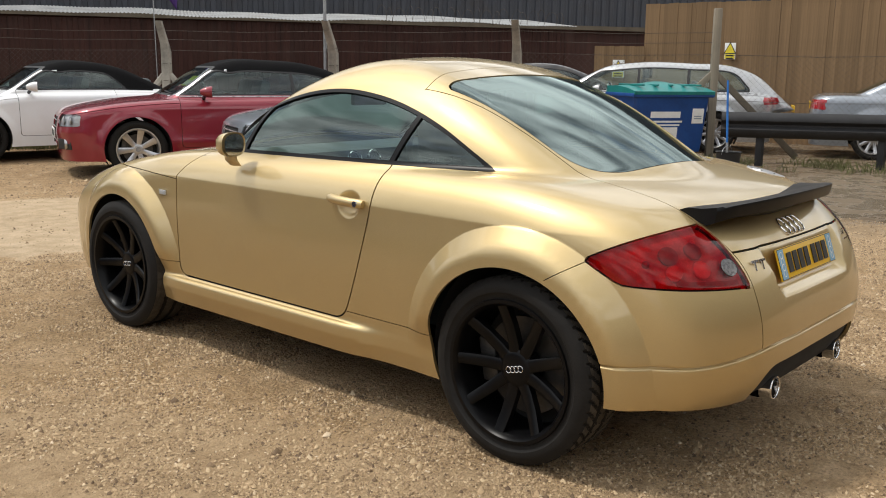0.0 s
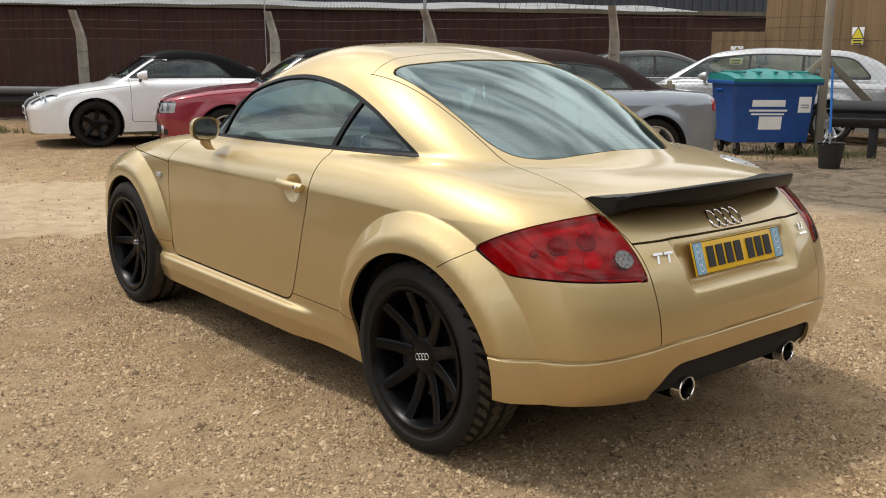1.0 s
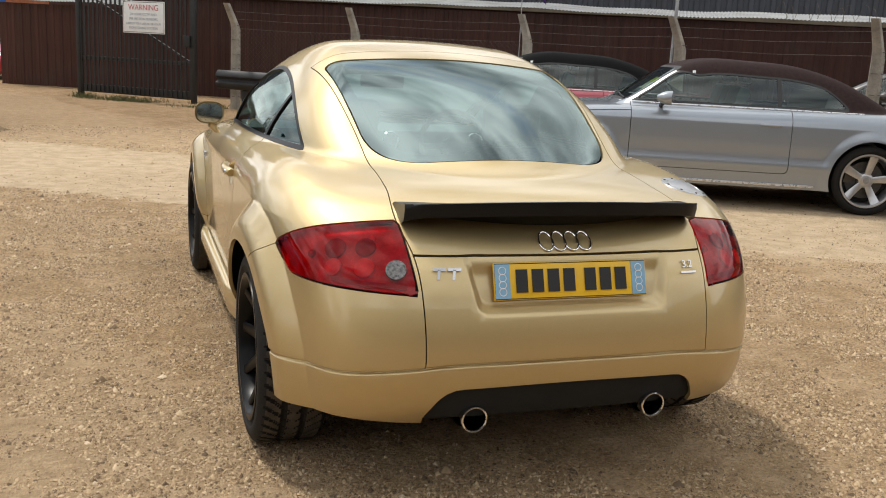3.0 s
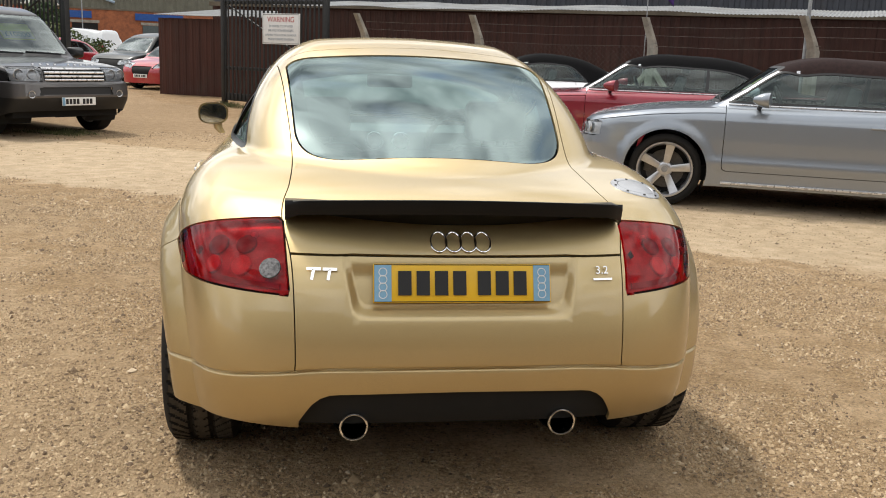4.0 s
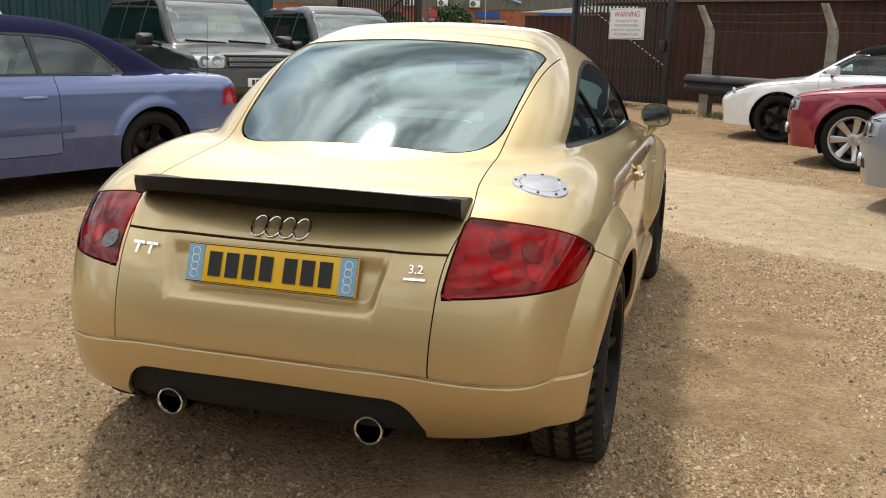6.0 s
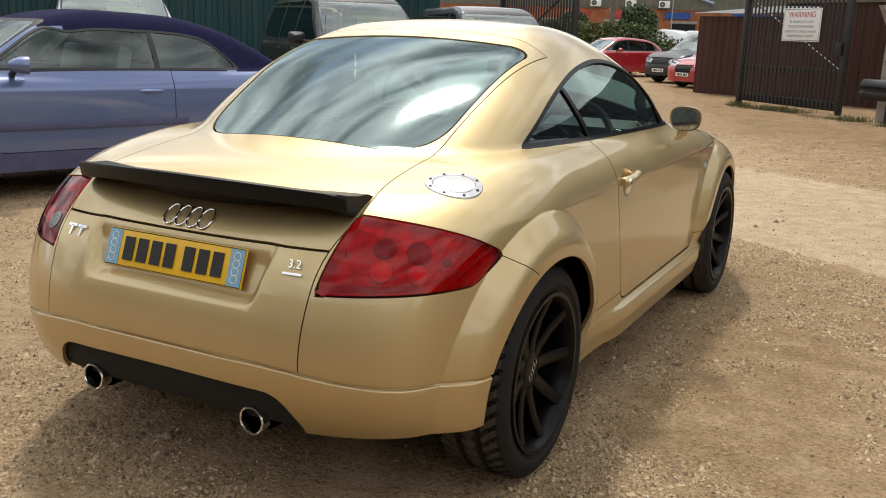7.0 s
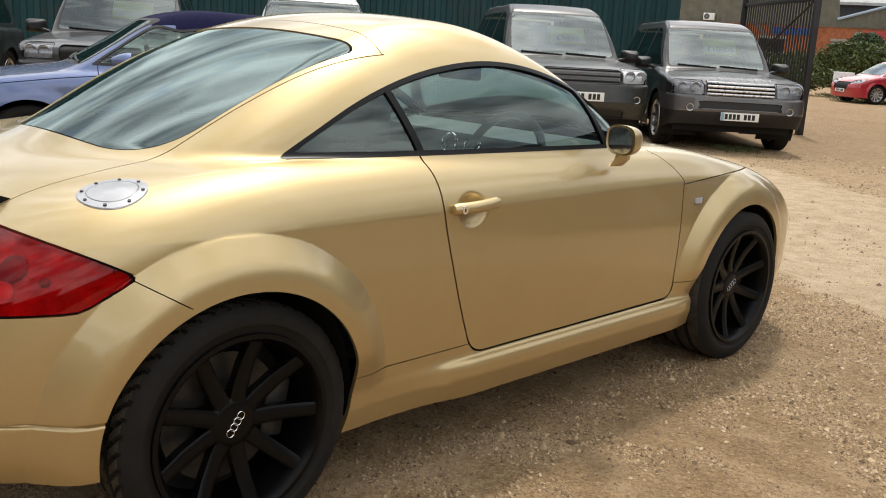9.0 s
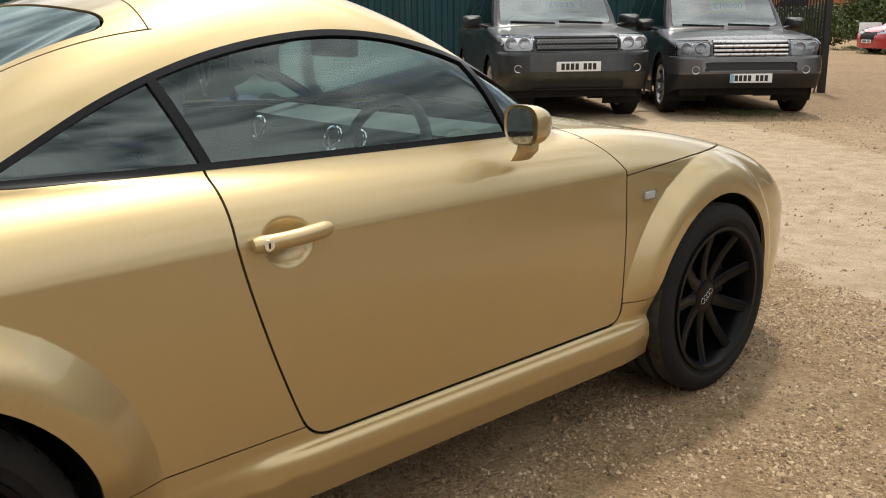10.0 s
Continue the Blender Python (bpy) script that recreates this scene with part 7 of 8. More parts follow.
lower_grilles(silver_car, fs)
red_car, sk, fs = make_car("convertible", pose(4.15, 7.01, 0, 0, 0, 66.4), "dark red convertible with black cloth hood and silver alloys", cab_red, BESIDE)
grille_bars(red_car, fs, (0.42, 0.50, 0.58, 0.66), 0.30, M["silver_trim"], 0.006)
fog_lamps(red_car, fs, 0.66, 0.40)
lower_grilles(red_car, fs)
price_card(red_car, sk, -0.30, 1.12, 0.34, 0.20, "")
white_car, sk, fs = make_car("convertible", pose(3.33, 10.18, 0, 0, 0, 77.7), "white two-seat convertible with black hood and black wheels", cab_white, BESIDE)
grille_bars(white_car, fs, (0.42, 0.50, 0.58), 0.28, M["black_gloss"], 0.008, -0.012)
blue_car, sk, fs = make_car("convertible", pose(-4.60, 1.73, 0, 0, 0, 159.9), "violet-blue convertible with navy cloth hood and black wheels", cab_blue)
for sd in (1, -1):
    part("rubbing_strip", bm_box((0.022, 1.55, 0.050), (0.860 * sd, 0.17, 0.535)), M["clad_violet"], blue_car, bevel=0.008)
part("aerial", bm_cyl(0.004, 0.002, (-0.6, -2.1, 0.90), (-0.6, -2.12, 1.42), 6), M["black_trim"], blue_car)
rr, rsk, fr = make_car("off_roader", pose(-4.90, 10.38, 0, 0, 0, -134) @ Matrix.Scale(0.965, 4), "dark grey luxury off-roader with silver grille bars", suv_large, ROW)
grille_bars(rr, fr, (0.788, 0.838, 0.888, 0.938), 0.455, M["silver_trim"], 0.017)
fog_lamps(rr, fr, 0.68, 0.60, 0.05)
price_card(rr, rsk, -0.10, 1.42, 0.50, 0.32, "£10000")
for k, x in enumerate(np.linspace(-0.46, 0.46, 10)):
    if k == 5:
        continue
    y = edge_y(fr, abs(x), 0.985, True)
    part("bonnet_letter", bm_box((0.030, 0.012, 0.034), (x, y, 0.985), Matrix.Rotation(0.5, 4, "X")), M["silver_trim"], rr)
fl, fsk, ff = make_car("off_roader", pose(-6.38, 8.52, 0, 0, 0, -127) @ Matrix.Scale(1.02, 4), "dark green-grey compact off-roader with mesh grille", suv_green, ROW)
for z in (0.860, 0.925):
    for ph in (0, 1):
        pts = [(x, edge_y(ff, abs(x), z, True) + 0.004, z + (0.022 if (k + ph) % 2 else -0.022)) for k, x in enumerate(np.linspace(-0.47, 0.47, 25))]
        part("grille_mesh", bm_tube(pts, 0.0055, 6), M["alloy"], fl, "silver honeycomb grille bar")
grille_bars(fl, ff, (0.828, 0.893, 0.960), 0.48, M["black_gloss"], 0.012)
fog_lamps(fl, ff, 0.70, 0.62, 0.045)
price_card(fl, fsk, -0.12, 1.38, 0.50, 0.32, "£9895")
s3, ssk, f3 = make_car("off_roader", pose(-8.8, 6.0, 0, 0, 0, -126), "pale silver off-roader with a price card in the screen", suv_silver, ROW)
price_card(s3, ssk, -0.15, 1.40, 0.50, 0.30, "")
s4, ssk, f4 = make_car("off_roader", pose(-9.6, 3.5, 0, 0, 0, -124), "mid-grey off-roader with roof rails", suv_grey, ROW)
price_card(s4, ssk, -0.15, 1.40, 0.50, 0.30, "")
s5, ssk, f5 = make_car("off_roader", pose(-10.9, 1.0, 0, 0, 0, -126), "black off-roader at the end of the row", suv_black, ROW)
make_car("hatchback", pose(-8.75, 28.9, 0, 0, 0, 147) @ Matrix.Scale(0.9, 4), "bright red hatchback parked by the road", hatch_red)
make_car("hatchback", pose(-3.75, 24.5, 0, 0, 0, 150) @ Matrix.Scale(0.9, 4), "bright red saloon nose half hidden behind the shed", hatch_nose)
make_car("small_off_roader", pose(-5.06, 26.9, 0, 0, 0, 150) @ Matrix.Scale(0.93, 4), "dark grey small off-roader parked by the shed", suv_small)
make_car("panel_van", pose(-11.4, 45.0, 0, 0, 0, 60) @ Matrix.Scale(0.86, 4), "white panel van parked by the road", van)
make_car("estate_car", pose(11.2, 5.3, 0, 0, 0, 26), "silver estate car behind the chain-link fence", estate)
make_car("saloon_car", pose(13.1, 0.45, 0, 0, 0, 200), "grey saloon car behind the chain-link fence", saloon)
make_car("coupe_car", pose(10.6, 7.3, 0, 0, 0, 50), "black coupe parked behind the chain-link fence", coupe)

# ---- the bin and small things by the fence ----
def wheelie_bin():
    b = thing("waste_bin", pose(9.02, 3.60, 0, 0, 0, -34.8) @ Matrix.Scale(0.88, 4), "large blue four-wheeled waste bin with teal lid", "waste bin")
    # body, tapering downwards, front towards -y
    secs = []
    for t, z in ((0.0, 0.20), (0.06, 0.22), (0.85, 1.08), (1.0, 1.10)):
        w, d = 0.60 + 0.075 * t, 0.40 + 0.11 * t
        r = 0.07
        ring = []
        for cx, cy, a0 in ((w - r, d - r, 0), (-(w - r), d - r, 90), (-(w - r), -(d - r), 180), (w - r, -(d - r), 270)):
            for k in range(5):
                a = radians(a0 + 90 * k / 4)
                ring.append((cx + r * math.cos(a), cy + r * math.sin(a), z))
        secs.append(ring)
    part("body", bm_loft(secs), M["bin_blue"], b)
    part("rim", bm_tube([(x, y, 1.11) for x, y in ((-0.69, -0.52), (0.69, -0.52), (0.69, 0.52), (-0.69, 0.52))], 0.035, 8, closed=True), M["bin_blue"], b)
    secs = []
    for u in np.linspace(-1, 1, 21):
        x = 0.70 * u
        k = 0.05 * math.exp(-((u) / 0.45) ** 2) + 0.02 * (1 - u * u)
        secs.append([(x, -0.56, 1.12), (x, -0.57, 1.17), (x, -0.30, 1.22 + k), (x, 0.10, 1.25 + k), (x, 0.50, 1.24), (x, 0.54, 1.12)])
    part("lid", bm_loft(secs), M["bin_lid"], b, "teal ribbed plastic lid")
    for k in range(5):
        x = -0.5 + 0.25 * k
        part("lid_rib", bm_box((0.04, 0.9, 0.03), (x, 0.0, 1.265)), M["bin_lid"], b, bevel=0.01)
    for sx in (1, -1):
        part("trunnion", bm_cyl(0.03, 0.03, (0.66 * sx, 0, 0.98), (0.76 * sx, 0, 0.98), 12), M["bin_blue"], b)
        for sy in (1, -1):
            w = part("castor", bm_lathe([(-0.025, 0.03), (-0.025, 0.09), (-0.015, 0.10), (0.015, 0.10), (0.025, 0.09), (0.025, 0.03)], 20, at=(0.50 * sx, 0.32 * sy, 0.10)), M["rubber"], b)
            part("castor_fork", bm_box((0.07, 0.05, 0.14), (0.50 * sx, 0.32 * sy, 0.165)), M["galv"], w)
    # maker's name as plain bars, notices
    fy = lambda z: -(0.40 + 0.11 * (0.06 + 0.79 * (z - 0.22) / 0.86)) - 0.004
    lean = math.atan2(0.087, 0.86)
    for x, z, w, h in ((-0.10, 0.80, 0.52, 0.10), (-0.10, 0.69, 0.60, 0.030), (-0.10, 0.635, 0.52, 0.026)):
        part("name_bar", bm_box((w, 0.004, h), (x, fy(z), z), Matrix.Rotation(lean, 4, "X")), M["paper"], b)
    part("notice", bm_box((0.20, 0.004, 0.24), (0.47, fy(0.78), 0.78), Matrix.Rotation(lean, 4, "X")), M["paper"], b)
    for k in range(4):
        part("notice_bar", bm_box((0.13, 0.003, 0.018), (0.47, fy(0.78) - 0.003, 0.74 + 0.035 * k), Matrix.Rotation(lean, 4, "X")), M["sign_grey"], b)
    n2 = part("notice", bm_box((0.36, 0.004, 0.20), (-0.05, fy(0.50), 0.50), Matrix.Rotation(lean, 4, "X")), M["paper"], b)


wheelie_bin()


def bucket_and_brush():
    x, y = 8.05, 2.05
    bk = thing("bucket", pose(x, y, 0), "black plastic bucket on wet ground by the fence", "bucket")
    part("shell", bm_lathe([(0.0, 0.001), (0.0, 0.12), (0.30, 0.155), (0.31, 0.165), (0.30, 0.15), (0.02, 0.115), (0.02, 0.001)], 28, "z"), M["black_trim"], bk)
    part("bail", bm_tube([(0.155 * math.cos(a), 0.02, 0.28 + 0.10 * math.sin(a)) for a in np.linspace(0, math.pi, 13)], 0.004, 6), M["galv"], bk)
    br = thing("wash_brush", pose(x, y, 0), "long-handled wash brush with blue pole standing in a bucket", "brush")
    part("pole", bm_cyl(0.014, 0.014, (0.03, 0.02, 0.05), (0.10, 0.12, 1.20), 10), simple("blue_pole", (0.02, 0.16, 0.52), 0.4), br)
    part("sleeve", bm_cyl(0.017, 0.017, (0.032, 0.022, 0.08), (0.052, 0.052, 0.42), 10), M["alloy"], br)
    part("brush_head", bm_box((0.20, 0.06, 0.05), (0.03, 0.02, 0.05)), M["black_trim"], br, bevel=0.01)


bucket_and_brush()


def hazard_sign(c, out, s=0.30):
    """A yellow warning plate with a triangle."""
    y = simple("sign_yellow", (0.75, 0.60, 0.03), 0.5)
    sg = part("hazard_sign", bm_box((s, 0.01, s * 1.45)), M["paper"], None, "small white and yellow hazard sign on the fence", bevel=0.004)
    sg.matrix_world = Matrix.Translation(c) @ Matrix.Rotation(radians(out), 4, "Z")
    tagged(sg, "", "sign")
    flat = Matrix.Translation((0, -0.006, 0.05)) @ Matrix.Rotation(math.pi / 2, 4, "X")
    part("triangle_edge", bm_prism([(-0.12, -0.10), (0.12, -0.10), (0.0, 0.12)], 0.003, flat), M["ink"], sg)
    part("triangle", bm_prism([(-0.095, -0.085), (0.095, -0.085), (0.0, 0.09)], 0.006, flat), y, sg)
    part("yellow_panel", bm_box((s * 0.9, 0.004, s * 0.42), (0, -0.007, -s * 0.48)), y, sg)
    for k in range(2):
        part("word_bar", bm_box((s * 0.66, 0.003, 0.022), (0, -0.010, -s * 0.40 - 0.05 * k)), M["ink"], sg)


hazard_sign((13.84, 4.75, 1.70), -82, 0.21)
hazard_sign((13.40, 6.9, 1.35), -72, 0.24)


# tall slim pole behind the fence, flag on a post
def slim_pole(x, y, h, name="slim_pole", label="slim grey steel pole behind the fence"):
    p = thing(name, pose(x, y, 0), label, "pole")
    part("tube", bm_cyl(0.03, 0.022, (0, 0, -0.05), (0, 0, h), 12), M["galv"], p)
    part("base_plate", bm_box((0.14, 0.14, 0.015), (0, 0, 0.0)), M["galv"], p)


slim_pole(6.72, 8.22, 5.0)


def flag():
    f = thing("flag", pose(5.30, 10.75, 0), "drooping purple cloth flag on a thin stick", "flag")
    part("stick", bm_cyl(0.008, 0.008, (0, 0, 0.02), (0.0, 0.05, 2.9), 8), M["galv"], f)
    verts, faces = [], []
    n, m = 10, 8
    for i in range(n + 1):
        for j in range(m + 1):
            u, v = i / n, j / m
            verts.append((0.02 + 0.46 * u, 0.05 + 0.05 * math.sin(6 * u + 2 * v), 2.85 - 0.42 * v - 0.22 * u * u - 0.1 * u * (1 - v)))
    for i in range(n):
        for j in range(m):
            a = i * (m + 1) + j
            faces.append((a, a + 1, a + m + 2, a + m + 1))
    ob = mesh_obj("cloth", verts, faces, M["purple"], f)
    so = ob.modifiers.new("thick", "SOLIDIFY")
    so.thickness = 0.003


flag()


# ---- beyond the gate ----
def brick_unit():
    a, b = Vector((-36.0, 49.0, 0)), Vector((6.0, 64.0, 0))
    d = b - a
    L = d.length
    h = thing("brick_unit", Matrix.Translation(a) @ Matrix.Rotation(math.atan2(d.y, d.x), 4, "Z"), "orange brick trade unit with dark cladding and gabled roof", "building")
    part("brick_wall", bm_box((L, 0.3, 3.2), (L / 2, 0, 1.6)), M["brick"], h, smooth=False)
    clad = simple("olive_cladding", (0.14, 0.135, 0.10), 0.6, 0, 0.2, 2)
    # cladding with a row of low gables, ribbed
    n = int(L / 0.35)
    foot, rise, half, first = 3.68, 1.72, 5.4, 20.4

    def gable(x):
        if abs(x - first) > half:
            return foot + 1.5
        return foot + rise * (1 - abs((x - first + half) % (2 * half) - half) / half)

    verts, faces = [], []
    for k in range(2 * n + 1):
        x = L * k / (2 * n)
        y = -0.02 if k % 2 else 0.04
        verts += [(x, y, 3.25), (x, y, gable(x))]
    for k in range(2 * n):
        faces.append((2 * k, 2 * k + 2, 2 * k + 3, 2 * k + 1))
    mesh_obj("cladding", verts, faces, clad, h, smooth=False)
    verge = simple("blue_verge", (0.36, 0.46, 0.58), 0.5)
    for c in (first,):
        part("verge", bm_tube([(c - half, -0.1, foot), (c, -0.1, foot + rise), (c + half, -0.1, foot)], 0.09, 6), verge, h)
        part("roof", bm_prism([(c - half, foot - 0.1), (c + half, foot - 0.1), (c, foot + rise - 0.06)], 14.0, Matrix.Translation((0, 14.1, 0)) @ Matrix.Rotation(math.pi / 2, 4, "X")), M["roof_sheet"], h, smooth=False)
    part("roof", bm_box((L - first - half, 14.0, 0.15), ((L + first + half) / 2, 7.0, foot + 1.5)), M["roof_sheet"], h, smooth=False)
    part("parapet", bm_box((L, 0.36, 0.10), (L / 2, -0.02, 3.24)), M["tan_band"], h)
    for k, x in enumerate(np.arange(3.0, L - 2, 4.2)):
        part("window", bm_box((1.5, 0.08, 1.2), (x, -0.16, 1.75)), M["inner"] if k % 3 else M["dash"], h)
        part("window_lintel", bm_box((1.7, 0.1, 0.16), (x, -0.16, 2.45)), M["concrete"], h)
    for x in (7.5, 18.4, 20.6, 22.7, 33.0):
        ac = part("air_conditioner", bm_box((0.68, 0.35, 0.44), (x, -0.35, 3.52)), M["plate_white"], h, bevel=0.03)
        part("fan_grille", bm_lathe([(-0.54, 0.03), (-0.54, 0.16), (-0.52, 0.18)], 20, "y", at=(x - 0.12, 0, 3.52)), M["dash"], ac)
    for x, w, c in ((12.5, 2.4, "bin_blue"), (17.3, 1.3, "sign_red"), (20.0, 1.0, "sign_red"), (23.6, 1.6, "bin_blue"), (28.5, 3.0, "bin_blue"), (36.0, 2.6, "sign_red")):
        part("fascia_board", bm_box((w, 0.1, 0.42), (x, -0.2, 2.86)), M[c], h)


brick_unit()


def far_shed():
    a = Vector((-44.0, 64.0, 0))
    ang = math.atan2(15.0, 42.0)
    h = thing("far_shed", Matrix.Translation(a) @ Matrix.Rotation(ang, 4, "Z"), "dark grey warehouse behind the brick unit", "building")
    part("wall", bm_box((70, 12.0, 5.4), (35, 6.0, 2.7)), M["dark_clad"], h, smooth=False)
    part("roof", bm_prism([(-0.6, 5.4), (12.6, 5.4), (12.6, 5.6), (6.0, 7.2), (-0.6, 5.6)], 71.0, Matrix.Translation((-0.5, 0, 0)) @ Matrix.Rotation(math.pi / 2, 4, "Z") @ Matrix.Rotation(math.pi / 2, 4, "X")), M["roof_sheet"], h, smooth=False)


far_shed()


def clump_mesh(name, centre, radii, n, leaf, mat, parent=None, seed=1, label="", cat="", kind=""):
    """Many small leaves filling an uneven crown."""
    rnd = np.random.RandomState(seed)
    verts, faces = [], []
    k = 0
    while k < n:
        p = rnd.uniform(-1, 1, 3)
        r = np.linalg.norm(p)
        lump = 0.72 + 0.28 * noise.noise(Vector(p * 2.3 + seed * 3.1))
        if r > lump or rnd.rand() > 0.25 + 0.75 * r:
            continue
        c = np.array(centre) + p * np.array(radii)
        a = rnd.normal(size=3)
        a /= np.linalg.norm(a)
        b = np.cross(a, rnd.normal(size=3))
        b /= np.linalg.norm(b) + 1e-9
        s = leaf * rnd.uniform(0.6, 1.3)
        base = len(verts)
        verts += [tuple(c - a * s), tuple(c + b * s * 0.45), tuple(c + a * s), tuple(c - b * s * 0.45)]
        faces.append((base, base + 1, base + 2, base + 3))
        k += 1
    ob = mesh_obj(name, verts, faces, mat, parent, label, smooth=False)
    return tagged(ob, "", cat, "", kind)


def tree(x, y, h, seed):
    t = thing("tree", pose(x, y, 0), "leafy green tree beyond the gate", "tree")
    rnd = random.Random(seed)
    part("trunk", bm_tube([(0, 0, -0.1), (0.05, 0.02, h * 0.25), (0.0, 0.08, h * 0.5), (0.08, 0.0, h * 0.75)], [0.16, 0.12, 0.09, 0.04], 10), M["bark"], t)
    for k in range(5):
        a = rnd.uniform(0, 6.28)
        z = h * rnd.uniform(0.3, 0.6)
        part("limb", bm_tube([(0, 0, z), (0.5 * math.cos(a), 0.5 * math.sin(a), z + 0.4), (1.0 * math.cos(a), 1.0 * math.sin(a), z + 0.9)], [0.06, 0.04, 0.02], 7), M["bark"], t)
    clump_mesh("crown", (0, 0, h * 0.68), (h * 0.42, h * 0.42, h * 0.36), 2600, 0.10, M["leaf"], t, seed)


tree(-12.6, 44.5, 3.2, 3)
tree(-16.4, 45.0, 2.9, 5)
hedge_green = simple("hedge_leaf", (0.075, 0.105, 0.02), 0.6, 0, 0.5, 5)
clump_mesh("hedge", (-14.5, 42.5, 0.95), (7.0, 1.2, 1.5), 13000, 0.10, hedge_green, None, 7, "clipped green hedge beside the road", "hedge", "stuff")
clump_mesh("hedge", (-13.8, 30.5, 0.70), (3.2, 1.0, 0.90), 5000, 0.09, hedge_green, None, 8, "yellow-green hedge beside the entrance", "hedge", "stuff")


def telegraph_pole(x, y, h, r):
    p = thing("telegraph_pole", pose(x, y, 0), "weathered wooden telegraph pole beyond the gate", "pole")
    part("shaft", bm_cyl(r, r * 0.75, (0, 0, -0.2), (0, 0, h), 14), M["bark"], p)
    part("step_iron", bm_cyl(0.012, 0.012, (-0.25, 0, 3.0), (0.25, 0, 3.0), 6), M["galv"], p)


telegraph_pole(-15.9, 50.3, 9.5, 0.16)
slim_pole(-10.8, 44.3, 6.5, "lamp_post", "slim grey lamp post beyond the gate")


def white_box_sign():
    b = thing("roadside_cabinet", pose(-11.0, 30.2, 0), "small white roadside cabinet on short grass", "cabinet")
    part("cabinet_body", bm_box((0.62, 0.3, 0.55), (0, 0, 0.62)), M["plate_white"], b, bevel=0.02)
    for s in (-1, 1):
        part("leg", bm_box((0.05, 0.05, 0.36), (0.24 * s, 0, 0.18)), M["galv"], b)


white_box_sign()


# ---- grass and gravel chips ----
def grass_strip(name, pts, width, n, h, seed, label):
    rnd = np.random.RandomState(seed)
    verts, faces = [], []
    segs = [(np.array(a), np.array(b)) for a, b in zip(pts, pts[1:])]
    ln = np.array([np.linalg.norm(b - a) for a, b in segs])
    for _ in range(n):
        k = rnd.choice(len(segs), p=ln / ln.sum())
        a, b = segs[k]
        t = rnd.rand()
        d = (b - a) / ln[k]
        nn = np.array([-d[1], d[0]])
        p = a + (b - a) * t + nn * rnd.normal() * width * 0.5
        if noise.noise(Vector((p[0] * 1.1, p[1] * 1.1, seed))) < -0.05:
            continue
        hh = h * rnd.uniform(0.4, 1.2)
        w = 0.006
        ang = rnd.uniform(0, 6.28)
        c, s = math.cos(ang) * w, math.sin(ang) * w
        lx, ly = rnd.normal(size=2) * hh * 0.35
        base = len(verts)
        verts += [(p[0] - c, p[1] - s, 0), (p[0] + c, p[1] + s, 0), (p[0] + lx * 0.5, p[1] + ly * 0.5, hh * 0.65), (p[0] + lx, p[1] + ly, hh)]
        faces += [(base, base + 1, base + 2), (base + 1, base + 3, base + 2)]
    ob = mesh_obj(name, verts, faces, M["grass"], None, label, smooth=False)
    tagged(ob, "", "grass", "", "stuff")


grass_strip("grass", ((-2.2, 16.8), (0.3, 14.6), (2.6, 12.3), (5.0, 10.0)), 0.40, 7000, 0.10, 4, "rough grass and weeds along the fence")
grass_strip("grass", ((5.2, 9.8), (6.8, 7.6), (8.0, 5.0), (9.3, 2.6), (10.6, 0.2), (12.5, -3.5)), 0.7, 9000, 0.13, 5, "rough grass and weeds along the rail")
grass_strip("grass", ((-4.3, 8.9), (-3.4, 9.6)), 0.5, 1800, 0.045, 6, "thin grass patch beside an off-roader")
grass_strip("grass", ((-10.0, 28.0), (-9.0, 30.5), (-12.5, 31.5)), 1.6, 9000, 0.10, 7, "mown grass verge by the entrance")


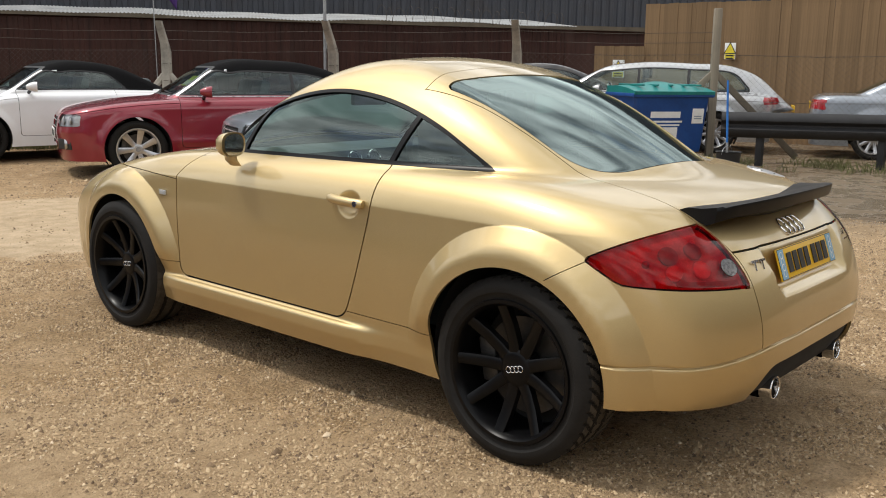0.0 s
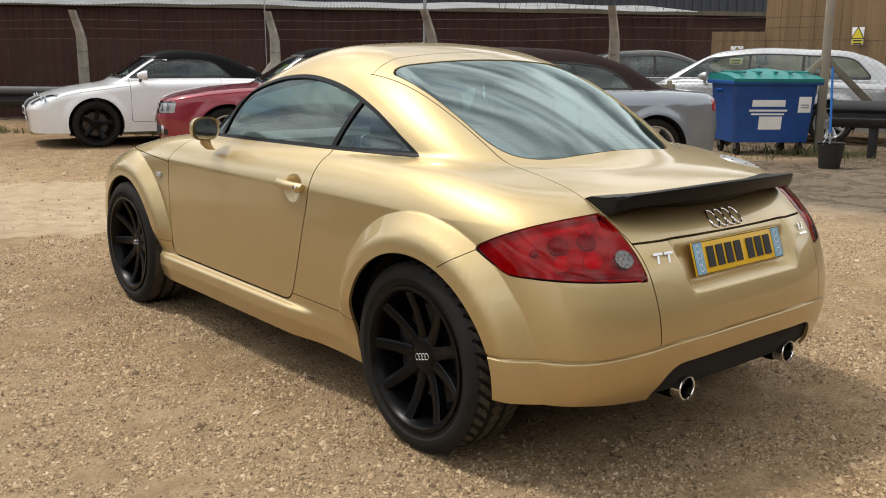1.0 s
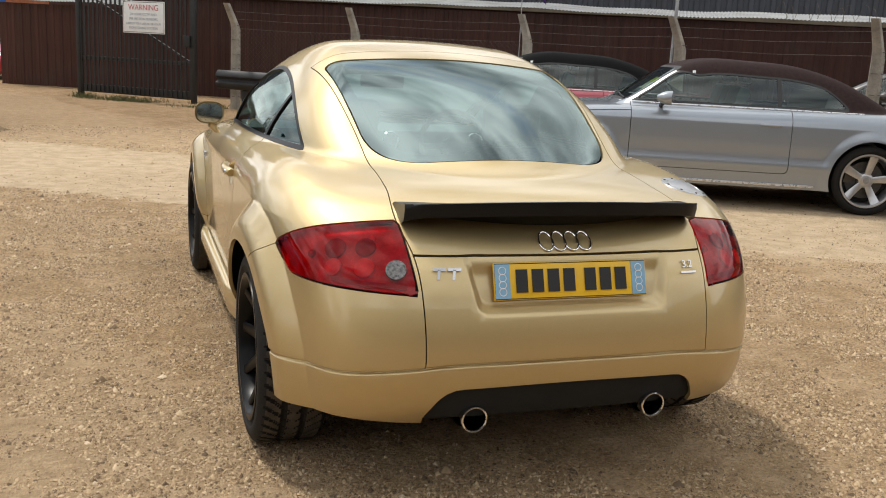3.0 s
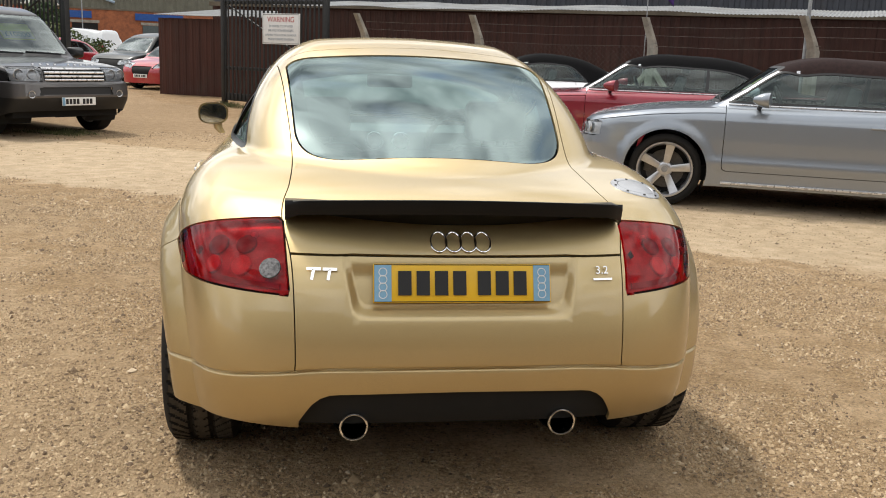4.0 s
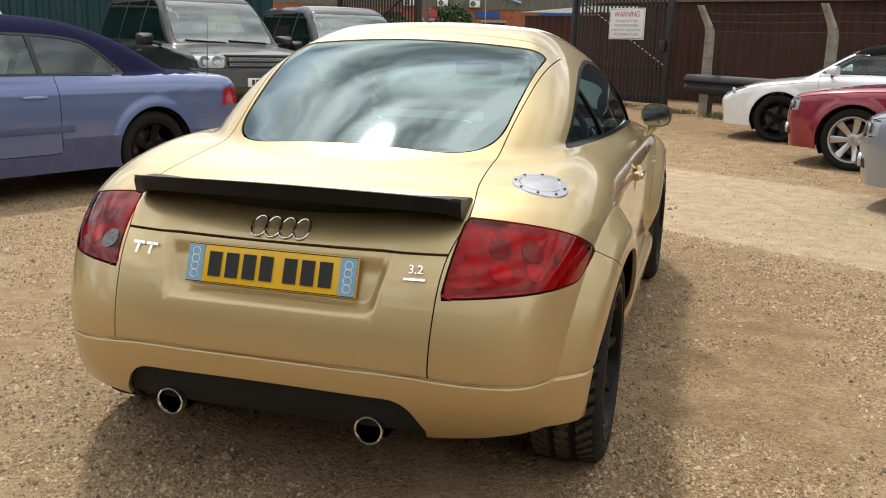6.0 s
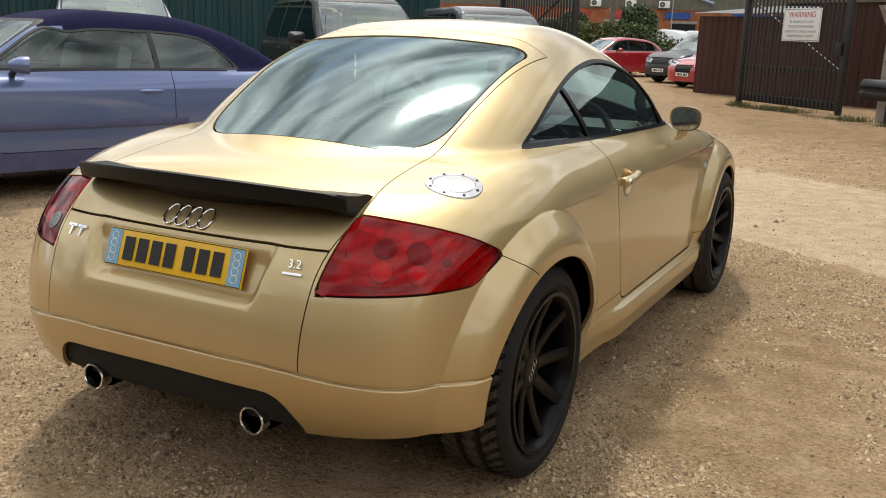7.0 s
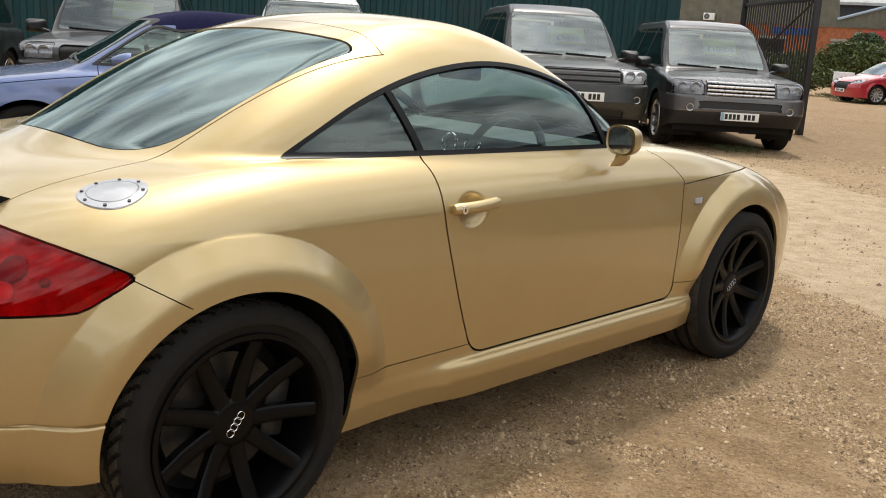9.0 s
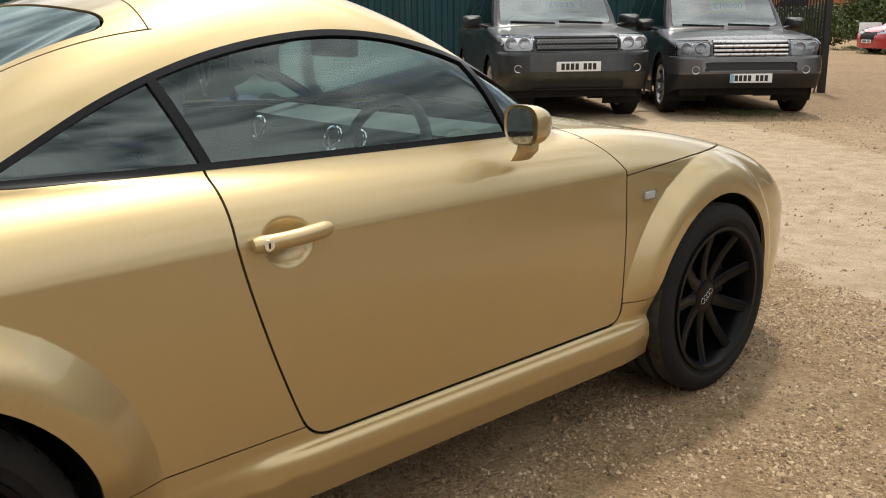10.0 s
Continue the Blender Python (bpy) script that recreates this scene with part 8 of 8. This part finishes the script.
def gravel_chips(n, lo, hi, size, seed, name, keep):
    """Loose flat chips of stone lying on the yard."""
    rnd = np.random.RandomState(seed)
    base = np.array([(1, 0, 0), (0.3, 0.95, 0), (-0.8, 0.6, 0), (-0.9, -0.5, 0), (0.35, -0.9, 0), (0.1, 0.05, 1.1)])
    tri = [(0, 1, 5), (1, 2, 5), (2, 3, 5), (3, 4, 5), (4, 0, 5)]
    pts = np.stack([rnd.uniform(lo[0], hi[0], n * 3), rnd.uniform(lo[1], hi[1], n * 3)], -1)
    ok = [p for p in pts if keep(p) > rnd.rand()][:n]
    m = len(ok)
    P = np.array(ok)
    s = size * rnd.lognormal(0, 0.42, m)
    a = rnd.uniform(0, 6.28, m)
    V = np.repeat(base[None], m, 0) * (1 + rnd.normal(size=(m, 6, 1)) * 0.22)
    V[:, :, 1] *= rnd.uniform(0.5, 1.0, (m, 1))
    V[:, :, 2] *= rnd.uniform(0.5, 1.1, (m, 1))
    V[:, :5, 2] += rnd.normal(size=(m, 5)) * 0.12
    V *= s[:, None, None]
    c, sn = np.cos(a)[:, None], np.sin(a)[:, None]
    X = V[:, :, 0] * c - V[:, :, 1] * sn + P[:, 0:1]
    Y = V[:, :, 0] * sn + V[:, :, 1] * c + P[:, 1:2]
    Z = V[:, :, 2] + 0.001
    verts = np.stack([X, Y, Z], -1).reshape(-1, 3)
    faces = (np.array(tri)[None] + 6 * np.arange(m)[:, None, None]).reshape(-1, 3)
    me = bpy.data.meshes.new(name)
    me.vertices.add(len(verts))
    me.vertices.foreach_set("co", verts.ravel())
    me.loops.add(len(faces) * 3)
    me.loops.foreach_set("vertex_index", faces.ravel())
    me.polygons.add(len(faces))
    me.polygons.foreach_set("loop_start", np.arange(len(faces)) * 3)
    me.polygons.foreach_set("loop_total", np.full(len(faces), 3))
    me.update(calc_edges=True)
    me.validate()
    me.materials.append(M["chips"])
    return tagged(new(name, me), "loose tan stone chips scattered over the yard", "gravel", "", "stuff")


def chip_density(p):
    x, y = p
    k = 0.56 + 1.2 * noise.noise(Vector((x * 1.0, y * 1.3, 0.3))) + 1.5 * noise.noise(Vector((x * 3.4, y * 4.4, 1.7))) + 0.7 * noise.noise(Vector((x * 9.0, y * 9.0, 4.2)))
    d = 0.5 * x + 0.866 * y
    if abs(d - 4.1) < 1.45:
        k *= 0.05
    if abs(x) < 0.7 and abs(y) < 1.7:
        k *= 0.3
    return min(1.0, max(0.03, k))


gravel_chips(270000, (-4.2, -4.0), (4.8, 3.2), 0.0037, 11, "gravel", chip_density)
gravel_chips(78000, (-5.0, -4.2), (5.5, 5.0), 0.0049, 12, "gravel", chip_density)
gravel_chips(22000, (-6.0, 3.0), (6.0, 10.0), 0.0065, 13, "gravel", chip_density)


# broken timber hurdle between the silver convertible and the bin
def timber_hurdle(x, y, rz):
    h = thing("timber_hurdle", pose(x, y, 0, 0, 0, rz), "broken weathered timber hurdle beside the waste bin", "hurdle")
    for k, (u, top) in enumerate(((0.0, 0.95), (0.42, 0.88), (0.84, 1.0))):
        part("stake", bm_box((0.07, 0.05, top + 0.1), (u, 0, top / 2 - 0.05), Matrix.Rotation(random.uniform(-0.05, 0.05), 4, "Y")), M["old_timber"], h, bevel=0.006)
    for z, tilt in ((0.25, 0.03), (0.48, -0.05), (0.72, 0.02), (0.90, -0.02)):
        part("slat", bm_box((0.98, 0.022, 0.09), (0.42, -0.037, z), Matrix.Rotation(tilt, 4, "Y")), M["old_timber"], h, bevel=0.004)


timber_hurdle(7.05, 4.75, -52)
